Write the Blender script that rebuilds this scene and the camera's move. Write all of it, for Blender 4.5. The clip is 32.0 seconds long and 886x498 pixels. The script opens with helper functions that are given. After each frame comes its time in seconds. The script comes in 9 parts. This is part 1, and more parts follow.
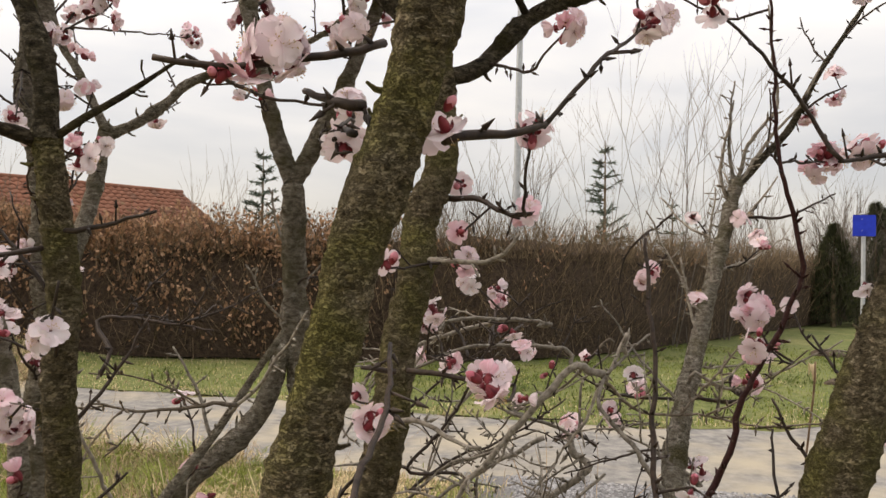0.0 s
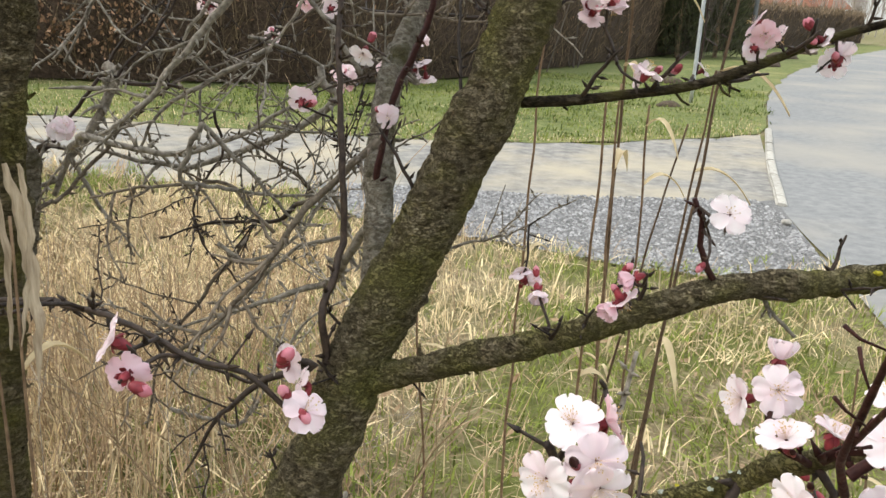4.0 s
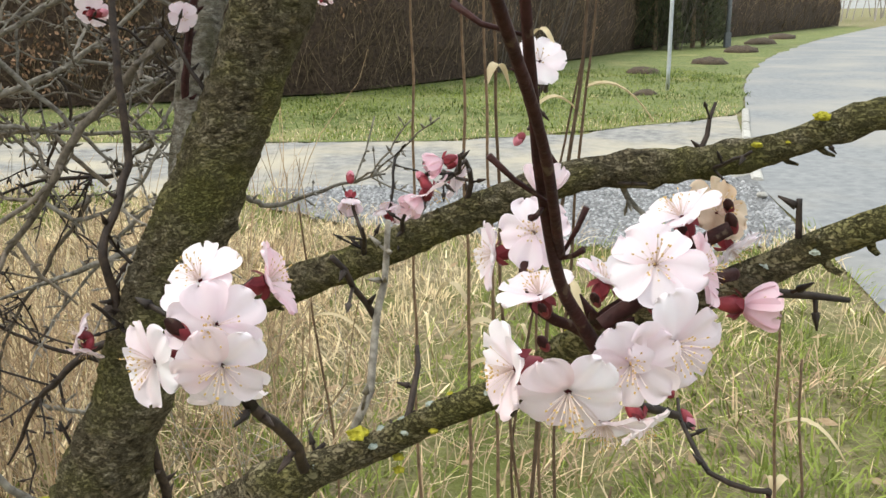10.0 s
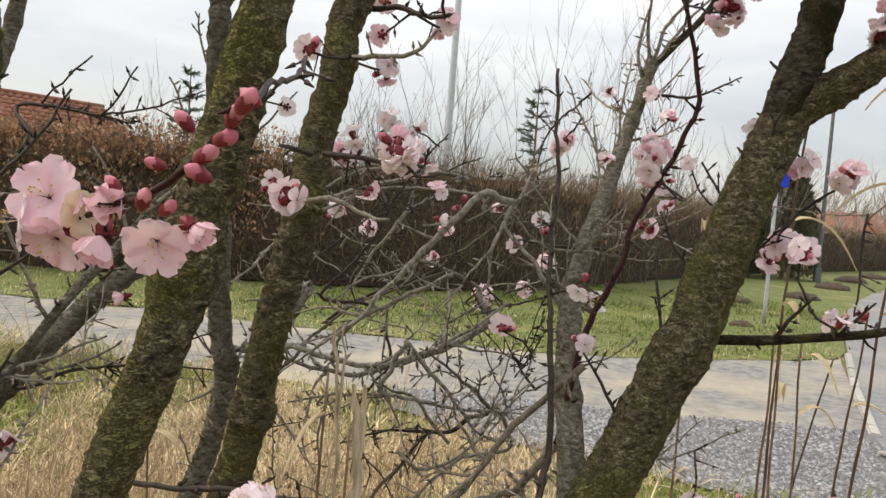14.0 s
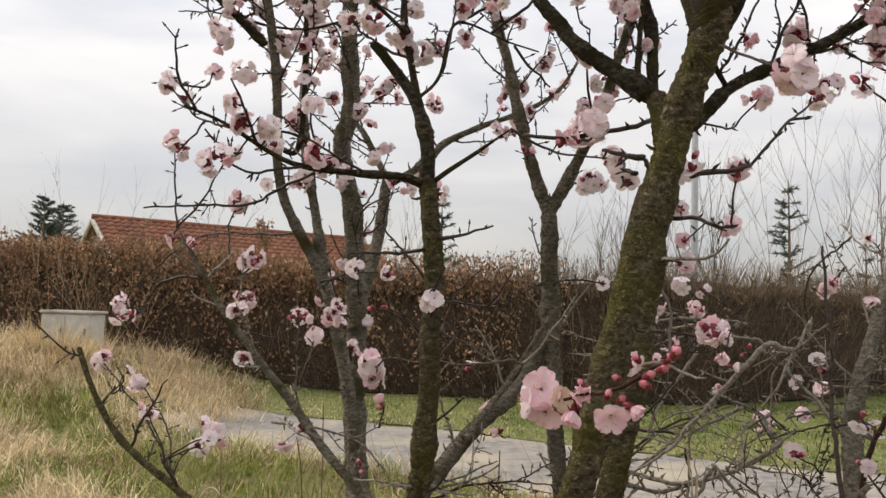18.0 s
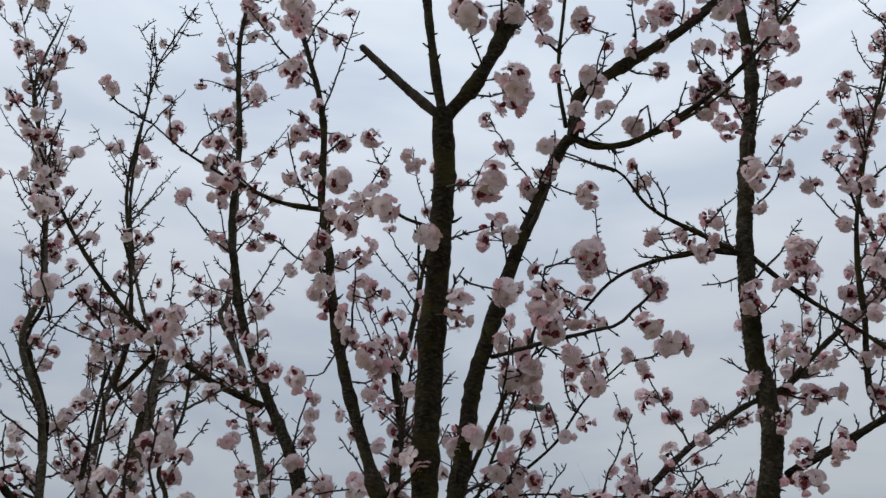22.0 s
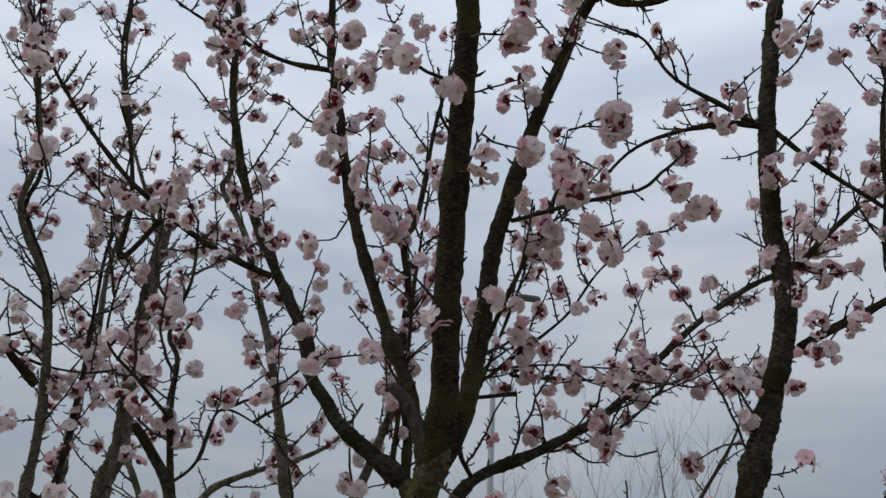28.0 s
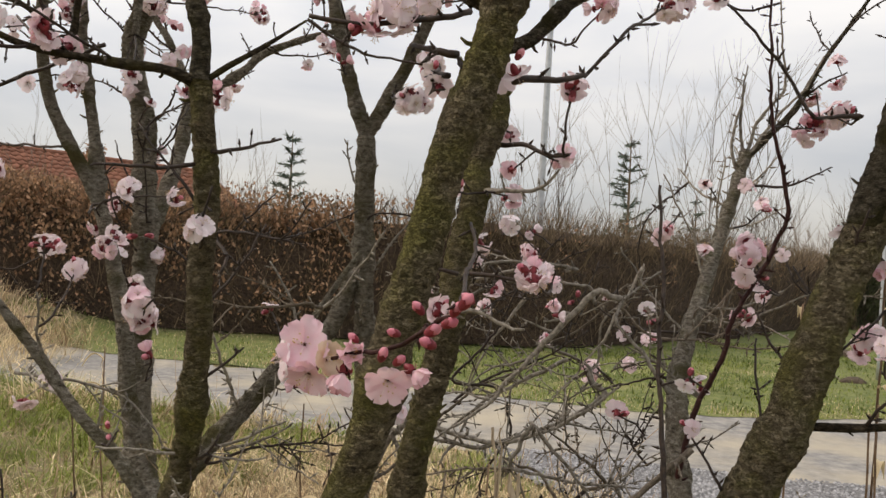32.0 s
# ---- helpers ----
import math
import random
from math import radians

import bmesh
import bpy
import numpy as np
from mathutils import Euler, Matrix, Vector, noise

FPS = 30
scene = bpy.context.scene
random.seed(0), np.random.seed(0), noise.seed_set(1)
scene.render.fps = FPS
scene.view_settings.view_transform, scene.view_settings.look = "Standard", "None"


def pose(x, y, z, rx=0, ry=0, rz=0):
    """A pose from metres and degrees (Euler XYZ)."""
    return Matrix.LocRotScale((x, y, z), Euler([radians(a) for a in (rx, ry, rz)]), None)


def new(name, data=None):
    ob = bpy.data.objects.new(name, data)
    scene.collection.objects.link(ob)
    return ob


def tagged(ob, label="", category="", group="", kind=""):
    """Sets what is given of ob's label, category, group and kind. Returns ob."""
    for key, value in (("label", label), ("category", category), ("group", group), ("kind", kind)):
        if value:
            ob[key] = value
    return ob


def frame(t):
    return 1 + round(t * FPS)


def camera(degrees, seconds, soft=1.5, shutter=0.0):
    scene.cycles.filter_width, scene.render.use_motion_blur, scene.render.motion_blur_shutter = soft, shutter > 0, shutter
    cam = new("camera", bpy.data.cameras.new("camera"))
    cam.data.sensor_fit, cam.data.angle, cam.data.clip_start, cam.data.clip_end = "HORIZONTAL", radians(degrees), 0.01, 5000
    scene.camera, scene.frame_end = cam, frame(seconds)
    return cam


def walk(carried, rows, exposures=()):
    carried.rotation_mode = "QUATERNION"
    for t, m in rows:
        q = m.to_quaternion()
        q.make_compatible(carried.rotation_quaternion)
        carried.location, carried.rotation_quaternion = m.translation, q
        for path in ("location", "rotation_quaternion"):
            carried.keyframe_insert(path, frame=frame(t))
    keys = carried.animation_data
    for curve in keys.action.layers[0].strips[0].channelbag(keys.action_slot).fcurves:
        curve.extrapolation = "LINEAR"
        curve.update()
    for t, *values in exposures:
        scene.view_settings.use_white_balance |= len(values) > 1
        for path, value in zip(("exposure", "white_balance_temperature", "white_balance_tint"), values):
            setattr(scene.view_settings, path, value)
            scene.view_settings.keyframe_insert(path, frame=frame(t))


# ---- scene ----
cam = camera(56.9, 32.0, soft=1.5)
PATH = [
    (0.0, 0.0019, 0.0027, 1.4925, -0.11, 1.42, -1.32),
    (0.5, 0.0376, -0.0004, 1.477, -1.35, 0.07, -1.52),
    (1.0, 0.0751, 0.0086, 1.4601, -2.0, -2.13, -1.87),
    (1.5, 0.0997, 0.0234, 1.4149, -2.43, -5.1, -2.43),
    (2.0, 0.1184, 0.0285, 1.393, -2.93, -8.16, -2.91),
    (2.5, 0.1463, 0.0244, 1.3669, -3.6, -10.71, -3.26),
    (3.0, 0.1661, 0.0263, 1.3456, -5.25, -12.86, -3.26),
    (3.5, 0.1857, 0.0294, 1.3257, -7.31, -14.88, -3.0),
    (4.0, 0.2106, 0.0254, 1.304, -9.58, -16.65, -2.49),
    (4.5, 0.245, 0.0408, 1.2638, -12.03, -18.92, -2.02),
    (6.5, 0.3575, 0.1108, 1.1855, -13.27, -22.06, 0.3),
    (7.0, 0.3719, 0.1213, 1.1883, -12.18, -20.97, 0.73),
    (7.5, 0.374, 0.13, 1.1618, -11.06, -20.07, 1.31),
    (8.0, 0.375, 0.1315, 1.1494, -10.29, -18.84, 1.79),
    (8.5, 0.3842, 0.1229, 1.1483, -10.11, -18.07, 2.03),
    (9.0, 0.3899, 0.1184, 1.1519, -10.37, -17.49, 2.03),
    (9.5, 0.3986, 0.1162, 1.1596, -10.74, -16.91, 1.76),
    (10.0, 0.4028, 0.1117, 1.1728, -10.91, -15.88, 1.15),
    (10.5, 0.3961, 0.1026, 1.1878, -10.77, -14.29, 0.07),
    (11.0, 0.3742, 0.1017, 1.2267, -10.25, -11.94, -1.25),
    (11.5, 0.3496, 0.0992, 1.2568, -9.41, -9.57, -2.57),
    (12.0, 0.3276, 0.0639, 1.2925, -8.49, -7.3, -3.6),
    (12.5, 0.2733, 0.0273, 1.3154, -7.64, -5.29, -4.27),
    (13.0, 0.1763, -0.0065, 1.3164, -7.17, -4.18, -4.65),
    (13.5, 0.0582, -0.0094, 1.3239, -6.36, -3.44, -4.77),
    (15.5, -0.0052, -0.3133, 1.3607, 2.02, -0.89, -2.88),
    (16.0, -0.0202, -0.3581, 1.3698, 5.75, -1.05, -2.24),
    (16.5, -0.0525, -0.3856, 1.3715, 8.97, -1.24, -1.8),
    (17.0, -0.0973, -0.4086, 1.3686, 11.68, -0.76, -1.48),
    (17.5, -0.1242, -0.4271, 1.3711, 12.84, 0.78, -1.47),
    (18.0, -0.0919, -0.4659, 1.4075, 11.68, 4.33, -1.68),
    (18.5, -0.0508, -0.4931, 1.4404, 9.75, 8.56, -2.15),
    (19.0, -0.0277, -0.5334, 1.4683, 7.44, 13.21, -2.73),
    (19.5, -0.0148, -0.5546, 1.502, 5.33, 17.52, -3.31),
    (20.0, -0.0082, -0.5763, 1.5208, 3.6, 21.28, -3.67),
    (20.5, 0.0014, -0.6143, 1.5395, 2.11, 24.75, -3.69),
    (21.0, 0.0434, -0.6297, 1.5519, 0.91, 27.56, -3.41),
    (21.5, 0.0468, -0.6341, 1.5597, -0.28, 30.25, -3.02),
    (22.0, 0.0393, -0.6693, 1.5709, -1.42, 32.61, -2.73),
    (22.5, 0.045, -0.7017, 1.5849, -2.68, 35.43, -2.51),
    (23.0, 0.0425, -0.7346, 1.598, -3.8, 38.21, -2.32),
    (23.5, 0.0325, -0.7668, 1.6015, -4.77, 40.9, -2.19),
    (24.0, 0.0451, -0.7808, 1.6105, -5.49, 43.01, -2.12),
    (24.5, 0.0389, -0.8038, 1.6188, -6.11, 43.84, -2.13),
    (26.5, -0.0003, -0.7116, 1.6058, -5.3, 36.15, -3.02),
    (27.0, 0.0083, -0.6751, 1.5892, -4.23, 32.42, -3.08),
    (27.5, 0.0145, -0.6371, 1.5704, -3.25, 28.95, -3.1),
    (28.0, -0.001, -0.5995, 1.5482, -2.26, 25.18, -3.11),
    (28.5, -0.0098, -0.5724, 1.5202, -1.41, 21.77, -3.18),
    (29.0, 0.0026, -0.5449, 1.4936, -0.54, 18.19, -3.18),
    (29.5, -0.0006, -0.5091, 1.4792, 0.22, 14.9, -3.26),
    (30.0, -0.0026, -0.4746, 1.4679, 0.73, 12.36, -3.41),
    (30.5, -0.0082, -0.4385, 1.4561, 1.04, 10.14, -3.55),
    (31.0, -0.0237, -0.3896, 1.4433, 1.2, 7.59, -3.62),
    (31.5, -0.0348, -0.3211, 1.4158, 1.27, 4.36, -3.6),
    (32.0, -0.0392, -0.2324, 1.403, 1.33, 0.7, -3.46),
]
EXPOSURES = [
    (0.0, 0.04, 8100, 16), (1.5, 0.2, 8200, 16), (3.0, 0.45, 7300, 10), (4.5, 0.43, 7200, 8), (7.0, 0.48, 7050, 6), (10.0, 0.48, 7050, 6), (11.5, 0.33, 7300, 10),
    (13.0, 0.2, 7500, 11), (15.5, 0.07, 7700, 15), (17.5, -0.02, 7800, 16), (18.5, -0.2, 7700, 15), (19.5, -0.4, 7300, 14), (20.5, -0.76, 6900, 11), (22.0, -1.03, 6700, 10),
    (24.5, -1.31, 6600, 10), (26.5, -1.17, 6600, 10), (28.0, -1.03, 6600, 10), (29.0, -0.8, 6800, 10), (30.0, -0.5, 7000, 10), (31.0, -0.27, 7400, 13), (32.0, -0.12, 7800, 15),
]
walk(cam, [(t, pose(x, y, z, 90 + pitch, roll, yaw)) for t, x, y, z, yaw, pitch, roll in PATH], EXPOSURES)

# ---------------------------------------------------------------- world and sun
SUN_EL, SUN_AZ = 48.0, -82.0
world = bpy.data.worlds.new("overcast_sky")
scene.world = world
world.use_nodes = True
wn, wl = world.node_tree.nodes, world.node_tree.links
wn.clear()


def build_world():
    out = wn.new("ShaderNodeOutputWorld")
    bg_sky = wn.new("ShaderNodeBackground")
    bg_cloud = wn.new("ShaderNodeBackground")
    add = wn.new("ShaderNodeAddShader")
    sky = wn.new("ShaderNodeTexSky")
    sky.sky_type = "NISHITA"
    sky.sun_disc = False
    sky.sun_elevation = radians(SUN_EL)
    sky.sun_rotation = radians(SUN_AZ)
    sky.air_density, sky.dust_density = 1.0, 0.8
    wl.new(sky.outputs[0], bg_sky.inputs[0])
    bg_sky.inputs[1].default_value = 0.03
    co = wn.new("ShaderNodeTexCoord")
    sep = wn.new("ShaderNodeSeparateXYZ")
    wl.new(co.outputs["Generated"], sep.inputs[0])
    # the overcast sky grows brighter towards the zenith
    grad = wn.new("ShaderNodeValToRGB")
    wl.new(sep.outputs["Z"], grad.inputs[0])
    el = grad.color_ramp.elements
    el[0].position, el[0].color = 0.0, (0.385, 0.415, 0.462, 1)
    el[1].position, el[1].color = 1.0, (1.64, 1.82, 2.06, 1)
    for p, c in ((0.1, (0.55, 0.60, 0.67, 1)), (0.3, (0.84, 0.925, 1.025, 1)), (0.45, (1.10, 1.20, 1.33, 1)), (0.7, (1.47, 1.63, 1.84, 1))):
        e = el.new(p)
        e.color = c
    # cloud banks, stretched along the horizon
    mp = wn.new("ShaderNodeMapping")
    mp.inputs["Scale"].default_value = (1.5, 1.5, 5.5)
    wl.new(co.outputs["Generated"], mp.inputs[0])
    ns = wn.new("ShaderNodeTexNoise")
    ns.inputs["Scale"].default_value = 1.7
    ns.inputs["Detail"].default_value = 5.0
    ns.inputs["Roughness"].default_value = 0.5
    ns.inputs["Distortion"].default_value = 0.4
    wl.new(mp.outputs[0], ns.inputs["Vector"])
    cr = wn.new("ShaderNodeValToRGB")
    wl.new(ns.outputs[0], cr.inputs[0])
    ce = cr.color_ramp.elements
    ce[0].position, ce[0].color = 0.34, (0.80, 0.835, 0.885, 1)
    ce[1].position, ce[1].color = 0.64, (1.12, 1.11, 1.09, 1)
    mul = wn.new("ShaderNodeMixRGB")
    mul.blend_type = "MULTIPLY"
    mul.inputs[0].default_value = 1.0
    wl.new(grad.outputs[0], mul.inputs[1])
    wl.new(cr.outputs[0], mul.inputs[2])
    wl.new(mul.outputs[0], bg_cloud.inputs[0])
    # and brighter on the sun's side than opposite it
    glow = wn.new("ShaderNodeMapRange")
    glow.interpolation_type = "SMOOTHSTEP"
    glow.inputs["From Min"].default_value, glow.inputs["From Max"].default_value = -1.0, 0.7
    glow.inputs["To Min"].default_value, glow.inputs["To Max"].default_value = 0.75, 0.97
    wl.new(sep.outputs["Y"], glow.inputs["Value"])
    wl.new(glow.outputs[0], bg_cloud.inputs[1])
    wl.new(bg_sky.outputs[0], add.inputs[0])
    wl.new(bg_cloud.outputs[0], add.inputs[1])
    wl.new(add.outputs[0], out.inputs[0])


build_world()
sun = bpy.data.lights.new("sun", "SUN")
sun.energy, sun.angle, sun.color = 1.95, radians(22), (1.0, 0.96, 0.9)
sun_ob = new("sun", sun)
sun_ob.rotation_euler = (radians(90 - SUN_EL), 0, radians(180 - SUN_AZ))

# ---------------------------------------------------------------- materials


def material(name, ramp, scale=30.0, detail=6.0, rough=0.8, bump=0.3, bump_scale=None, blotch=None, stretch=(1, 1, 1),
             island=0.0, random_tint=0.0, crack=None, translucent=0.0, metal=0.0, dist=0.002, coords="Object", blotch_scale=4.0, spec=0.3):
    """Noise-driven surface: ramp is a list of (position, colour); blotch adds patches of a second colour."""
    m = bpy.data.materials.new(name)
    m.use_nodes = True
    nt, ln = m.node_tree.nodes, m.node_tree.links
    nt.clear()
    out = nt.new("ShaderNodeOutputMaterial")
    b = nt.new("ShaderNodeBsdfPrincipled")
    b.inputs["Roughness"].default_value = rough
    b.inputs["Metallic"].default_value = metal
    b.inputs["Specular IOR Level"].default_value = spec
    co = nt.new("ShaderNodeTexCoord")
    mp = nt.new("ShaderNodeMapping")
    mp.inputs["Scale"].default_value = stretch
    ln.new(co.outputs[coords], mp.inputs[0])
    n1 = nt.new("ShaderNodeTexNoise")
    n1.inputs["Scale"].default_value, n1.inputs["Detail"].default_value = scale, detail
    n1.inputs["Roughness"].default_value = 0.65
    ln.new(mp.outputs[0], n1.inputs["Vector"])
    cr = nt.new("ShaderNodeValToRGB")
    e = cr.color_ramp.elements
    e[0].position, e[0].color = ramp[0][0], (*ramp[0][1], 1)
    e[1].position, e[1].color = ramp[-1][0], (*ramp[-1][1], 1)
    for p, c in ramp[1:-1]:
        e.new(p).color = (*c, 1)
    ln.new(n1.outputs[0], cr.inputs[0])
    col = cr.outputs[0]
    if blotch:
        colour, lo, hi = blotch
        n2 = nt.new("ShaderNodeTexNoise")
        n2.inputs["Scale"].default_value, n2.inputs["Detail"].default_value = blotch_scale, 5.0
        ln.new(co.outputs[coords], n2.inputs["Vector"])
        r2 = nt.new("ShaderNodeValToRGB")
        r2.color_ramp.elements[0].position, r2.color_ramp.elements[1].position = lo, hi
        ln.new(n2.outputs[0], r2.inputs[0])
        mx = nt.new("ShaderNodeMixRGB")
        ln.new(r2.outputs[0], mx.inputs[0])
        ln.new(col, mx.inputs[1])
        mx.inputs[2].default_value = (*colour, 1)
        col = mx.outputs[0]
    ridge = None
    if crack:
        # flaking plates with dark gaps between them
        warp = nt.new("ShaderNodeVectorMath")
        warp.operation = "MULTIPLY_ADD"
        ln.new(n1.outputs["Color"], warp.inputs[0])
        warp.inputs[1].default_value = (crack[2],) * 3
        ln.new(co.outputs[coords], warp.inputs[2])
        mp2 = nt.new("ShaderNodeMapping")
        mp2.inputs["Scale"].default_value = crack[1]
        ln.new(warp.outputs[0], mp2.inputs[0])
        vo = nt.new("ShaderNodeTexVoronoi")
        vo.feature = "DISTANCE_TO_EDGE"
        vo.inputs["Scale"].default_value = crack[0]
        ln.new(mp2.outputs[0], vo.inputs["Vector"])
        edge = nt.new("ShaderNodeMapRange")
        edge.inputs["From Max"].default_value = 0.16
        edge.inputs["To Min"].default_value = crack[3]
        ln.new(vo.outputs["Distance"], edge.inputs["Value"])
        ridge = edge.outputs[0]
        dk = nt.new("ShaderNodeMixRGB")
        dk.blend_type = "MULTIPLY"
        dk.inputs[0].default_value = 1.0
        ln.new(col, dk.inputs[1])
        ln.new(ridge, dk.inputs[2])
        col = dk.outputs[0]
    if island or random_tint:
        if island:
            src = nt.new("ShaderNodeNewGeometry").outputs["Random Per Island"]
        else:
            src = nt.new("ShaderNodeObjectInfo").outputs["Random"]
        mr = nt.new("ShaderNodeMapRange")
        amount = island or random_tint
        mr.inputs["To Min"].default_value, mr.inputs["To Max"].default_value = 1 - amount, 1 + amount
        ln.new(src, mr.inputs["Value"])
        hs = nt.new("ShaderNodeHueSaturation")
        ln.new(mr.outputs[0], hs.inputs["Value"])
        ln.new(col, hs.inputs["Color"])
        col = hs.outputs[0]
    ln.new(col, b.inputs["Base Color"])
    if bump:
        n3 = nt.new("ShaderNodeTexNoise")
        n3.inputs["Scale"].default_value, n3.inputs["Detail"].default_value = bump_scale or scale * 1.5, 6.0
        ln.new(mp.outputs[0], n3.inputs["Vector"])
        bp = nt.new("ShaderNodeBump")
        bp.inputs["Strength"].default_value, bp.inputs["Distance"].default_value = bump, dist
        relief = n3.outputs[0]
        if ridge:
            ad = nt.new("ShaderNodeMath")
            ad.operation = "ADD"
            ln.new(relief, ad.inputs[0])
            ln.new(ridge, ad.inputs[1])
            relief = ad.outputs[0]
        ln.new(relief, bp.inputs["Height"])
        ln.new(bp.outputs[0], b.inputs["Normal"])
    if translucent:
        tr = nt.new("ShaderNodeBsdfTranslucent")
        ln.new(col, tr.inputs[0])
        mix = nt.new("ShaderNodeMixShader")
        mix.inputs[0].default_value = translucent
        ln.new(b.outputs[0], mix.inputs[1])
        ln.new(tr.outputs[0], mix.inputs[2])
        ln.new(mix.outputs[0], out.inputs[0])
    else:
        ln.new(b.outputs[0], out.inputs[0])
    return m


MOSS_BARK = material("mossy_bark", [(0.30, (0.055, 0.043, 0.026)), (0.44, (0.160, 0.128, 0.077)), (0.57, (0.255, 0.207, 0.132)), (0.72, (0.43, 0.365, 0.255))], 75, rough=0.95, bump=1.0,
                     bump_scale=70, dist=0.016, blotch=((0.205, 0.185, 0.066), 0.42, 0.64), blotch_scale=14, stretch=(1, 1, 2.0), crack=(80, (1, 1, 1.4), 0.07, 0.44), spec=0.1)
DULL_BARK = material("dull_brown_bark", [(0.3, (0.032, 0.026, 0.018)), (0.46, (0.108, 0.090, 0.062)), (0.68, (0.28, 0.24, 0.175))], 85, rough=0.9, bump=1.0,
                     bump_scale=90, dist=0.014, blotch=((0.07, 0.06, 0.024), 0.46, 0.62), blotch_scale=16, stretch=(1, 1, 2.0), crack=(95, (1, 1, 1.3), 0.07, 0.4), spec=0.1)
GREY_BARK = material("grey_bark", [(0.3, (0.10, 0.083, 0.063)), (0.46, (0.315, 0.27, 0.205)), (0.68, (0.60, 0.55, 0.46))], 90, rough=0.9, bump=1.0,
                     bump_scale=90, dist=0.012, blotch=((0.15, 0.13, 0.055), 0.50, 0.68), blotch_scale=14, stretch=(1, 1, 2.0), crack=(110, (1, 1, 1.4), 0.07, 0.45), spec=0.1)
# limbs' bark darkened in colour to read as backlit against the sky
LIMB_BARK = material("backlit_limb_bark", [(0.3, (0.008, 0.006, 0.004)), (0.5, (0.025, 0.019, 0.012)), (0.72, (0.085, 0.068, 0.045))], 110, rough=0.9, bump=1.0,
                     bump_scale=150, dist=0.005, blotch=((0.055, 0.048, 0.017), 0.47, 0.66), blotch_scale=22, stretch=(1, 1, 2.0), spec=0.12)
TWIG_BARK = material("twig_bark", [(0.3, (0.014, 0.009, 0.007)), (0.7, (0.062, 0.041, 0.030))], 120, rough=0.6, bump=0.5, dist=0.0012, random_tint=0.3)
TWIG_GREY = material("lichen_twig_bark", [(0.3, (0.075, 0.06, 0.046)), (0.7, (0.37, 0.33, 0.275))], 120, rough=0.85, bump=0.5, dist=0.0012, random_tint=0.3)
UNDER_TWIG = material("weathered_twig_bark", [(0.3, (0.065, 0.050, 0.037)), (0.7, (0.26, 0.21, 0.16))], 120, rough=0.85, bump=0.5, dist=0.0012, random_tint=0.3)
SHOOT_RED = material("red_shoot_bark", [(0.3, (0.020, 0.007, 0.006)), (0.7, (0.058, 0.021, 0.018))], 150, rough=0.6, bump=0.6, dist=0.0015, blotch=((0.10, 0.065, 0.045), 0.62, 0.7), blotch_scale=160, spec=0.15)
CUT_WOOD = material("weathered_cut_wood", [(0.3, (0.03, 0.024, 0.02)), (0.7, (0.12, 0.10, 0.085))], 90, rough=0.9, bump=0.6)
LICHEN = material("yellow_lichen", [(0.3, (0.18, 0.16, 0.01)), (0.7, (0.52, 0.46, 0.05))], 180, rough=0.95, bump=1.0, dist=0.002)
LICHEN_GREY = material("grey_lichen", [(0.3, (0.20, 0.23, 0.19)), (0.7, (0.47, 0.50, 0.43))], 180, rough=0.95, bump=1.0, dist=0.002)
CALYX = material("red_calyx", [(0.3, (0.10, 0.012, 0.018)), (0.7, (0.27, 0.036, 0.046))], 90, rough=0.5, bump=0.2, random_tint=0.25)
FILAMENT = material("stamen_filament", [(0.3, (0.72, 0.56, 0.50)), (0.7, (0.86, 0.76, 0.70))], 50, rough=0.6, bump=0)
ANTHER = material("yellow_anther", [(0.3, (0.50, 0.28, 0.08)), (0.7, (0.70, 0.50, 0.18))], 90, rough=0.7, bump=0)


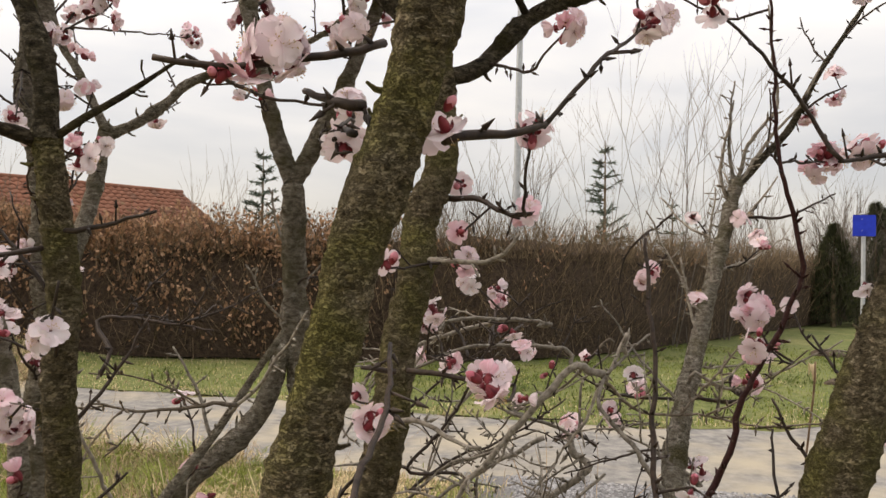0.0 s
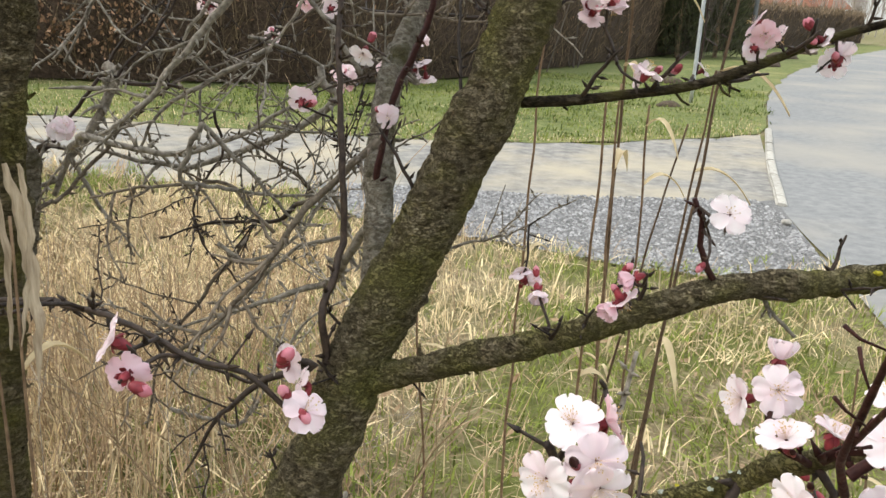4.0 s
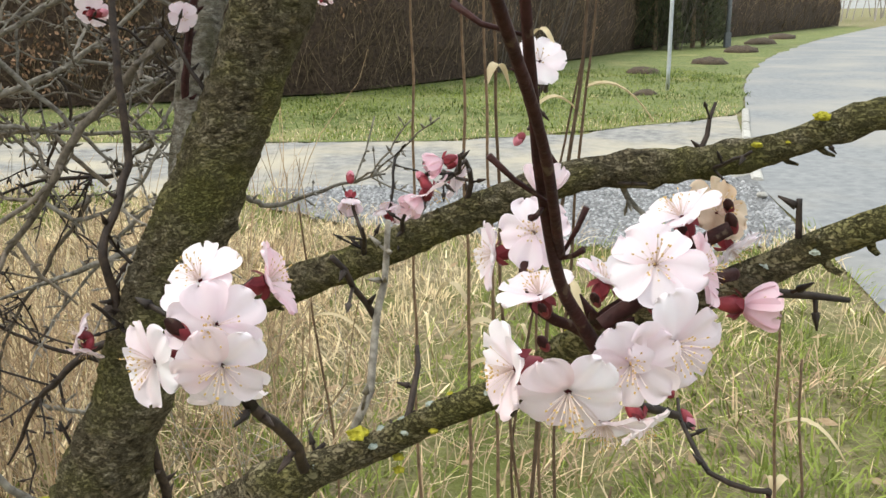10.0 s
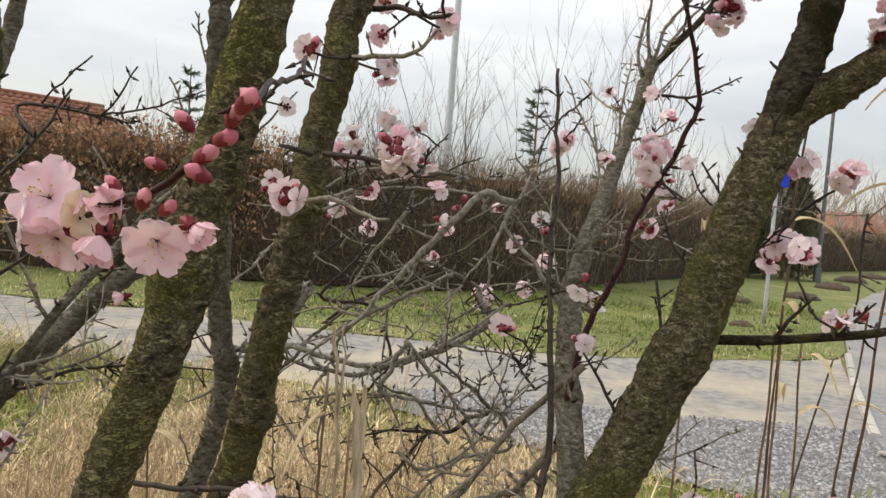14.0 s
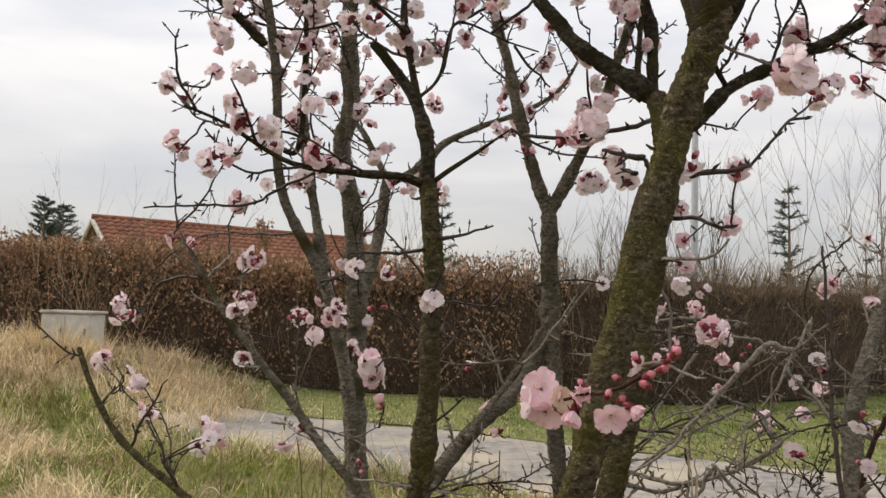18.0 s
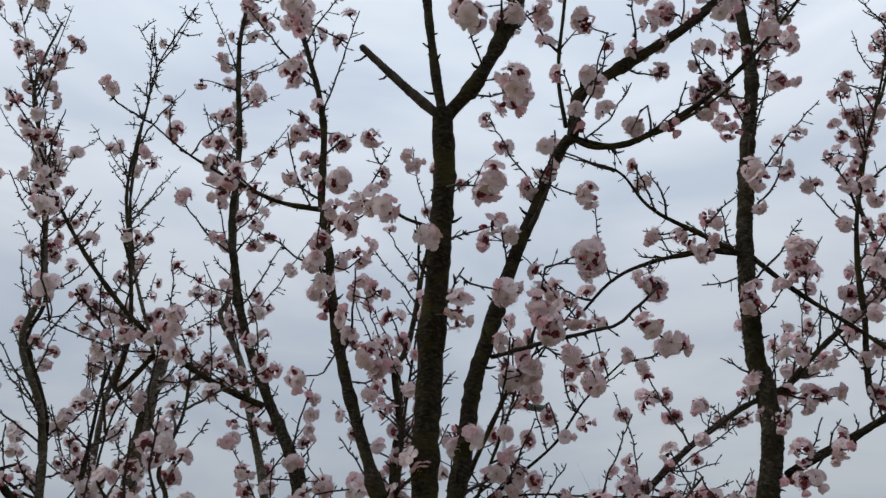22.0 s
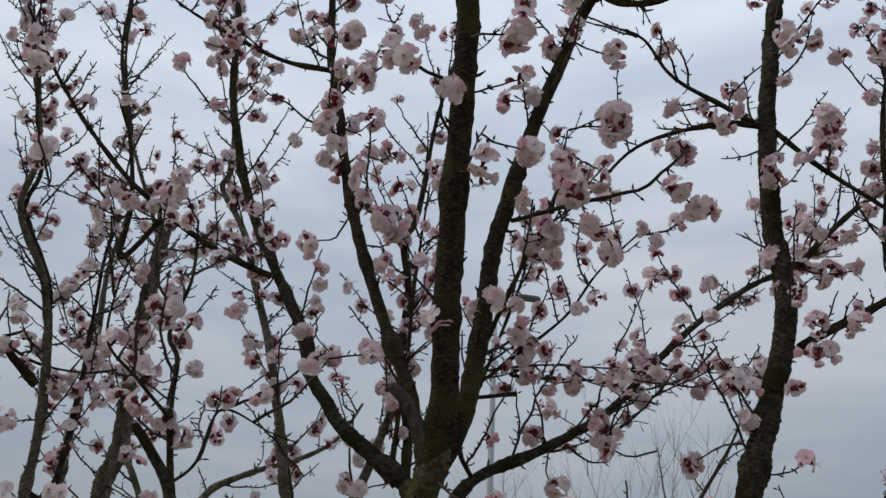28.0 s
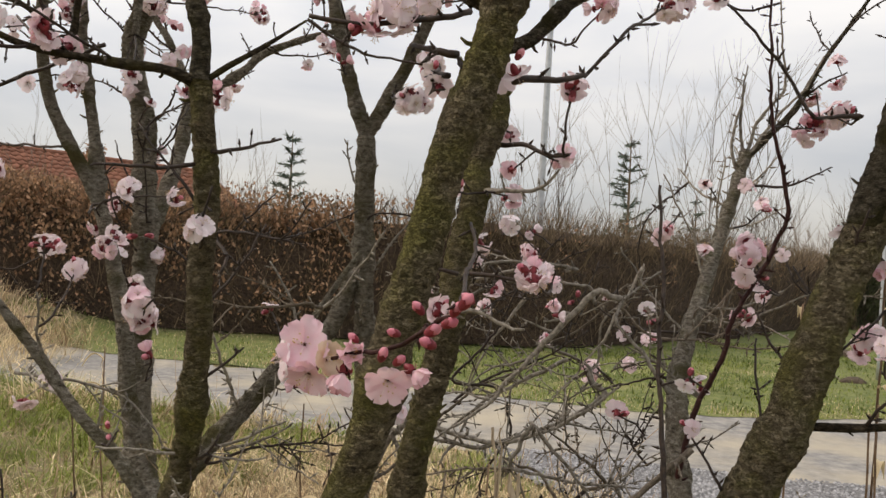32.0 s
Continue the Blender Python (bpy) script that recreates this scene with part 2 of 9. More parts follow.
def petal_material(name, base, edge, pink):
    """Thin petal: pale with a pink flush, lit through from behind."""
    m = bpy.data.materials.new(name)
    m.use_nodes = True
    nt, ln = m.node_tree.nodes, m.node_tree.links
    nt.clear()
    out = nt.new("ShaderNodeOutputMaterial")
    co = nt.new("ShaderNodeTexCoord")
    n1 = nt.new("ShaderNodeTexNoise")
    n1.inputs["Scale"].default_value, n1.inputs["Detail"].default_value = 60, 3
    ln.new(co.outputs["Object"], n1.inputs["Vector"])
    cr = nt.new("ShaderNodeValToRGB")
    e = cr.color_ramp.elements
    e[0].position, e[0].color = 0.35, (*edge, 1)
    e[1].position, e[1].color = 0.65, (*base, 1)
    ln.new(n1.outputs[0], cr.inputs[0])
    # veins from the claw outward
    oi = nt.new("ShaderNodeObjectInfo")
    mr = nt.new("ShaderNodeMapRange")
    mr.inputs["To Min"].default_value, mr.inputs["To Max"].default_value = 0.0, pink
    ln.new(oi.outputs["Random"], mr.inputs["Value"])
    mx = nt.new("ShaderNodeMixRGB")
    ln.new(mr.outputs[0], mx.inputs[0])
    ln.new(cr.outputs[0], mx.inputs[1])
    mx.inputs[2].default_value = (0.86, 0.52, 0.60, 1)
    b = nt.new("ShaderNodeBsdfPrincipled")
    b.inputs["Roughness"].default_value = 0.55
    b.inputs["Specular IOR Level"].default_value = 0.2
    n2 = nt.new("ShaderNodeTexNoise")
    n2.inputs["Scale"].default_value = 160
    ln.new(co.outputs["Object"], n2.inputs["Vector"])
    bp = nt.new("ShaderNodeBump")
    bp.inputs["Strength"].default_value, bp.inputs["Distance"].default_value = 0.35, 0.001
    ln.new(n2.outputs[0], bp.inputs["Height"])
    ln.new(bp.outputs[0], b.inputs["Normal"])
    ln.new(mx.outputs[0], b.inputs["Base Color"])
    tr = nt.new("ShaderNodeBsdfTranslucent")
    ln.new(mx.outputs[0], tr.inputs[0])
    mix = nt.new("ShaderNodeMixShader")
    mix.inputs[0].default_value = 0.33
    ln.new(b.outputs[0], mix.inputs[1])
    ln.new(tr.outputs[0], mix.inputs[2])
    ln.new(mix.outputs[0], out.inputs[0])
    return m


PETAL = petal_material("petal_white_pink", (0.93, 0.88, 0.895), (0.92, 0.80, 0.84), 0.30)
PETAL_BUD = petal_material("petal_bud_pink", (0.82, 0.36, 0.42), (0.62, 0.13, 0.19), 0.25)
PETAL_PINK = petal_material("petal_pink", (0.90, 0.72, 0.76), (0.87, 0.57, 0.64), 0.4)
PETAL_OLD = petal_material("petal_withered", (0.72, 0.58, 0.42), (0.56, 0.38, 0.24), 0.1)

GROUND = material("winter_meadow_soil", [(0.25, (0.085, 0.066, 0.036)), (0.5, (0.215, 0.172, 0.098)), (0.75, (0.40, 0.33, 0.20))], 22, rough=0.95, bump=0.8, bump_scale=60,
                  dist=0.03, blotch=((0.125, 0.135, 0.036), 0.42, 0.62), blotch_scale=1.6)
VERGE = material("mown_grass_turf", [(0.25, (0.058, 0.074, 0.021)), (0.5, (0.122, 0.143, 0.042)), (0.78, (0.235, 0.232, 0.092))], 9, rough=0.95, bump=0.8, bump_scale=60, dist=0.02,
                 blotch=((0.27, 0.235, 0.10), 0.52, 0.78), blotch_scale=0.9)
LANE = material("worn_lane_surface", [(0.28, (0.115, 0.110, 0.104)), (0.5, (0.205, 0.195, 0.182)), (0.72, (0.32, 0.30, 0.265))], 9, rough=0.9, bump=0.5, bump_scale=150, dist=0.006,
                blotch=((0.35, 0.305, 0.23), 0.44, 0.66), blotch_scale=1.1)
GRAVEL = material("dark_gravel_bed", [(0.3, (0.09, 0.088, 0.088)), (0.7, (0.26, 0.255, 0.25))], 70, rough=0.9, bump=1.0, bump_scale=90, dist=0.02)
STONE = material("gravel_stone", [(0.3, (0.14, 0.138, 0.14)), (0.7, (0.32, 0.315, 0.315))], 40, rough=0.85, bump=0.3, island=0.5)
ASPHALT = material("pale_asphalt", [(0.25, (0.135, 0.137, 0.14)), (0.5, (0.19, 0.19, 0.19)), (0.75, (0.245, 0.243, 0.235))], 12, rough=0.85, bump=0.4, bump_scale=260, dist=0.003,
                   blotch=((0.27, 0.25, 0.22), 0.45, 0.7), blotch_scale=0.6)
KERB = material("concrete_kerb", [(0.3, (0.27, 0.25, 0.22)), (0.7, (0.43, 0.41, 0.37))], 30, rough=0.9, bump=0.4, random_tint=0.12)
DRY = material("dry_grass_straw", [(0.3, (0.44, 0.325, 0.185)), (0.7, (0.79, 0.66, 0.425))], 5, rough=0.85, bump=0, island=0.45, translucent=0.25)
DRY_BROWN = material("brown_dead_stems", [(0.3, (0.21, 0.135, 0.078)), (0.7, (0.47, 0.34, 0.21))], 30, rough=0.85, bump=0.2, island=0.4)
GREEN = material("green_grass_blades", [(0.3, (0.13, 0.17, 0.028)), (0.7, (0.27, 0.30, 0.07))], 4, rough=0.7, bump=0, island=0.45, translucent=0.3)
GREEN_DARK = material("dark_grass_blades", [(0.3, (0.055, 0.085, 0.016)), (0.7, (0.13, 0.165, 0.035))], 4, rough=0.7, bump=0, island=0.4, translucent=0.25)
HEDGE_TWIG = material("hedge_twigs", [(0.3, (0.060, 0.041, 0.026)), (0.7, (0.275, 0.198, 0.126))], 6, rough=0.9, bump=0, island=0.55)
HEDGE_LEAF = material("withered_beech_leaves", [(0.3, (0.20, 0.105, 0.056)), (0.7, (0.43, 0.265, 0.165))], 4, rough=0.8, bump=0, island=0.55, translucent=0.3)
# near-black brown: the shade deep in the hedge, put into the colour
HEDGE_SHADE = material("hedge_inner_shade", [(0.3, (0.026, 0.017, 0.012)), (0.7, (0.105, 0.070, 0.048))], 14, rough=1.0, bump=1.0, bump_scale=25, dist=0.05)
ROOF_TILE = material("red_roof_tile", [(0.3, (0.18, 0.070, 0.042)), (0.7, (0.33, 0.145, 0.092))], 3, rough=0.85, bump=0.3, random_tint=0.2, blotch=((0.12, 0.07, 0.05), 0.5, 0.8), blotch_scale=1.5)
PLASTER = material("pale_plaster", [(0.3, (0.50, 0.46, 0.40)), (0.7, (0.66, 0.62, 0.56))], 6, rough=0.9, bump=0.2)
WOOD = material("brown_gable_wood", [(0.3, (0.09, 0.055, 0.03)), (0.7, (0.20, 0.13, 0.08))], 10, rough=0.8, bump=0.3)
SIGN_BLUE = material("blue_sign_paint", [(0.3, (0.008, 0.03, 0.42)), (0.7, (0.014, 0.05, 0.58))], 8, rough=0.4, bump=0.05)
STEEL = material("galvanised_steel", [(0.3, (0.40, 0.42, 0.44)), (0.7, (0.58, 0.60, 0.62))], 12, rough=0.45, bump=0.1, metal=0.4)
LAMP_GREY = material("grey_lamp_paint", [(0.3, (0.10, 0.105, 0.11)), (0.7, (0.17, 0.175, 0.18))], 10, rough=0.5, bump=0.05)
# needle green lightened to carry the haze in front of the spruces
SPRUCE = material("hazed_spruce_needles", [(0.3, (0.040, 0.062, 0.046)), (0.7, (0.115, 0.155, 0.118))], 8, rough=0.8, bump=0, island=0.5)
THUJA = material("dark_thuja_foliage", [(0.3, (0.026, 0.036, 0.014)), (0.7, (0.105, 0.105, 0.045))], 8, rough=0.8, bump=0, island=0.5)
# distance haze is mixed into this twig colour
FAR_WOOD = material("hazed_far_twigs", [(0.3, (0.24, 0.21, 0.19)), (0.7, (0.40, 0.36, 0.33))], 3, rough=0.9, bump=0, island=0.3)
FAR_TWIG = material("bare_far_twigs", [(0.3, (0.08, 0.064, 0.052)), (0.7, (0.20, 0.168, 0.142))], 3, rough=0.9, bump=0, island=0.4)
CABINET = material("weathered_pale_cabinet", [(0.3, (0.42, 0.40, 0.36)), (0.7, (0.60, 0.58, 0.54))], 7, rough=0.7, bump=0.1, blotch=((0.30, 0.28, 0.22), 0.5, 0.8), blotch_scale=3)
MOLE = material("molehill_earth", [(0.3, (0.035, 0.025, 0.017)), (0.7, (0.11, 0.08, 0.055))], 18, rough=1.0, bump=1.0, dist=0.02)
REED = material("dry_reed_sheath", [(0.3, (0.26, 0.19, 0.125)), (0.7, (0.60, 0.49, 0.36))], 260, rough=0.85, bump=0.8, stretch=(1, 1, 0.08), translucent=0.15)
STALK = material("dead_stalk_bark", [(0.3, (0.085, 0.052, 0.032)), (0.7, (0.24, 0.155, 0.095))], 60, rough=0.85, bump=0.3, dist=0.001, random_tint=0.35)
LEAF_DEAD = material("dead_leaf", [(0.3, (0.22, 0.13, 0.07)), (0.7, (0.45, 0.33, 0.20))], 30, rough=0.8, bump=0.3, random_tint=0.3, translucent=0.2)

# ---------------------------------------------------------------- building helpers


def mesh_of(name, verts, faces, mat, smooth=False):
    me = bpy.data.meshes.new(name)
    me.from_pydata([tuple(p) for p in verts], [], faces)
    for m in (mat if isinstance(mat, (list, tuple)) else [mat]):
        me.materials.append(m)
    if smooth:
        me.polygons.foreach_set("use_smooth", [True] * len(me.polygons))
    me.update()
    return me


def part(name, me, parent, label="", m=None):
    ob = new(name, me)
    ob.parent = parent
    if m is not None:
        ob.matrix_basis = m
    if label:
        ob["label"] = label
    return ob


def thing(name, at, label, category, group="", kind=""):
    ob = new(name)
    ob.empty_display_size = 0.1
    ob.location = at
    return tagged(ob, label, category, group, kind)


def box_data(x0, y0, z0, x1, y1, z1, bevel=0.0):
    bm = bmesh.new()
    bmesh.ops.create_cube(bm, size=1)
    for v in bm.verts:
        v.co = ((x0 + x1) / 2 + v.co.x * (x1 - x0), (y0 + y1) / 2 + v.co.y * (y1 - y0), (z0 + z1) / 2 + v.co.z * (z1 - z0))
    if bevel:
        bmesh.ops.bevel(bm, geom=list(bm.edges), offset=bevel, segments=2, affect="EDGES")
    return bm


def bm_mesh(bm, name, mat, smooth=False):
    me = bpy.data.meshes.new(name)
    bm.to_mesh(me)
    bm.free()
    me.materials.append(mat)
    if smooth:
        me.polygons.foreach_set("use_smooth", [True] * len(me.polygons))
    return me


def curve_points(pts, step):
    """Evenly stepped Catmull-Rom line through the control points."""
    pts = [Vector(p) for p in pts]
    ext = [pts[0] * 2 - pts[1]] + pts + [pts[-1] * 2 - pts[-2]]
    out = []
    for i in range(1, len(ext) - 2):
        a, b, c, d = ext[i - 1:i + 3]
        n = max(2, int((c - b).length / step))
        for k in range(n):
            s = k / n
            out.append(0.5 * ((2 * b) + (c - a) * s + (2 * a - 5 * b + 4 * c - d) * s * s + (3 * b - a - 3 * c + d) * s ** 3))
    out.append(pts[-1])
    return out


def tube(verts, faces, line, r0, r1, sides=8, rough=0.0, power=1.0, cap=True, bumps=()):
    """Adds a tapered, slightly uneven tube along a line to verts and faces."""
    start = len(verts)
    n = len(line)
    side = None
    for i, p in enumerate(line):
        d = (line[min(i + 1, n - 1)] - line[max(i - 1, 0)]).normalized()
        if side is None:
            side = d.orthogonal().normalized()
        side = (side - d * side.dot(d)).normalized()
        up = d.cross(side)
        s = i / (n - 1)
        r = r0 + (r1 - r0) * s ** power
        for b, w, h in bumps:
            r *= 1 + h * math.exp(-((s - b) / w) ** 2)
        for k in range(sides):
            a = 2 * math.pi * k / sides
            q = side * math.cos(a) + up * math.sin(a)
            rr = r
            if rough:
                w = p + q * r
                rr *= 1 + rough * noise.noise(w * (0.9 / max(r, 0.004))) + 0.5 * rough * noise.noise(w * 55)
                if r > 0.012:
                    rr += 0.0046 * abs(noise.noise(Vector((w.x * 60, w.y * 60, w.z * 120)))) + 0.0014 * noise.noise(Vector((w.x * 130, w.y * 130, w.z * 160)))
            verts.append(p + q * rr)
    for i in range(n - 1):
        for k in range(sides):
            a, b = start + i * sides + k, start + i * sides + (k + 1) % sides
            faces.append((a, b, b + sides, a + sides))
    if cap:
        faces.append(tuple(range(start + (n - 1) * sides, start + n * sides)))
        faces.append(tuple(reversed(range(start, start + sides))))

# ---------------------------------------------------------------- ground, lane, road, verge


def smooth_step(a, b, x):
    s = min(1.0, max(0.0, (x - a) / (b - a)))
    return s * s * (3 - 2 * s)


def height(x, y):
    """Level of the ground: a low bank rises beyond the lane's left end."""
    z = 0.62 * smooth_step(-4.6, -8.6, x) * smooth_step(3.0, 9.5, y)
    near = max(0.0, 1 - math.hypot(x, y - 8) / 60)
    return z + near * 0.03 * noise.noise(Vector((x * 0.7, y * 0.7, 0)))


def grid_axis(lo, hi, step, reach):
    inner = list(np.arange(lo, hi + 1e-6, step))
    out, d = [], step
    while hi + d < reach:
        out.append(d)
        d *= 1.5
    out.append(reach - hi)
    return [lo - d for d in reversed(out)] + inner + [hi + d for d in out]


def make_ground():
    xs, ys = grid_axis(-14, 14, 0.35, 1500), grid_axis(-4, 24, 0.35, 1500)
    verts = [(x, y, height(x, y)) for y in ys for x in xs]
    n = len(xs)
    faces = [(j * n + i, j * n + i + 1, (j + 1) * n + i + 1, (j + 1) * n + i) for j in range(len(ys) - 1) for i in range(n - 1)]
    ob = new("ground", mesh_of("ground", verts, faces, GROUND, True))
    tagged(ob, "rough winter meadow with tan dead grass and green patches", "ground", kind="structure")


def along(points, x):
    for (x0, y0), (x1, y1) in zip(points, points[1:]):
        if x <= x1:
            return y0 + (y1 - y0) * (x - x0) / (x1 - x0)
    return points[-1][1]


LANE_NEAR = [(-12, 10.4), (-6, 8.3), (-4, 7.25), (-2.7, 6.65), (-0.2, 5.85), (1.2, 5.45), (3.55, 5.13), (9, 5.0)]
LANE_FAR = [(-12, 12.0), (-6, 10.3), (-4, 9.5), (-2, 9.05), (0, 8.3), (2, 7.85), (3.5, 8.0), (5.5, 8.8), (9, 9)]
ROAD_LEFT = [(1.5, -12), (2.0, -3.0), (2.35, 1.5), (2.74, 2.96), (3.1, 3.85), (3.58, 5.19), (3.95, 5.85), (4.6, 7.05), (5.85, 9.2), (8.6, 13.8), (12.6, 19.5), (19.8, 28.2),
             (35, 44.5), (70, 80), (150, 160)]
HEDGE_LINE = [(-15, 12.2), (-8, 12.5), (-4, 12.55), (0, 12.95), (1.6, 13.5), (4.1, 15.8), (8.6, 21.5), (17.1, 31.3), (37, 50.5)]


def loft(name, low, high, n_across, lift, mat, kind="structure", wobble=0.0):
    verts, faces = [], []
    for i, (a, b) in enumerate(zip(low, high)):
        for k in range(n_across + 1):
            s = k / n_across
            x, y = a[0] + (b[0] - a[0]) * s, a[1] + (b[1] - a[1]) * s
            if wobble and k in (0, n_across):
                y += wobble * noise.noise(Vector((x * 1.7, k, 3))) + 0.4 * wobble * noise.noise(Vector((x * 6, k, 7)))
            verts.append((x, y, height(x, y) + lift))
    m = n_across + 1
    for i in range(len(low) - 1):
        for k in range(n_across):
            faces.append((i * m + k, (i + 1) * m + k, (i + 1) * m + k + 1, i * m + k + 1))
    return new(name, mesh_of(name, verts, faces, mat, True))


def resample(points, step):
    return [(p.x, p.y) for p in curve_points([(x, y, 0) for x, y in points], step)]


def kerb_x(y):
    return along([(q, p) for p, q in ROAD_LEFT], y)


def make_roads():
    xs = list(np.arange(-5.3, 5.61, 0.12))
    low = [(min(x, kerb_x(along(LANE_NEAR, x)) - 0.02), along(LANE_NEAR, x)) for x in xs]
    high = [(min(x, kerb_x(along(LANE_FAR, x)) - 0.02), along(LANE_FAR, x)) for x in xs]
    tagged(loft("lane", low, high, 14, 0.012, LANE, wobble=0.32), "pale worn lane with sandy edges running along the hedge", "lane", kind="structure")
    left = resample(ROAD_LEFT, 0.5)
    right = []
    for i, (x, y) in enumerate(left):
        a, b = left[max(i - 1, 0)], left[min(i + 1, len(left) - 1)]
        d = Vector((b[0] - a[0], b[1] - a[1], 0)).normalized()
        right.append((x + d.y * 5.6, y - d.x * 5.6))
    tagged(loft("road", left, right, 12, 0.016, ASPHALT), "smooth pale grey asphalt road curving away along the hedge", "road", kind="structure")
    gx = list(np.arange(0.2, 3.75, 0.07))
    g_low = [(min(x, kerb_x(y) - 0.03), y) for x, y in ((x, along([(0.2, 5.3), (0.8, 4.75), (1.44, 4.4), (1.94, 3.98), (2.44, 3.72), (3.1, 3.8), (3.8, 4.3)], x)) for x in gx)]
    g_high = [(min(x, kerb_x(along(LANE_NEAR, x) + 0.25) - 0.02), along(LANE_NEAR, x) + 0.25 + 0.12 * noise.noise(Vector((x * 2, 0, 0)))) for x in gx]
    tagged(loft("gravel_bed", g_low, g_high, 16, 0.02, GRAVEL, wobble=0.1), "dark grey gravel strip beside the lane", "gravel", kind="structure")
    # turf between lane, road and hedge
    lowv = [(-5.2, 10.0), (-4, 9.5), (-2, 9.05), (0, 8.3), (2, 7.85), (3.5, 8.0), (5.4, 8.75), (5.8, 9.2), (8.55, 13.8), (12.55, 19.5), (19.75, 28.2), (34.9, 44.5)]
    highv = [(-6, 13), (-4, 13), (-2, 13.2), (0, 13.4), (1.2, 13.9), (2.4, 14.8), (3.8, 16.2), (4.4, 17), (7.4, 21), (10.5, 25), (17.5, 33), (37, 52)]
    a, b = [], []
    for (p, q, r, s) in zip(lowv, lowv[1:], highv, highv[1:]):
        n = max(2, int(math.dist(p, q) / 0.25))
        for k in range(n):
            f = k / n
            a.append((p[0] + (q[0] - p[0]) * f, p[1] + (q[1] - p[1]) * f))
            b.append((r[0] + (s[0] - r[0]) * f, r[1] + (s[1] - r[1]) * f))
    tagged(loft("verge", a, b, 20, 0.017, VERGE, wobble=0.2), "green grass verge with yellowed patches below the hedge", "grass verge", kind="structure")


def make_kerb():
    """Pale kerb stones set along the road's left edge."""
    kerb = thing("kerb", (3.6, 5.2, 0), "row of pale concrete kerb stones along the asphalt", "kerb", kind="structure")
    line = resample([(3.62, 5.25), (3.95, 5.85), (4.6, 7.05), (5.85, 9.2)], 0.5)
    me = bm_mesh(box_data(-0.245, -0.04, -0.12, 0.245, 0.04, 0.035, 0.012), "kerb_stone", KERB)
    for (x0, y0), (x1, y1) in zip(line, line[1:]):
        m = pose((x0 + x1) / 2 - 3.6, (y0 + y1) / 2 - 5.2, random.uniform(-0.004, 0.008), 0, 0, math.degrees(math.atan2(y1 - y0, x1 - x0)))
        part("kerb_stone", me, kerb, m=m @ Matrix.Diagonal((math.dist((x0, y0), (x1, y1)) / 0.5, 1, 1, 1)))


def make_gravel_stones():
    """Loose stones on the gravel strip, and a pale one by the kerb's end."""
    verts, faces = [], []
    rng = random.Random(4)
    for _ in range(13000):
        x = rng.uniform(0.5, 3.5)
        lo = along([(0.2, 5.3), (0.8, 4.75), (1.44, 4.4), (1.94, 3.98), (2.44, 3.72), (3.1, 3.8), (3.8, 4.3)], x)
        y = rng.uniform(lo - 0.08, along(LANE_NEAR, x) + 0.3)
        if x > kerb_x(y) - 0.04:
            continue
        r = 0.006 + 0.013 * rng.random() ** 1.7
        s = len(verts)
        a = rng.uniform(0, 6.28)
        z = height(x, y) + 0.022
        for k in range(5):
            t = a + k * 1.2566
            verts.append((x + r * math.cos(t) * rng.uniform(0.8, 1.2), y + r * math.sin(t) * rng.uniform(0.8, 1.2), z))
        verts.append((x + rng.uniform(-0.3, 0.3) * r, y, z + r * rng.uniform(0.5, 0.9)))
        faces += [(s + k, s + (k + 1) % 5, s + 5) for k in range(5)]
    ob = new("gravel_stones", mesh_of("gravel_stones", verts, faces, STONE))
    tagged(ob, "loose grey gravel stones lying on the strip", "gravel", kind="stuff")
    bm = bmesh.new()
    bmesh.ops.create_icosphere(bm, subdivisions=2, radius=0.035)
    for v in bm.verts:
        v.co *= 1 + 0.25 * noise.noise(v.co * 40)
        v.co.z *= 0.6
    ob = new("stone", bm_mesh(bm, "stone", KERB))
    ob.location = (3.33, 4.72, 0.045)
    tagged(ob, "small pale stone lying at the kerb's end", "stone")


make_ground()
make_roads()
make_kerb()
make_gravel_stones()

# ---------------------------------------------------------------- hedge


def hedge_height(x):
    return 2.36 + 0.13 * smooth_step(-1.6, 0.0, x) * smooth_step(6.0, 3.0, x) - 0.27 * smooth_step(-3.4, -5.8, x)


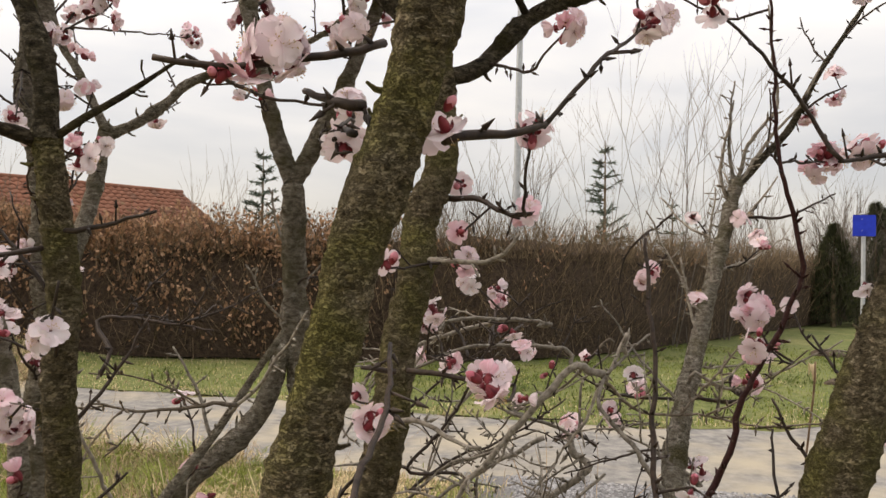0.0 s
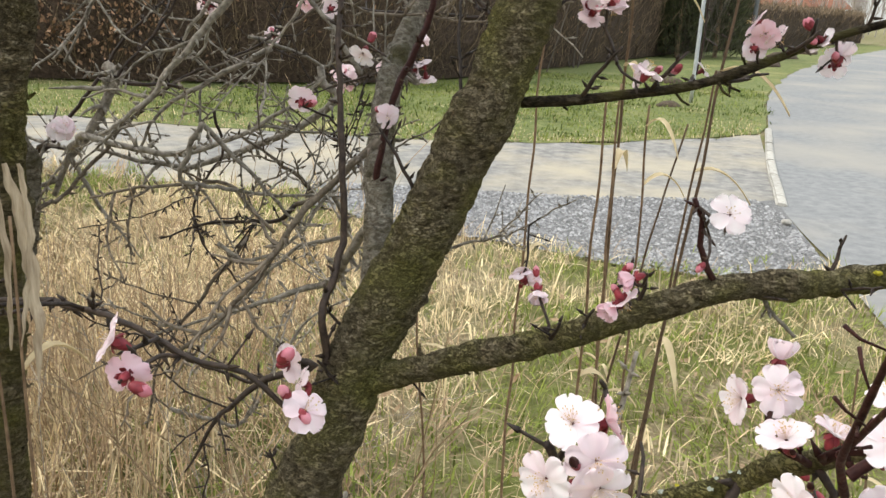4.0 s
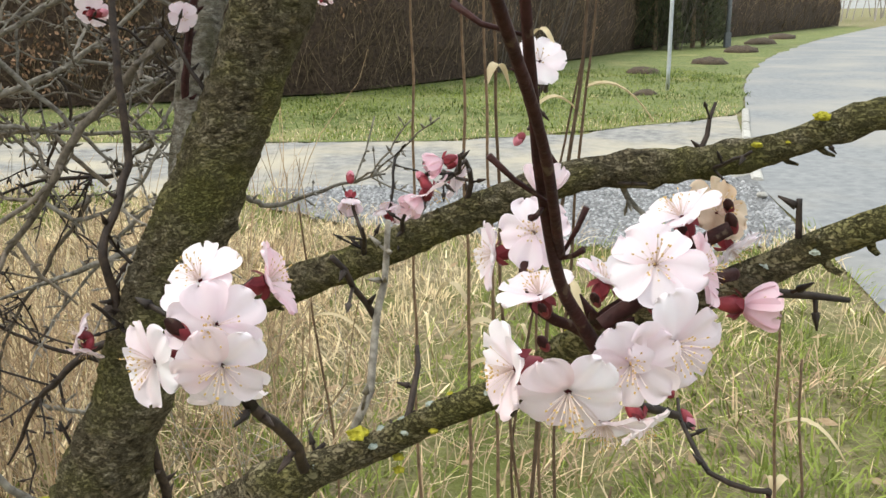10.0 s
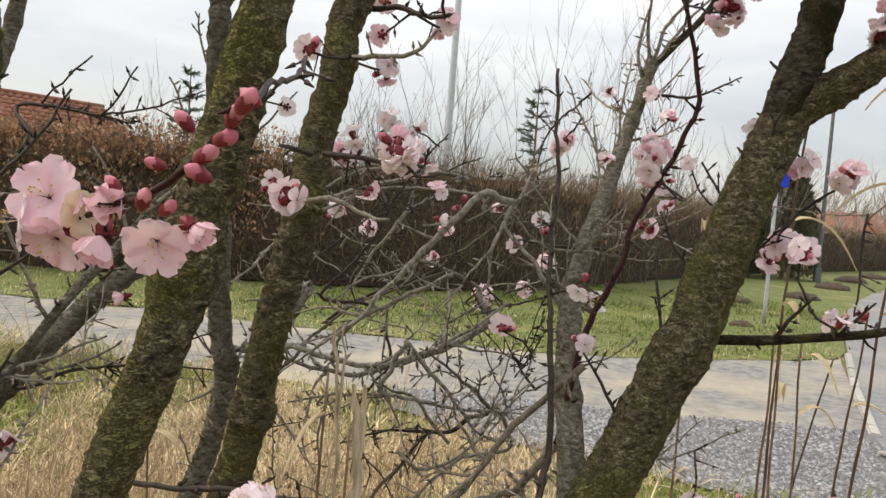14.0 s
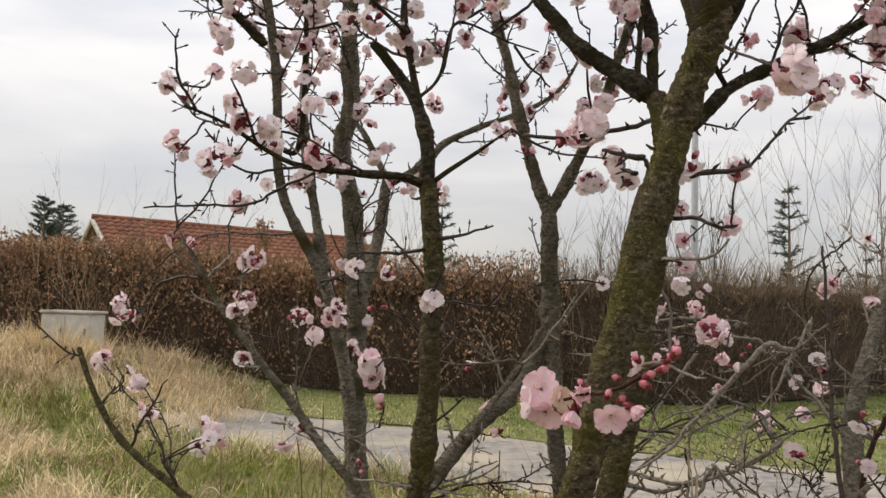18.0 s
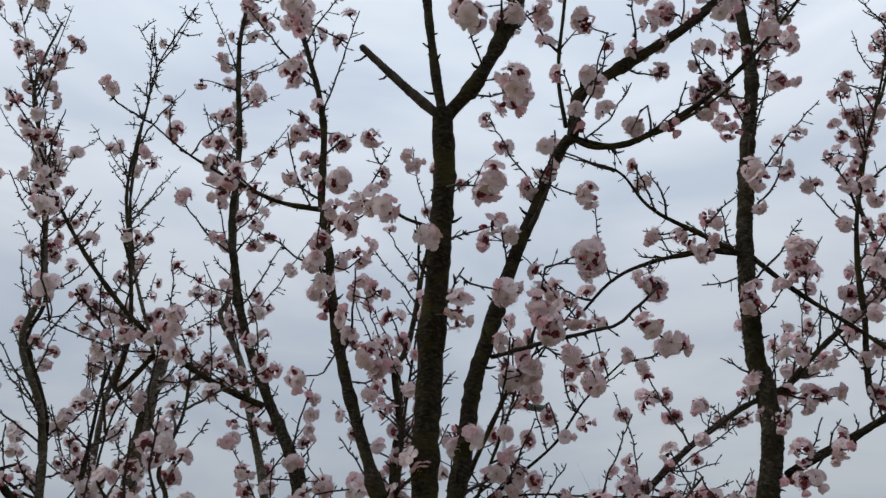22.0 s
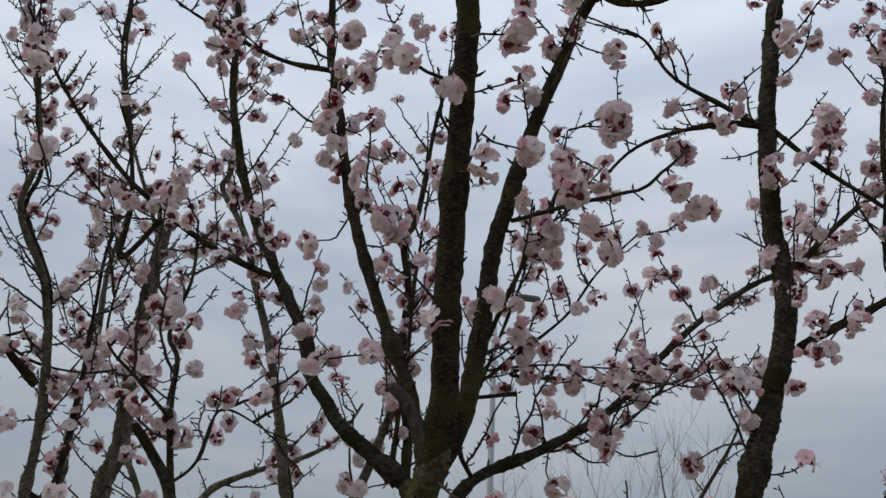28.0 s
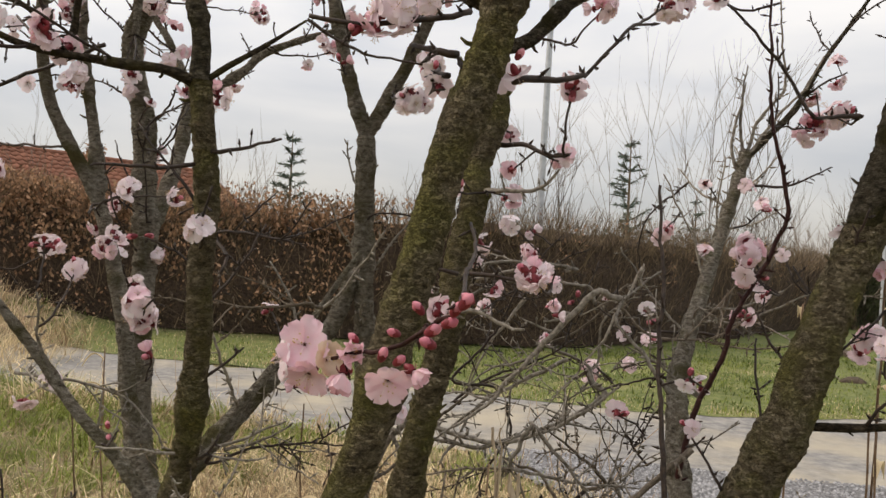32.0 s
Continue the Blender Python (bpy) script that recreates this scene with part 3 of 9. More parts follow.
def make_hedge():
    hedge = thing("hedge", (0, 12.95, 0), "long clipped hedge, bare brown twigs with withered leaves", "hedge")
    base = Vector((0, 12.95, 0))
    line = curve_points([(x, y, 0) for x, y in HEDGE_LINE], 0.3)
    rng = random.Random(11)
    # an uneven solid ridge, coloured dark for the shade between the twigs
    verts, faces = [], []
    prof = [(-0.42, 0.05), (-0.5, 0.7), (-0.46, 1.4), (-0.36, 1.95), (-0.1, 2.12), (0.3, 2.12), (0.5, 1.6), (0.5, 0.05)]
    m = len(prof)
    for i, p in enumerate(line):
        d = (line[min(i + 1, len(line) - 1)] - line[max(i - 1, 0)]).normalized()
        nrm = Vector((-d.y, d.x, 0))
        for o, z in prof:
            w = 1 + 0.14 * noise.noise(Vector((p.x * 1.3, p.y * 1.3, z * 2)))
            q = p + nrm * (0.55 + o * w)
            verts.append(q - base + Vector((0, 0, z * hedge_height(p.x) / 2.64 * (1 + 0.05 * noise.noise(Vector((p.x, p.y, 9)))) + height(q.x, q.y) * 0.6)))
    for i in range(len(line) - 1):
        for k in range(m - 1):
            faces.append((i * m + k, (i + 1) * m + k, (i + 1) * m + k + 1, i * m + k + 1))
    part("core", mesh_of("hedge_core", verts, faces, HEDGE_SHADE), hedge, "solid dark ridge standing in for shade among the hedge twigs")
    # twigs: upright stems fanning out at the face and top, and withered leaves
    tv, tf, lv, lf = [], [], [], []
    total = len(line) - 1
    for i in range(total):
        p0, p1 = line[i], line[i + 1]
        d = (p1 - p0).normalized()
        nrm = Vector((-d.y, d.x, 0))
        dist = p0.length
        count = int(np.clip(260 - dist * 6.5, 26, 190) * ((p1 - p0).length / 0.3))
        thick = 0.0032 if dist < 20 else 0.0032 * dist / 17
        leafy = 0.03 + 0.97 * smooth_step(-0.6, -3.2, p0.x + 0.8 * noise.noise(p0 * 0.8))
        for _ in range(count):
            q = p0 + (p1 - p0) * rng.random() + nrm * (0.02 + 1.05 * rng.random() ** 1.6)
            g = height(q.x, q.y) * 0.6
            top = hedge_height(q.x) - 0.3 * smooth_step(20, 40, dist) + 0.1 * noise.noise(q * 0.9)
            z0 = min(rng.uniform(0.0, 1.9) if rng.random() < 0.75 else 1.7, top - 0.3)
            ln = rng.uniform(0.25, 0.8)
            v0 = Vector((q.x, q.y, z0 + g))
            z1 = min(z0 + ln, top + (rng.random() ** 3) * 0.26)
            v1 = Vector((q.x + rng.gauss(0, 0.3), q.y + rng.gauss(0, 0.2) - 0.06, z1 + g))
            mid = (v0 + v1) / 2 + Vector((rng.gauss(0, 0.04), rng.gauss(0, 0.04), 0))
            s = len(tv)
            w = thick * rng.uniform(0.6, 1.8)
            a = Vector((w, 0, 0))
            b = Vector((0, w, 0))
            for v, f in ((v0, 1.5), (mid, 1.1), (v1, 0.5)):
                tv.extend((v - base + a * f, v - base - a * f * 0.5 + b * f, v - base - a * f * 0.5 - b * f))
            for r in (0, 3):
                for k in range(3):
                    tf.append((s + r + k, s + r + (k + 1) % 3, s + r + 3 + (k + 1) % 3, s + r + 3 + k))
            if rng.random() < leafy * smooth_step(0.2, 1.5, z1 + 0.8 * noise.noise(q * 0.9)) * smooth_step(-0.45, 0.2, noise.noise(v1 * 1.3)) and dist < 26:
                for _ in range(7):
                    c = v0.lerp(v1, rng.uniform(0.0, 1.0)) - base + Vector((rng.gauss(0, 0.05), rng.gauss(-0.04, 0.06), rng.gauss(0, 0.04)))
                    e1 = Vector((rng.gauss(0, 1), rng.gauss(0, 1), rng.gauss(-1.4, 0.7))).normalized() * rng.uniform(0.045, 0.095)
                    e2 = e1.orthogonal().normalized() * e1.length * 0.3
                    k = len(lv)
                    lv.extend((c, c + e1 * 0.5 + e2, c + e1, c + e1 * 0.5 - e2))
                    lf.append((k, k + 1, k + 2, k + 3))
    tagged(part("brushwood", mesh_of("hedge_twigs", tv, tf, HEDGE_TWIG), hedge, "dense bare brown hedge twigs"), kind="stuff")
    tagged(part("foliage", mesh_of("hedge_leaves", lv, lf, HEDGE_LEAF), hedge, "withered rusty leaves still hanging"), kind="stuff")


make_hedge()

# ---------------------------------------------------------------- house, lamps, sign, cabinet


def make_house():
    """Low house whose tiled roof shows above the hedge."""
    house = thing("house", (-18.7, 26.0, 0), "low house with a red tiled gable roof behind the hedge", "house")
    length, half, ridge, eave = 11.4, 4.6, 4.45, 2.1
    house.rotation_euler = (0, 0, math.atan2(0.74, 0.67))
    part("wall", bm_mesh(box_data(0.4, -half + 0.5, 0, length - 0.4, half - 0.5, 2.35), "house_wall", PLASTER), house, "pale plastered walls")
    for x in (0.4, length - 0.4):
        v = [(x - 0.1, -half + 0.5, 2.3), (x - 0.1, half - 0.5, 2.3), (x - 0.1, 0, ridge - 0.25), (x + 0.1, -half + 0.5, 2.3), (x + 0.1, half - 0.5, 2.3), (x + 0.1, 0, ridge - 0.25)]
        part("gable", mesh_of("gable", v, [(0, 1, 2), (5, 4, 3), (0, 3, 4, 1), (1, 4, 5, 2), (2, 5, 3, 0)], PLASTER), house)
    for s in (-1, 1):
        v = [(0, 0, ridge - 0.06), (length, 0, ridge - 0.06), (length, s * half, eave - 0.06), (0, s * half, eave - 0.06)]
        v += [(x, y, z - 0.12) for x, y, z in v]
        part("roof", mesh_of("roof_deck", v, [(0, 1, 2, 3), (7, 6, 5, 4), (0, 4, 5, 1), (1, 5, 6, 2), (2, 6, 7, 3), (3, 7, 4, 0)], WOOD), house, "roof slope under the tiles")
    # pantiles: those of the gable end that faces the lane one by one, the rest joined
    slope = math.atan2(ridge - eave, half)
    rows, wide = 14, 0.3
    depth = math.hypot(half, ridge - eave) / rows
    tv, tf = [], []
    for k in range(7):
        x = -wide / 2 + wide * k / 6
        h = 0.028 * math.sin(2 * math.pi * k / 6)
        for d0, lift in ((0.0, 0.02), (depth + 0.05, 0.055)):
            tv.extend(((x, d0, h + lift), (x, d0, h + lift - 0.018)))
    for k in range(6):
        a = 4 * k
        tf.extend(((a, a + 4, a + 6, a + 2), (a + 2, a + 6, a + 7, a + 3), (a + 1, a + 3, a + 7, a + 5)))
    tile = mesh_of("roof_tile", tv, tf, ROOF_TILE, True)
    rest_v, rest_f = [], []
    singles = 0
    for s in (-1, 1):
        tilt = Matrix.Rotation(-slope, 4, "X") if s > 0 else Matrix.Rotation(math.pi, 4, "Z") @ Matrix.Rotation(-slope, 4, "X")
        for r in range(rows):
            for c in range(int(length / wide)):
                m = Matrix.Translation((wide * (c + 0.5), 0, ridge)) @ tilt @ Matrix.Translation((0, r * depth, random.uniform(-0.004, 0.006)))
                if s < 0 and c < 21 and singles < 295:
                    singles += 1
                    part("roof_tile", tile, house, m=m)
                else:
                    k = len(rest_v)
                    rest_v.extend(m @ Vector(p) for p in tv)
                    rest_f.extend(tuple(k + i for i in f) for f in tf)
    tagged(part("roof_tiles", mesh_of("roof_tiles", rest_v, rest_f, ROOF_TILE, True), house), kind="stuff")
    verts, faces = [], []
    tube(verts, faces, [Vector((x, 0, ridge + 0.02)) for x in np.linspace(-0.05, length + 0.05, 40)], 0.11, 0.11, 8, rough=0.1)
    part("ridge_tiles", mesh_of("ridge_tiles", verts, faces, ROOF_TILE, True), house)
    for s in (-1, 1):
        v, f = [], []
        tube(v, f, [Vector((-0.02, s * t * half, ridge - 0.1 - t * (ridge - eave))) for t in (0.02, 0.5, 1.0)], 0.09, 0.09, 4)
        part("bargeboard", mesh_of("bargeboard", v, f, PLASTER), house, "pale bargeboard at the gable")


def make_far_house():
    house = thing("far_house", (47, 76, 0), "distant house with a red roof beyond the hedge", "house")
    part("wall", bm_mesh(box_data(-4, -3, 0, 4, 3, 2.6), "far_wall", PLASTER), house)
    v = [(-4.5, -3.6, 2.5), (4.5, -3.6, 2.5), (4.5, 3.6, 2.5), (-4.5, 3.6, 2.5), (-4.5, 0, 4.4), (4.5, 0, 4.4)]
    part("roof", mesh_of("far_roof", v, [(0, 1, 5, 4), (2, 3, 4, 5), (0, 4, 3), (1, 2, 5), (3, 2, 1, 0)], ROOF_TILE), house)


def pole_mesh(name, h, r0, r1, mat):
    v, f = [], []
    tube(v, f, [Vector((0, 0, h * s)) for s in np.linspace(0, 1, 8)], r0, r1, 12)
    return mesh_of(name, v, f, mat, True)


def make_lamp(x, y, h, turn, label, mat, arm=0.55):
    lamp = thing("street_lamp", (x, y, 0), label, "street lamp", "street lamps")
    lamp.rotation_euler = (0, 0, radians(turn))
    part("pole", pole_mesh("lamp_pole", h, 0.075, 0.05, mat), lamp)
    v, f = [], []
    tube(v, f, curve_points([(0, 0, h - 0.05), (arm * 0.2, 0, h + 0.06), (arm, 0, h + 0.1)], 0.1), 0.04, 0.03, 8)
    part("arm", mesh_of("lamp_arm", v, f, mat, True), lamp)
    part("head", bm_mesh(box_data(arm - 0.08, -0.1, h + 0.05, arm + 0.42, 0.1, h + 0.15, 0.03), "lamp_head", LAMP_GREY), lamp, "flat grey lamp head")
    part("collar", bm_mesh(box_data(-0.1, -0.1, 0, 0.1, 0.1, 0.5, 0.02), "lamp_collar", mat), lamp)


def make_sign():
    sign = thing("road_sign", (6.12, 11.86, 0), "small blue square sign on a thin steel pole in the grass", "road sign")
    part("pole", pole_mesh("sign_pole", 2.42, 0.03, 0.03, STEEL), sign, "galvanised steel pole")
    plate = part("plate", bm_mesh(box_data(-0.155, -0.045, 2.11, 0.155, -0.035, 2.42, 0.004), "sign_plate", SIGN_BLUE), sign, "plain blue metal plate")
    plate.rotation_euler = (0, 0, radians(-14))
    for z in (2.18, 2.35):
        part("clamp", bm_mesh(box_data(-0.05, -0.037, z, 0.05, 0.034, z + 0.025, 0.004), "clamp", STEEL), sign)
    part("cap", bm_mesh(box_data(-0.032, -0.032, 2.415, 0.032, 0.032, 2.435, 0.006), "cap", LAMP_GREY), sign)


def make_cabinet():
    x, y = -8.1, 10.6
    cab = thing("utility_cabinet", (x, y, height(x, y)), "pale weathered utility cabinet standing on the grassy bank", "cabinet")
    part("body", bm_mesh(box_data(-0.42, -0.18, 0, 0.42, 0.18, 0.62, 0.015), "cabinet_body", CABINET), cab)
    part("roof", bm_mesh(box_data(-0.45, -0.21, 0.622, 0.45, 0.21, 0.665, 0.012), "cabinet_roof", CABINET), cab)
    for a in (-0.405, 0.01):
        door = part("door", bm_mesh(box_data(a, -0.195, 0.06, a + 0.395, -0.182, 0.59, 0.004), "cabinet_door", CABINET), cab)
        part("handle", bm_mesh(box_data(a + 0.32, -0.215, 0.3, a + 0.35, -0.197, 0.4, 0.004), "cabinet_handle", LAMP_GREY), door)


make_house()
make_far_house()
make_lamp(1.38, 15.3, 7.95, 10, "tall grey street lamp pole behind the hedge", STEEL)
make_lamp(14.6, 25.2, 6.3, -12, "tall dark street lamp beside the curving road", LAMP_GREY, arm=0.5)
make_sign()
make_cabinet()

for k, (mx, my, mr) in enumerate([(7.4, 15.6, 0.34), (9.9, 17.6, 0.42), (13.3, 22.1, 0.5), (16.9, 27, 0.55), (20.4, 31.2, 0.55), (5.6, 11.5, 0.2)]):
    bm = bmesh.new()
    bmesh.ops.create_uvsphere(bm, u_segments=18, v_segments=10, radius=mr)
    for v in bm.verts:
        v.co.z = max(-0.05, v.co.z * 0.42)
        v.co *= 1 + 0.22 * noise.noise(v.co * 7 + Vector((k, 0, 0)))
    ob = new("molehill", bm_mesh(bm, "molehill", MOLE, True))
    ob.location = (mx, my, 0.0)
    tagged(ob, "dark earth molehill in the grass verge", "molehill", "molehills")

# ---------------------------------------------------------------- conifers, bare shrubs and far trees


def spruce(x, y, top, spread, label, whorls=11, first=0.5, mat=SPRUCE, dense=1):
    tree = thing("spruce", (x, y, height(x, y)), label, "conifer", "conifers")
    rng = random.Random(int(x * 10) + 77)
    v, f = [], []
    tube(v, f, [Vector((0.02 * math.sin(3 * s), 0, top * s)) for s in np.linspace(0, 1, 12)], 0.02 + top * 0.012, 0.008, 7)
    part("trunk", mesh_of("spruce_trunk", v, f, HEDGE_TWIG, True), tree)
    bv, bf, nv, nf = [], [], [], []
    for w in range(whorls):
        s = first / top + (0.94 - first / top) * w / (whorls - 1)
        for k in range(3 + dense):
            a = rng.uniform(0, 6.28)
            ln = spread * (1 - s) ** 0.8 * rng.uniform(0.75, 1.15) + 0.08
            o = Vector((0, 0, top * s + rng.uniform(-0.05, 0.05)))
            d = Vector((math.cos(a), math.sin(a), rng.uniform(0.0, 0.65)))
            line = [o, o + d * ln * 0.5 - Vector((0, 0, 0.06 * ln)), o + d * ln + Vector((0, 0, 0.05 * ln))]
            tube(bv, bf, line, 0.012, 0.004, 3)
            for j in range(int((8 + 26 * ln) * dense)):
                u = rng.uniform(0.15, 1.05)
                c = o + d * ln * u
                e = Vector((d.x + rng.gauss(0, 0.8), d.y + rng.gauss(0, 0.8), rng.gauss(0.1, 0.5))).normalized() * rng.uniform(0.08, 0.17)
                q = e.orthogonal().normalized() * 0.02
                i = len(nv)
                nv.extend((c - q, c + q, c + e))
                nf.append((i, i + 1, i + 2))
    tagged(part("branchwork", mesh_of("spruce_branches", bv, bf, HEDGE_TWIG), tree), kind="stuff")
    tagged(part("needles", mesh_of("hazed_spruce_needles", nv, nf, mat), tree), kind="stuff")


def thuja(x, y, top, width, label):
    tree = thing("thuja", (x, y, 0), label, "conifer", "conifers")
    rng = random.Random(int(x * 7))
    v, f = [], []
    tube(v, f, [Vector((0, 0, s * top * 0.9)) for s in np.linspace(0, 1, 6)], 0.08, 0.02, 6)
    part("trunk", mesh_of("thuja_trunk", v, f, HEDGE_TWIG), tree)
    lv, lf = [], []
    for _ in range(5200):
        s = rng.random() ** 0.8
        r = width * (1 - s ** 2.2) * rng.uniform(0.55, 1.0) + 0.03
        a = rng.uniform(0, 6.28)
        c = Vector((r * math.cos(a), r * math.sin(a), 0.1 + s * top * 0.93))
        e = Vector((math.cos(a) * 0.5 + rng.gauss(0, 0.35), math.sin(a) * 0.5 + rng.gauss(0, 0.35), rng.uniform(0.5, 1.2))).normalized() * rng.uniform(0.1, 0.24)
        q = e.orthogonal().normalized() * 0.03
        i = len(lv)
        lv.extend((c - q, c + q, c + e))
        lf.append((i, i + 1, i + 2))
    tagged(part("crown", mesh_of("thuja_crown", lv, lf, THUJA), tree), kind="stuff")


def grow(verts, faces, rng, o, d, ln, r, level, bend=0.12, sides=4, kids=5):
    """Recursive bare branching for shrubs seen against the sky."""
    line, p, q = [o], o.copy(), d.copy()
    n = 5
    for _ in range(n):
        q = (q + Vector((rng.gauss(0, bend), rng.gauss(0, bend), rng.gauss(0.05, bend * 0.6)))).normalized()
        p = p + q * ln / n
        line.append(p.copy())
    tube(verts, faces, line, r, r * 0.35, sides if r > 0.008 else 3, cap=False)
    if level:
        for _ in range(kids):
            s = rng.uniform(0.3, 0.98)
            k = min(n - 1, int(s * n))
            o2 = line[k].lerp(line[k + 1], s * n - k)
            d2 = (q + Vector((rng.gauss(0, 0.42), rng.gauss(0, 0.42), rng.uniform(0.0, 0.3)))).normalized()
            grow(verts, faces, rng, o2, d2, ln * rng.uniform(0.35, 0.6), r * 0.55, level - 1, bend, sides, kids)


def shrub(x, y, top, stems, spread, label, seed, r=0.02, level=2, kids=5, name="bare_shrub"):
    ob = thing(name, (x, y, 0), label, "shrub", "bare shrubs behind the hedge")
    rng = random.Random(seed)
    for k in range(stems):
        v, f = [], []
        a = rng.uniform(0, 6.28)
        d = Vector((math.cos(a) * spread, math.sin(a) * spread, 1)).normalized()
        grow(v, f, rng, Vector((math.cos(a) * 0.1, math.sin(a) * 0.1, 0)), d, top * rng.uniform(0.75, 1.05), r * rng.uniform(0.7, 1.1), level, 0.06, 4, kids)
        part("stem", mesh_of("shrub_stem", v, f, FAR_TWIG), ob)


spruce(3.95, 20.0, 4.75, 0.8, "small thin spruce rising behind the hedge", whorls=14, dense=2)
spruce(-4.43, 20.0, 4.35, 0.75, "small young spruce behind the hedge", whorls=13, first=0.6, dense=2)
spruce(-23.86, 30.0, 5.3, 1.7, "broad dark spruce beside the house", whorls=22, dense=4)
spruce(-25.2, 33.0, 5.4, 1.9, "dark spruce beyond the house", whorls=22, dense=4)
spruce(5.9, 21.0, 3.4, 0.7, "small spruce tip just above the hedge", whorls=9)
thuja(12.0, 25.0, 3.2, 0.8, "dark dense thuja behind the hedge by the road")
shrub(12.8, 25.0, 3.3, 9, 0.22, "dense brown bare shrub between the thujas", 71, level=2, kids=7)
thuja(13.6, 25.6, 4.0, 0.9, "tall dark thuja behind the hedge by the road")
thuja(14.4, 26.4, 3.9, 0.8, "tall dark thuja behind the hedge by the road")
for k, (x, y, top, stems, spread) in enumerate([
        (4.7, 16.6, 5.5, 4, 0.16), (5.3, 17.2, 4.3, 2, 0.2), (1.0, 16.4, 3.3, 6, 0.16), (0.2, 16.6, 3.2, 5, 0.16), (2.2, 16.8, 3.6, 4, 0.14), (3.2, 17.5, 4.6, 2, 0.06),
        (6.6, 19.0, 3.2, 5, 0.3), (7.6, 21.5, 3.1, 5, 0.3), (12.4, 25.6, 3.3, 14, 0.22), (-6.3, 22, 3.7, 4, 0.3), (-17.5, 24.0, 4.6, 2, 0.25), (-12.0, 22, 4.2, 2, 0.25),
        (-1.0, 17.5, 3.0, 3, 0.2), (9.2, 24, 3.2, 5, 0.3)]):
    shrub(x, y, top, stems, spread, "bare leafless shrub with thin upright twigs behind the hedge", 40 + k, r=0.016)


def leafy_sapling(x, y, top, low, wide, seed, count):
    """A young beech that keeps its withered leaves."""
    tree = thing("beech_sapling", (x, y, 0), "young beech with withered brown leaves behind the hedge", "tree", "beech saplings")
    rng = random.Random(seed)
    v, f = [], []
    tube(v, f, [Vector((0.03 * math.sin(4 * s), 0, top * s)) for s in np.linspace(0, 1, 12)], 0.022, 0.005, 6)
    part("trunk", mesh_of("sapling_trunk", v, f, FAR_TWIG, True), tree)
    bv, bf, lv, lf = [], [], [], []
    for _ in range(26):
        z = rng.uniform(low, top * 0.97)
        a = rng.uniform(0, 6.28)
        e = Vector((math.cos(a), math.sin(a), rng.uniform(0.3, 1.1))).normalized() * wide * rng.uniform(0.4, 1.1)
        o = Vector((0, 0, z - e.z * 0.5))
        tube(bv, bf, [o, o + e * 0.5 + Vector((0, 0, 0.02)), o + e], 0.005, 0.002, 3)
        for _ in range(count):
            c = o + e * rng.uniform(0.3, 1.05) + Vector((rng.gauss(0, 0.03), rng.gauss(0, 0.03), rng.gauss(-0.02, 0.03)))
            e1 = Vector((rng.gauss(0, 1), rng.gauss(0, 1), rng.gauss(-1.0, 0.7))).normalized() * rng.uniform(0.04, 0.08)
            e2 = e1.orthogonal().normalized() * e1.length * 0.3
            k = len(lv)
            lv.extend((c, c + e1 * 0.5 + e2, c + e1, c + e1 * 0.5 - e2))
            lf.append((k, k + 1, k + 2, k + 3))
    tagged(part("branchwork", mesh_of("sapling_twigs", bv, bf, FAR_TWIG), tree), kind="stuff")
    tagged(part("foliage", mesh_of("sapling_leaves", lv, lf, HEDGE_LEAF), tree, "withered brown leaves"), kind="stuff")


leafy_sapling(-6.88, 14.6, 3.2, 2.35, 0.32, 5, 16)
leafy_sapling(-9.5, 14.6, 3.15, 2.3, 0.3, 6, 4)
leafy_sapling(-8.6, 14.4, 2.75, 2.2, 0.3, 7, 5)


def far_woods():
    """Bare woodland far off along the horizon, its twigs coloured pale for haze."""
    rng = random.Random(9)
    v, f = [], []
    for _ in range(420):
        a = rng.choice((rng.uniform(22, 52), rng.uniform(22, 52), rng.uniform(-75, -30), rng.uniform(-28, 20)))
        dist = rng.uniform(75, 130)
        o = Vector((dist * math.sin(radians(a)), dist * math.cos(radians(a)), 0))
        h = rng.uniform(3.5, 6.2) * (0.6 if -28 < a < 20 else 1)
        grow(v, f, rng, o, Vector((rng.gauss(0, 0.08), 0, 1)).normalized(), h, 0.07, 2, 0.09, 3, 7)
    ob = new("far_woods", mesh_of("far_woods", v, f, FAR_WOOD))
    tagged(ob, "bare woodland along the horizon, paled in colour for haze", "trees", kind="stuff")


far_woods()

# ---------------------------------------------------------------- blossoms


def petal_grid(nu, nv, length, width, tilt, cup, curl, rng):
    """One obovate petal along +x, face up; rows of points from claw to rim."""
    rows = []
    ph = rng.uniform(0, 6)
    for i in range(nu + 1):
        u = math.sin(math.pi / 2 * i / nu)
        w = width * (u ** 0.62) * math.sqrt(max(0.0, 1 - u ** 4.5)) + 0.0005 + 0.12 * width * u ** 6
        row = []
        for j in range(nv + 1):
            s = 2 * j / nv - 1
            y = s * w
            r = length * (u + 0.05 * u * math.sin(5 * s + ph) + 0.02 * u * math.sin(11 * s + 2 * ph)) * (1 - 0.05 * (1 - abs(s)) * u ** 4)
            a = tilt + curl * u
            z = r * math.sin(a) + cup * y * y / width + 0.0009 * math.sin(6 * s + ph) * u + 0.0005 * math.sin(13 * s - ph) * u ** 3
            row.append(Vector((r * math.cos(a) + 0.001, y, z)))
        rows.append(row)
    return rows


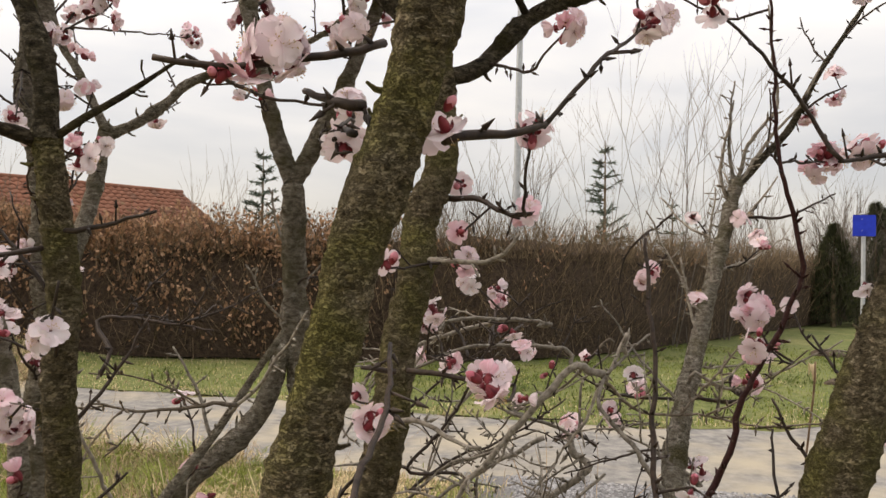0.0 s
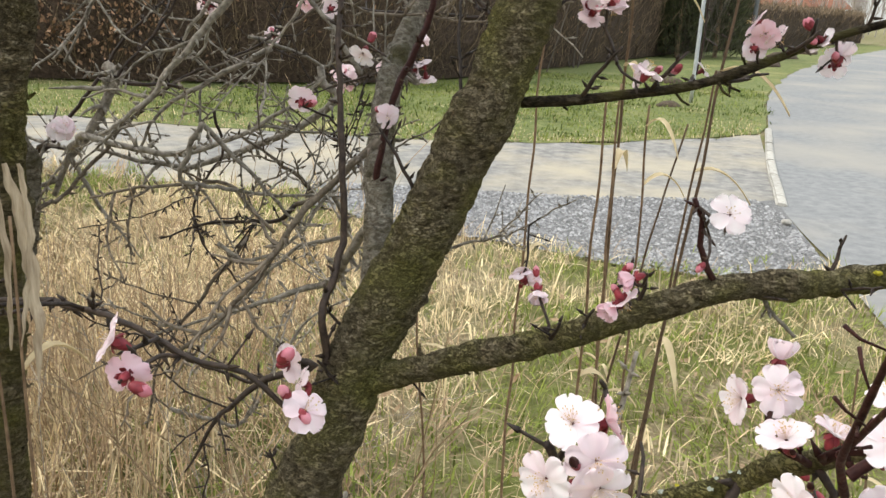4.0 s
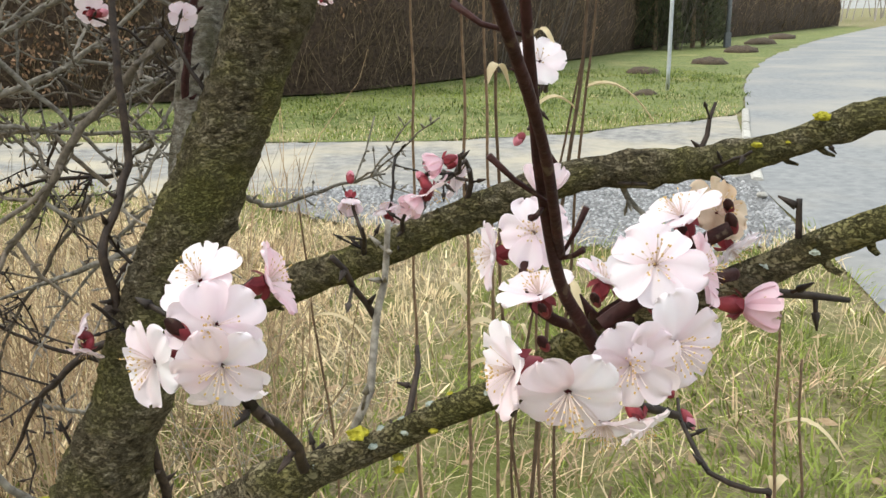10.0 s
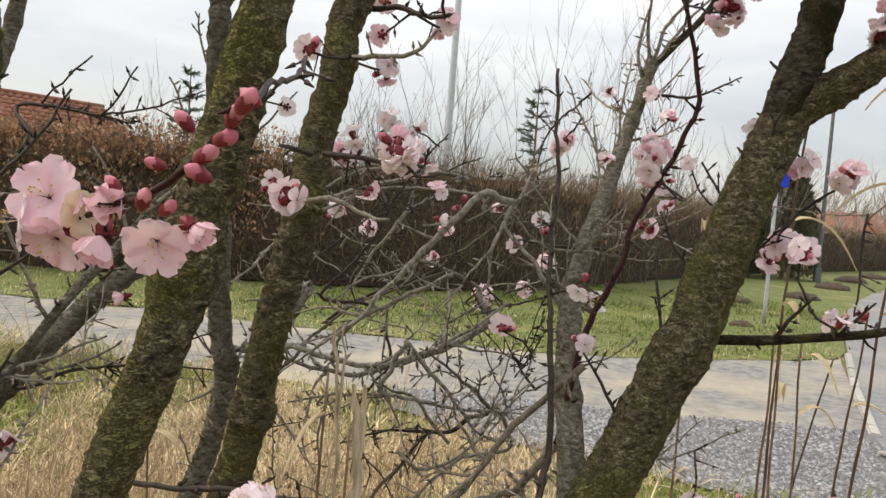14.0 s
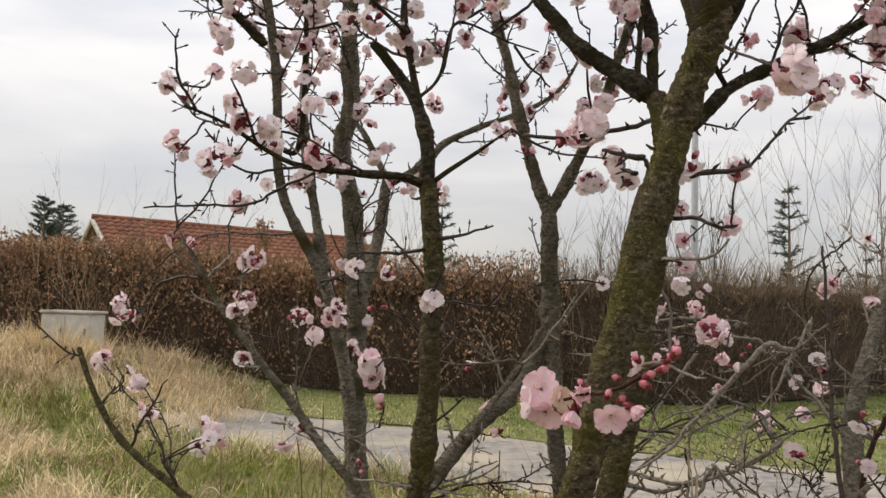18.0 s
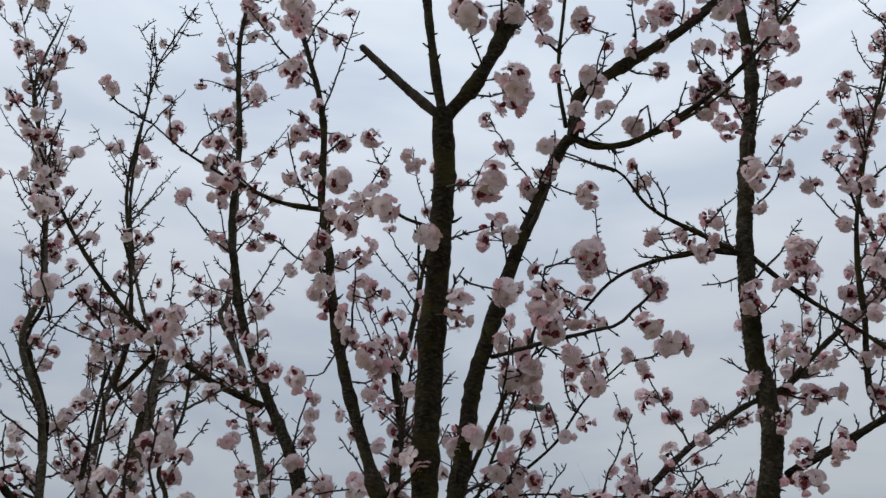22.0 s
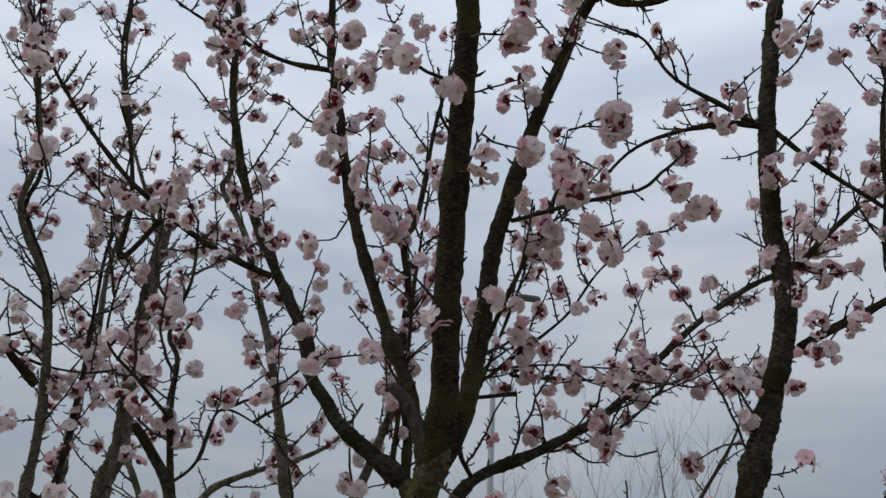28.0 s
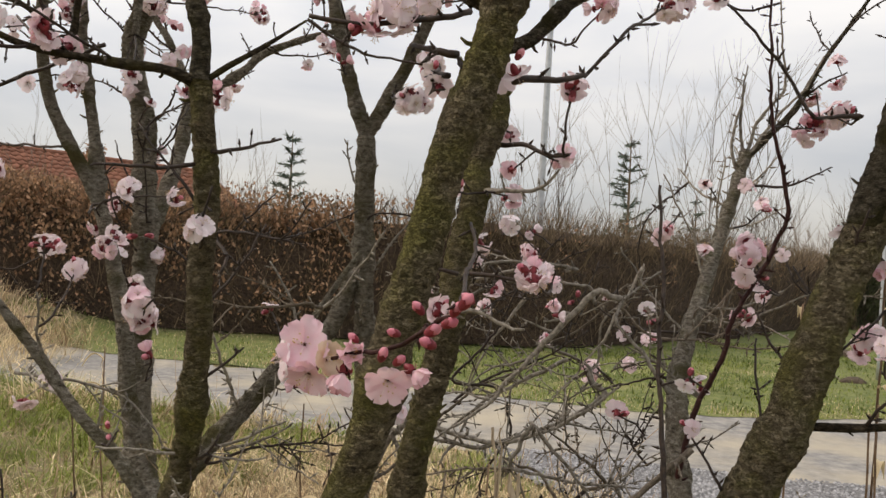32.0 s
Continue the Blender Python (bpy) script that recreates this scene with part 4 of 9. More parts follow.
def add_grid(verts, faces, rows, turn):
    s, n = len(verts), len(rows[0])
    m = Matrix.Rotation(turn, 3, "Z")
    for row in rows:
        verts.extend(m @ p for p in row)
    for i in range(len(rows) - 1):
        for j in range(n - 1):
            a = s + i * n + j
            faces.append((a, a + 1, a + n + 1, a + n))


def add_calyx(verts, faces):
    """Red cup with five reflexed sepals."""
    line = [Vector((0, 0, z)) for z in (-0.0115, -0.009, -0.005, 0.0003)]
    s = len(verts)
    for p, r in zip(line, (0.0012, 0.0030, 0.0040, 0.0037)):
        for k in range(6):
            a = k * math.pi / 3
            verts.append(Vector((r * math.cos(a), r * math.sin(a), p.z)))
    for i in range(3):
        for k in range(6):
            faces.append((s + i * 6 + k, s + i * 6 + (k + 1) % 6, s + i * 6 + 6 + (k + 1) % 6, s + i * 6 + 6 + k))
    for k in range(5):
        a = (k + 0.5) * 2 * math.pi / 5
        c, q = Vector((math.cos(a), math.sin(a), 0)), Vector((-math.sin(a), math.cos(a), 0))
        down = Vector((0, 0, 1))
        i = len(verts)
        verts.extend((c * 0.0034 + q * 0.0020, c * 0.0034 - q * 0.0020, c * 0.0062 - q * 0.0022 - down * 0.0022, c * 0.0076 - down * 0.0050, c * 0.0062 + q * 0.0022 - down * 0.0022))
        faces.append((i, i + 1, i + 2, i + 3, i + 4))


def add_stamens(verts, f_fil, f_anth, rng, n, spread=0.75, thick=0.00018, reach=0.0105, r=0.0006):
    for _ in range(n):
        a, e = rng.uniform(0, 6.28), rng.uniform(0.1, spread)
        d = Vector((math.cos(a) * math.sin(e), math.sin(a) * math.sin(e), math.cos(e)))
        ln = rng.uniform(0.006, reach)
        o = d * 0.0012
        tip = o + d * ln
        q = d.orthogonal().normalized() * thick
        p = d.cross(q)
        s = len(verts)
        verts.extend((o + q, o - q, tip - q * 0.7, tip + q * 0.7, o + p, o - p, tip - p * 0.7, tip + p * 0.7))
        f_fil.extend(((s, s + 1, s + 2, s + 3), (s + 4, s + 5, s + 6, s + 7)))
        s = len(verts)
        verts.extend((tip + Vector((r, 0, 0)), tip + Vector((0, r, 0)), tip - Vector((r, 0, 0)), tip - Vector((0, r, 0)), tip + d * r * 1.6, tip - d * r))
        f_anth.extend(((s, s + 1, s + 4), (s + 1, s + 2, s + 4), (s + 2, s + 3, s + 4), (s + 3, s, s + 4), (s + 1, s, s + 5), (s + 2, s + 1, s + 5), (s + 3, s + 2, s + 5), (s, s + 3, s + 5)))


def petal_shape(openness, rng):
    tilt = radians(62 - 52 * openness + rng.uniform(-7, 7))
    curl = radians(-8 - 14 * openness if openness > 0.5 else 26)
    return dict(length=0.0160 * rng.uniform(0.9, 1.08), width=0.0106 * rng.uniform(0.9, 1.12), tilt=tilt, cup=0.35 - 0.2 * openness, curl=curl)


def blossom_mesh(openness, seed, petal_mat=None, nu=4, nv=4, stamens=9):
    """Five petals, red calyx and stamens in one small mesh."""
    rng = random.Random(seed)
    verts, groups = [], ([], [], [], [])
    for k in range(5):
        add_grid(verts, groups[0], petal_grid(nu, nv, rng=rng, **petal_shape(openness, rng)), k * 2 * math.pi / 5 + rng.uniform(-0.12, 0.12))
    add_calyx(verts, groups[1])
    add_stamens(verts, groups[2], groups[3], rng, stamens)
    me = bpy.data.meshes.new("blossom")
    me.from_pydata([tuple(p) for p in verts], [], [f for g in groups for f in g])
    for m in (petal_mat or PETAL, CALYX, FILAMENT, ANTHER):
        me.materials.append(m)
    me.polygons.foreach_set("material_index", [i for i, g in enumerate(groups) for _ in g])
    me.polygons.foreach_set("use_smooth", [True] * len(me.polygons))
    return me


def bud_mesh(seed, r=0.0046):
    """Closed bud: overlapping petals in an egg, the red cup pressed round its foot."""
    verts, petals, cal = [], [], []
    n, rings = 10, 7
    for i in range(rings + 1):
        s = i / rings
        w = r * math.sin(math.pi * (0.12 + 0.88 * s)) ** 0.75 * (1.0 if i < rings else 0.0)
        for k in range(n):
            a = 2 * math.pi * k / n + 0.5 * s
            fold = 1 + 0.10 * math.sin(2.5 * a + seed) * s
            verts.append(Vector((w * fold * math.cos(a), w * fold * math.sin(a), 2.5 * r * s)))
    for i in range(rings):
        for k in range(n):
            petals.append((i * n + k, i * n + (k + 1) % n, (i + 1) * n + (k + 1) % n, (i + 1) * n + k))
    s0 = len(verts)
    for z, w in ((-1.15, 0.3), (-0.75, 0.72), (0.0, 0.98), (0.62, 1.06)):
        for k in range(n):
            a = 2 * math.pi * k / n
            tip = (0.55 if k % 2 == 0 else -0.1) if z > 0.5 else 0.0
            verts.append(Vector((r * w * math.cos(a), r * w * math.sin(a), r * (z + tip))))
    for i in range(3):
        for k in range(n):
            cal.append((s0 + i * n + k, s0 + i * n + (k + 1) % n, s0 + (i + 1) * n + (k + 1) % n, s0 + (i + 1) * n + k))
    me = bpy.data.meshes.new("bud")
    me.from_pydata([tuple(p) for p in verts], [], petals + cal)
    me.materials.append(PETAL_BUD)
    me.materials.append(CALYX)
    me.polygons.foreach_set("material_index", [0] * len(petals) + [1] * len(cal))
    me.polygons.foreach_set("use_smooth", [True] * len(me.polygons))
    return me


OPEN = [blossom_mesh(o, 100 + k) for k, o in enumerate((0.95, 0.85, 0.75, 0.9, 0.8))]
CUPPED = [blossom_mesh(o, 120 + k, m) for k, (o, m) in enumerate(((0.5, PETAL), (0.6, PETAL), (0.4, PETAL_PINK), (0.55, PETAL_PINK)))]
BUDS = [bud_mesh(k) for k in range(3)]
RED_BUDS = [bud_mesh(k, 0.0019) for k in range(7, 9)]
for red in RED_BUDS:
    red.materials[0] = SHOOT_RED
    for v in red.vertices:
        v.co.z *= 1.5
OLD = [blossom_mesh(0.6, 140, PETAL_OLD)]
rng_b = random.Random(21)


COUNTS, SURPLUS = {}, {}


def set_blossom(tree, p, facing, me, scale=1.0, name="blossom"):
    """One blossom as a part; past 290 on one tree the rest is gathered into a joined part."""
    f = Vector(facing).normalized()
    m = Matrix.Translation(Vector(p) - tree.location) @ f.to_track_quat("Z", "Y").to_matrix().to_4x4() @ Matrix.Rotation(rng_b.uniform(0, 6.28), 4, "Z")
    m = m @ Matrix.Scale(scale, 4)
    COUNTS[tree] = COUNTS.get(tree, 0) + 1
    if COUNTS[tree] > 290:
        SURPLUS.setdefault(tree, []).append((me, m))
        return None
    return part(name, me, tree, m=m)


def join_surplus():
    for tree, items in SURPLUS.items():
        mats, co, loops, starts, index, smooth = [], [], [], [], [], 0
        v0 = l0 = 0
        for me, m in items:
            n, nl, np_ = len(me.vertices), len(me.loops), len(me.polygons)
            a = np.empty(n * 3)
            me.vertices.foreach_get("co", a)
            r = np.array(m)
            co.append(a.reshape(n, 3) @ r[:3, :3].T + r[:3, 3])
            b = np.empty(nl, dtype=np.int32)
            me.loops.foreach_get("vertex_index", b)
            loops.append(b + v0)
            c = np.empty(np_, dtype=np.int32)
            me.polygons.foreach_get("loop_start", c)
            starts.append(c + l0)
            d = np.empty(np_, dtype=np.int32)
            me.polygons.foreach_get("material_index", d)
            for mt in me.materials:
                if mt not in mats:
                    mats.append(mt)
            index.append(np.array([mats.index(mt) for mt in me.materials], dtype=np.int32)[d])
            v0 += n
            l0 += nl
        co, loops, starts, index = np.concatenate(co), np.concatenate(loops), np.concatenate(starts), np.concatenate(index)
        me = bpy.data.meshes.new("blossoms")
        me.vertices.add(len(co))
        me.vertices.foreach_set("co", co.ravel())
        me.loops.add(len(loops))
        me.loops.foreach_set("vertex_index", loops)
        me.polygons.add(len(starts))
        me.polygons.foreach_set("loop_start", starts)
        me.polygons.foreach_set("material_index", index)
        me.polygons.foreach_set("use_smooth", np.ones(len(starts), dtype=bool))
        for mt in mats:
            me.materials.append(mt)
        me.update(calc_edges=True)
        tagged(part("blossoms", me, tree, "many pale pink blossoms high in the crown"), kind="stuff")


def cluster(tree, p, n, toward=None, buds=0, r=0.011, pink=0.3):
    """A tuft of blossoms round one spur, most of them facing outward."""
    p = Vector(p)
    r += 0.0007 * max(0, n - 2)
    axis = Vector((rng_b.gauss(0, 0.6), rng_b.gauss(0, 0.6), rng_b.gauss(0, 1))).normalized() * 0.0026 * max(0, n - 3)
    lead = Vector(toward).normalized() if toward else Vector((0, 0, 0))
    k = 0
    placed = []
    for _ in range(n * 14):
        if k >= n:
            break
        d = Vector((rng_b.gauss(0, 1), rng_b.gauss(0, 1), rng_b.gauss(0, 1))).normalized()
        if toward:
            d = (d + lead * 0.9).normalized()
        if any(d.dot(e) > (0.55 if n < 5 else 0.78) for e in placed) and rng_b.random() < 0.8:
            continue
        placed.append(d)
        me = rng_b.choice(CUPPED if rng_b.random() < pink else OPEN)
        set_blossom(tree, p + d * r + axis * rng_b.uniform(-1, 1), d, me, rng_b.uniform(0.82, 1.08))
        k += 1
    for _ in range(buds):
        d = Vector((rng_b.gauss(0, 1), rng_b.gauss(0, 1), rng_b.gauss(0.3, 1))).normalized()
        for _ in range(12):
            if not any(d.dot(e) > 0.5 for e in placed):
                break
            d = Vector((rng_b.gauss(0, 1), rng_b.gauss(0, 1), rng_b.gauss(0.3, 1))).normalized()
        set_blossom(tree, p + d * r * 0.9, d, rng_b.choice(BUDS), rng_b.uniform(0.7, 1.05), "bud")


# ---------------------------------------------------------------- trees


def plant(x, y, label):
    tree = thing("blossoming_tree", (x, y, height(x, y)), label, "tree", "blossoming trees")
    return tree


LINES = []


def joined(tree, pts):
    """Lets a limb spring from the nearest older limb of its tree."""
    p = Vector(pts[0])
    q = min((c for t, line in LINES if t == tree for c in line), key=lambda c: (c - p).length_squared)
    return [q] + list(pts) if 0.012 < (q - p).length < 0.4 else pts


def limb(tree, name, pts, r0, r1, mat=LIMB_BARK, power=1.0, seed=0, label=""):
    """A trunk or limb through a few bends, with knots and uneven bark."""
    rng = random.Random(seed * 13 + int(r0 * 1e5))
    r = max(r0, r1)
    line = curve_points([Vector(p) - tree.location for p in pts], 0.005 if r > 0.02 else max(0.006, min(0.012, r * 0.6)))
    length = sum((b - a).length for a, b in zip(line, line[1:]))
    line = [p + Vector((noise.noise(p * 9 + Vector((seed, 0, 0))), noise.noise(p * 9 + Vector((0, seed, 5))), 0)) * r * 0.25 for p in line]
    bumps = [(rng.random(), 0.02 / max(0.05, length), rng.uniform(0.05, 0.21)) for _ in range(int(length * (9 if r > 0.012 else 18)))]
    verts, faces = [], []
    sides = 48 if r > 0.02 else 16 if r > 0.008 else 8
    tube(verts, faces, line, r0, r1, sides, 0.10, power, bumps=bumps, cap=False)
    # rounded end
    end_d = (line[-1] - line[-2]).normalized()
    ring = [v.copy() for v in verts[-sides:]]
    for grow_by, shrink in ((0.45, 0.85), (0.75, 0.5), (0.9, 0.05)):
        s = len(verts)
        verts.extend(line[-1] + (v - line[-1]) * shrink + end_d * r1 * grow_by for v in ring)
        faces.extend((s - sides + k, s - sides + (k + 1) % sides, s + (k + 1) % sides, s + k) for k in range(sides))
    # short dead spurs and knots
    for _ in range(int(length * 20)):
        s = rng.random()
        i = min(len(line) - 2, int(s * (len(line) - 1)))
        d = (line[i + 1] - line[i]).normalized()
        q = d.orthogonal().normalized()
        q.rotate(Matrix.Rotation(rng.uniform(0, 6.28), 3, d))
        rr = r0 + (r1 - r0) * s ** power
        o = line[i] + q * rr * 0.7
        ln = rng.uniform(0.006, 0.022)
        e = (q + d * rng.uniform(-0.2, 0.6)).normalized()
        tube(verts, faces, [o, o + e * ln * 0.6, o + e * ln + d * ln * 0.2], min(rr * 0.35, 0.0034), 0.0012, 5)
    part(name, mesh_of(name, verts, faces, mat, True), tree, label)
    line = [p + tree.location for p in line]
    LINES.append((tree, line[::4]))
    return line


def twig(tree, pts, r0=0.003, r1=0.0012, mat=TWIG_BARK, spurs=60, seed=0, bloom=0.0, tuft=(1, 3), pink=0.3, buds=0.15):
    """A thin shoot with short spurs; some spurs carry tufts of blossom or buds."""
    rng = random.Random(seed)
    line = curve_points([Vector(p) for p in pts], 0.012)
    line = [p + Vector((noise.noise(p * 22), noise.noise(p * 22 + Vector((9, 0, 0))), noise.noise(p * 22 + Vector((0, 9, 0))))) * 0.005
            + Vector((noise.noise(p * 70), noise.noise(p * 70 + Vector((5, 0, 0))), noise.noise(p * 70 + Vector((0, 5, 0))))) * 0.0024 for p in line]
    verts, faces = [], []
    tube(verts, faces, [p - tree.location for p in line], r0 * 1.12, r1 * 1.25, 6, 0.16, power=1.4)
    length = sum((b - a).length for a, b in zip(line, line[1:]))
    for k in range(int(length * spurs) + 1):
        s = rng.uniform(0.05, 1.0)
        i = min(len(line) - 2, int(s * (len(line) - 1)))
        d = (line[i + 1] - line[i]).normalized()
        q = d.orthogonal().normalized()
        q.rotate(Matrix.Rotation(rng.uniform(0, 6.28), 3, d))
        e = (q + d * rng.uniform(0.1, 0.8)).normalized()
        ln = rng.uniform(0.002, 0.009) if rng.random() < 0.8 else rng.uniform(0.010, 0.028)
        o = line[i]
        rr = max(0.0012, (r0 + (r1 - r0) * s) * 0.6)
        tube(verts, faces, [o - tree.location, o + e * ln * 0.6 - tree.location, o + e * ln - tree.location], rr, rr * 0.8, 4)
        bud_r = rr * 1.25 + 0.0006
        tube(verts, faces, [o + e * (ln - 0.001) - tree.location, o + e * (ln + bud_r * 1.5) - tree.location, o + e * (ln + bud_r * 3.4) - tree.location], bud_r, 0.0004, 5)
        if rng.random() < bloom * 0.5:
            cluster(tree, o + e * (ln + 0.006), rng.randint(*tuft), toward=e, pink=pink, buds=1 if rng.random() < buds else 0)
    part("twig", mesh_of("twig", verts, faces, mat, True), tree)
    LINES.append((tree, line[::2]))
    return line


PENDING = []


def tuft(tree, p, n, toward=None, buds=0, pink=0.3):
    """A tuft of blossom whose stalk is grown once all the limbs stand."""
    cluster(tree, p, n, toward, buds, pink=pink)
    PENDING.append(Vector(p))


def grow_stalks():
    """Joins each loose tuft to the nearest limb or twig by a thin crooked twig."""
    pts = np.array([c for _, line in LINES for c in line])
    owner = [tree for tree, line in LINES for _ in line]
    rng = random.Random(77)
    for p in PENDING:
        d2 = ((pts - np.array(p)) ** 2).sum(1)
        k = int(d2.argmin())
        d = math.sqrt(d2[k])
        if d < 0.02:
            continue
        q = Vector(pts[k])
        bow = Vector((rng.gauss(0, 0.1), rng.gauss(0, 0.1), rng.uniform(-0.2, 0.12))) * d
        twig(owner[k], [q, q.lerp(p, 0.4) + bow, q.lerp(p, 0.8) + bow * 0.5, p], 0.0013 + 0.004 * min(0.3, d), 0.0010, TWIG_BARK, 45, rng.randint(0, 10 ** 6))


def dress(tree, line, start, end, per_m, reach, bloom, seed, mat=TWIG_BARK, tuft=(2, 5), spurs=70, r=0.0024, up=0.5, sit=0.0):
    """Side shoots along a limb between two fractions of its length, and tufts sitting straight on it."""
    rng = random.Random(seed)
    length = sum((b - a).length for a, b in zip(line, line[1:])) * (end - start)
    n = int(length * per_m * 1.3 + 0.5)
    for k in range(n):
        s = start + (end - start) * (k + rng.random()) / n
        i = min(len(line) - 2, int(s * (len(line) - 1)))
        d = (line[i + 1] - line[i]).normalized()
        q = d.orthogonal().normalized()
        q.rotate(Matrix.Rotation(rng.uniform(0, 6.28), 3, d))
        e = (q + d * rng.uniform(0.2, 0.9) + Vector((0, 0, up))).normalized()
        ln = reach * rng.uniform(0.35, 1.15)
        o = line[i]
        bend = Vector((rng.gauss(0, 0.1), rng.gauss(0, 0.1), rng.uniform(0.0, 0.25))) * ln
        twig(tree, [o, o + e * ln * 0.5, o + e * ln + bend], r * rng.uniform(0.7, 1.15), 0.0011, mat, spurs, rng.randint(0, 10 ** 6), bloom, tuft)
    for k in range(int(length * sit * 0.48 + 0.5)):
        s = rng.uniform(start, end)
        i = min(len(line) - 2, int(s * (len(line) - 1)))
        d = (line[i + 1] - line[i]).normalized()
        q = d.orthogonal().normalized()
        q.rotate(Matrix.Rotation(rng.uniform(0, 6.28), 3, d))
        cluster(tree, line[i] + q * 0.022, rng.randint(*tuft), toward=q, buds=1 if rng.random() < 0.3 else 0)


def shoot(pts, r0, r1, mat, spurs, seed, side=5):
    """A bare crooked shoot that springs from the nearest limb, with finer side twigs."""
    rng = random.Random(seed)
    pts = [Vector(p) for p in pts]
    best = None
    for tree, line in LINES:
        for flip in (False, True):
            p = pts[-1] if flip else pts[0]
            q = min(line, key=lambda c: (c - p).length_squared)
            d = (q - p).length
            if best is None or d < best[0]:
                best = (d, tree, q, flip)
    d, tree, q, flip = best
    if flip:
        pts.reverse()
    if d > 0.03:
        sag = Vector((rng.gauss(0, 0.08), rng.gauss(0, 0.05), rng.uniform(-0.15, 0.02))) * d
        pts = [q, q.lerp(pts[0], 0.5) + sag] + pts
    line = twig(tree, pts, r0, r1, mat, spurs, seed)
    for _ in range(side):
        i = rng.randint(len(line) // 3, len(line) - 3)
        e = (line[i + 1] - line[i]).normalized()
        n = e.orthogonal().normalized()
        n.rotate(Matrix.Rotation(rng.uniform(0, 6.28), 3, e))
        e = (e * rng.uniform(0.4, 1.0) + n).normalized()
        ln = rng.uniform(0.05, 0.17)
        b = Vector((rng.gauss(0, 0.25), rng.gauss(0, 0.25), rng.gauss(0.1, 0.25))) * ln
        twig(tree, [line[i], line[i] + e * ln * 0.5 + b * 0.3, line[i] + e * ln + b], r1 * 1.25, 0.0008, mat, spurs * 1.3, rng.randint(0, 10 ** 6))


def lichen_tuft(tree, p, mat, r, seed):
    bm = bmesh.new()
    bmesh.ops.create_icosphere(bm, subdivisions=3, radius=r)
    for v in bm.verts:
        v.co.z *= 0.55
        v.co *= 1 + 0.6 * noise.noise(v.co * (2.2 / r) + Vector((seed, 0, 0)))
    part("lichen", bm_mesh(bm, "lichen", mat), tree, "crusty lichen tuft", Matrix.Translation(Vector(p) - tree.location))


# ---------------------------------------------------------------- the blossoming trees


def large_blossom(tree, p, facing, openness, scale, petal_mat=PETAL):
    """A blossom seen close: each petal, the calyx and the stamens are parts of their own."""
    rng = random.Random(int(abs(p[0] * 7919 + p[2] * 104729) * 1000))
    f = Vector(facing).normalized()
    m = Matrix.Translation(Vector(p) - tree.location) @ f.to_track_quat("Z", "Y").to_matrix().to_4x4() @ Matrix.Rotation(rng.uniform(0, 6.28), 4, "Z") @ Matrix.Scale(scale, 4)
    verts, faces = [], []
    add_calyx(verts, faces)
    flower = part("blossom", mesh_of("calyx", verts, faces, CALYX, True), tree, "open pale pink blossom", m)
    for k in range(5):
        verts, faces = [], []
        add_grid(verts, faces, petal_grid(8, 8, rng=rng, **petal_shape(openness, rng)), k * 2 * math.pi / 5 + rng.uniform(-0.12, 0.12))
        part("petal", mesh_of("petal", verts, faces, petal_mat, True), flower)
    verts, fil, anth = [], [], []
    add_stamens(verts, fil, anth, rng, 30, 0.9, 0.00015, 0.0112, 0.00046)
    me = mesh_of("stamens", verts, fil + anth, [FILAMENT, ANTHER])
    me.polygons.foreach_set("material_index", [0] * len(fil) + [1] * len(anth))
    part("stamen_tuft", me, flower, "thin stamens tipped with yellow anthers")


# near leaning tree with the forked leader
tree_c = plant(-0.27, 0.86, "leaning mossy tree with pink blossom and a forked leader")
c_trunk = limb(tree_c, "trunk", [(-0.270, 0.780, -0.050), (-0.235, 0.700, 0.450), (-0.195, 0.620, 0.900), (-0.167, 0.590, 1.070), (-0.150, 0.585, 1.140), (-0.122, 0.580, 1.235), (-0.102, 0.578, 1.321), (-0.075, 0.576, 1.426), (-0.056, 0.576, 1.510), (-0.032, 0.574, 1.591), (-0.014, 0.568, 1.655), (0.003, 0.556, 1.710), (0.023, 0.532, 1.775)], 0.0205, 0.0185, MOSS_BARK, 1.0, 0)
# from here up the stem takes the bark with backlit shade in its colour
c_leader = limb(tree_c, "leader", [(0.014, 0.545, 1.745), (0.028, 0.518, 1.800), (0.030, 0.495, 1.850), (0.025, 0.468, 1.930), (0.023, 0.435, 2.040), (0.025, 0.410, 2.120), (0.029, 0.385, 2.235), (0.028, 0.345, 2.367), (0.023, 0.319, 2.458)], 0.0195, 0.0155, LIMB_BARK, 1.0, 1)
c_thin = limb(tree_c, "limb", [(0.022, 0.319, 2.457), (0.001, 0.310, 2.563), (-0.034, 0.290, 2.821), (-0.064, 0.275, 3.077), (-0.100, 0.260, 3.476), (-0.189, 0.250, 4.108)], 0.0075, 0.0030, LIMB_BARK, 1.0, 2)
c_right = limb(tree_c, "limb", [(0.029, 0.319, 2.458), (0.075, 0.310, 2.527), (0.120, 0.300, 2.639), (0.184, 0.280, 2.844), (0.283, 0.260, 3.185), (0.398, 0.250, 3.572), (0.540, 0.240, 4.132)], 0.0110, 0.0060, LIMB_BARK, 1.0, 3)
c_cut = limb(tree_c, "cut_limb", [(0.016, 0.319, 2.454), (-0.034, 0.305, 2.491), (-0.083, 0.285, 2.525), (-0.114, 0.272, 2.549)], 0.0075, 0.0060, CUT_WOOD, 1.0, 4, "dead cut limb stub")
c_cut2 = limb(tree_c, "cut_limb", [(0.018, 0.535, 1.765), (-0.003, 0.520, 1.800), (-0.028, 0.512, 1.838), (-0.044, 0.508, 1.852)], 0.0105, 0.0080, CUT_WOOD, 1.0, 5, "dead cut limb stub")
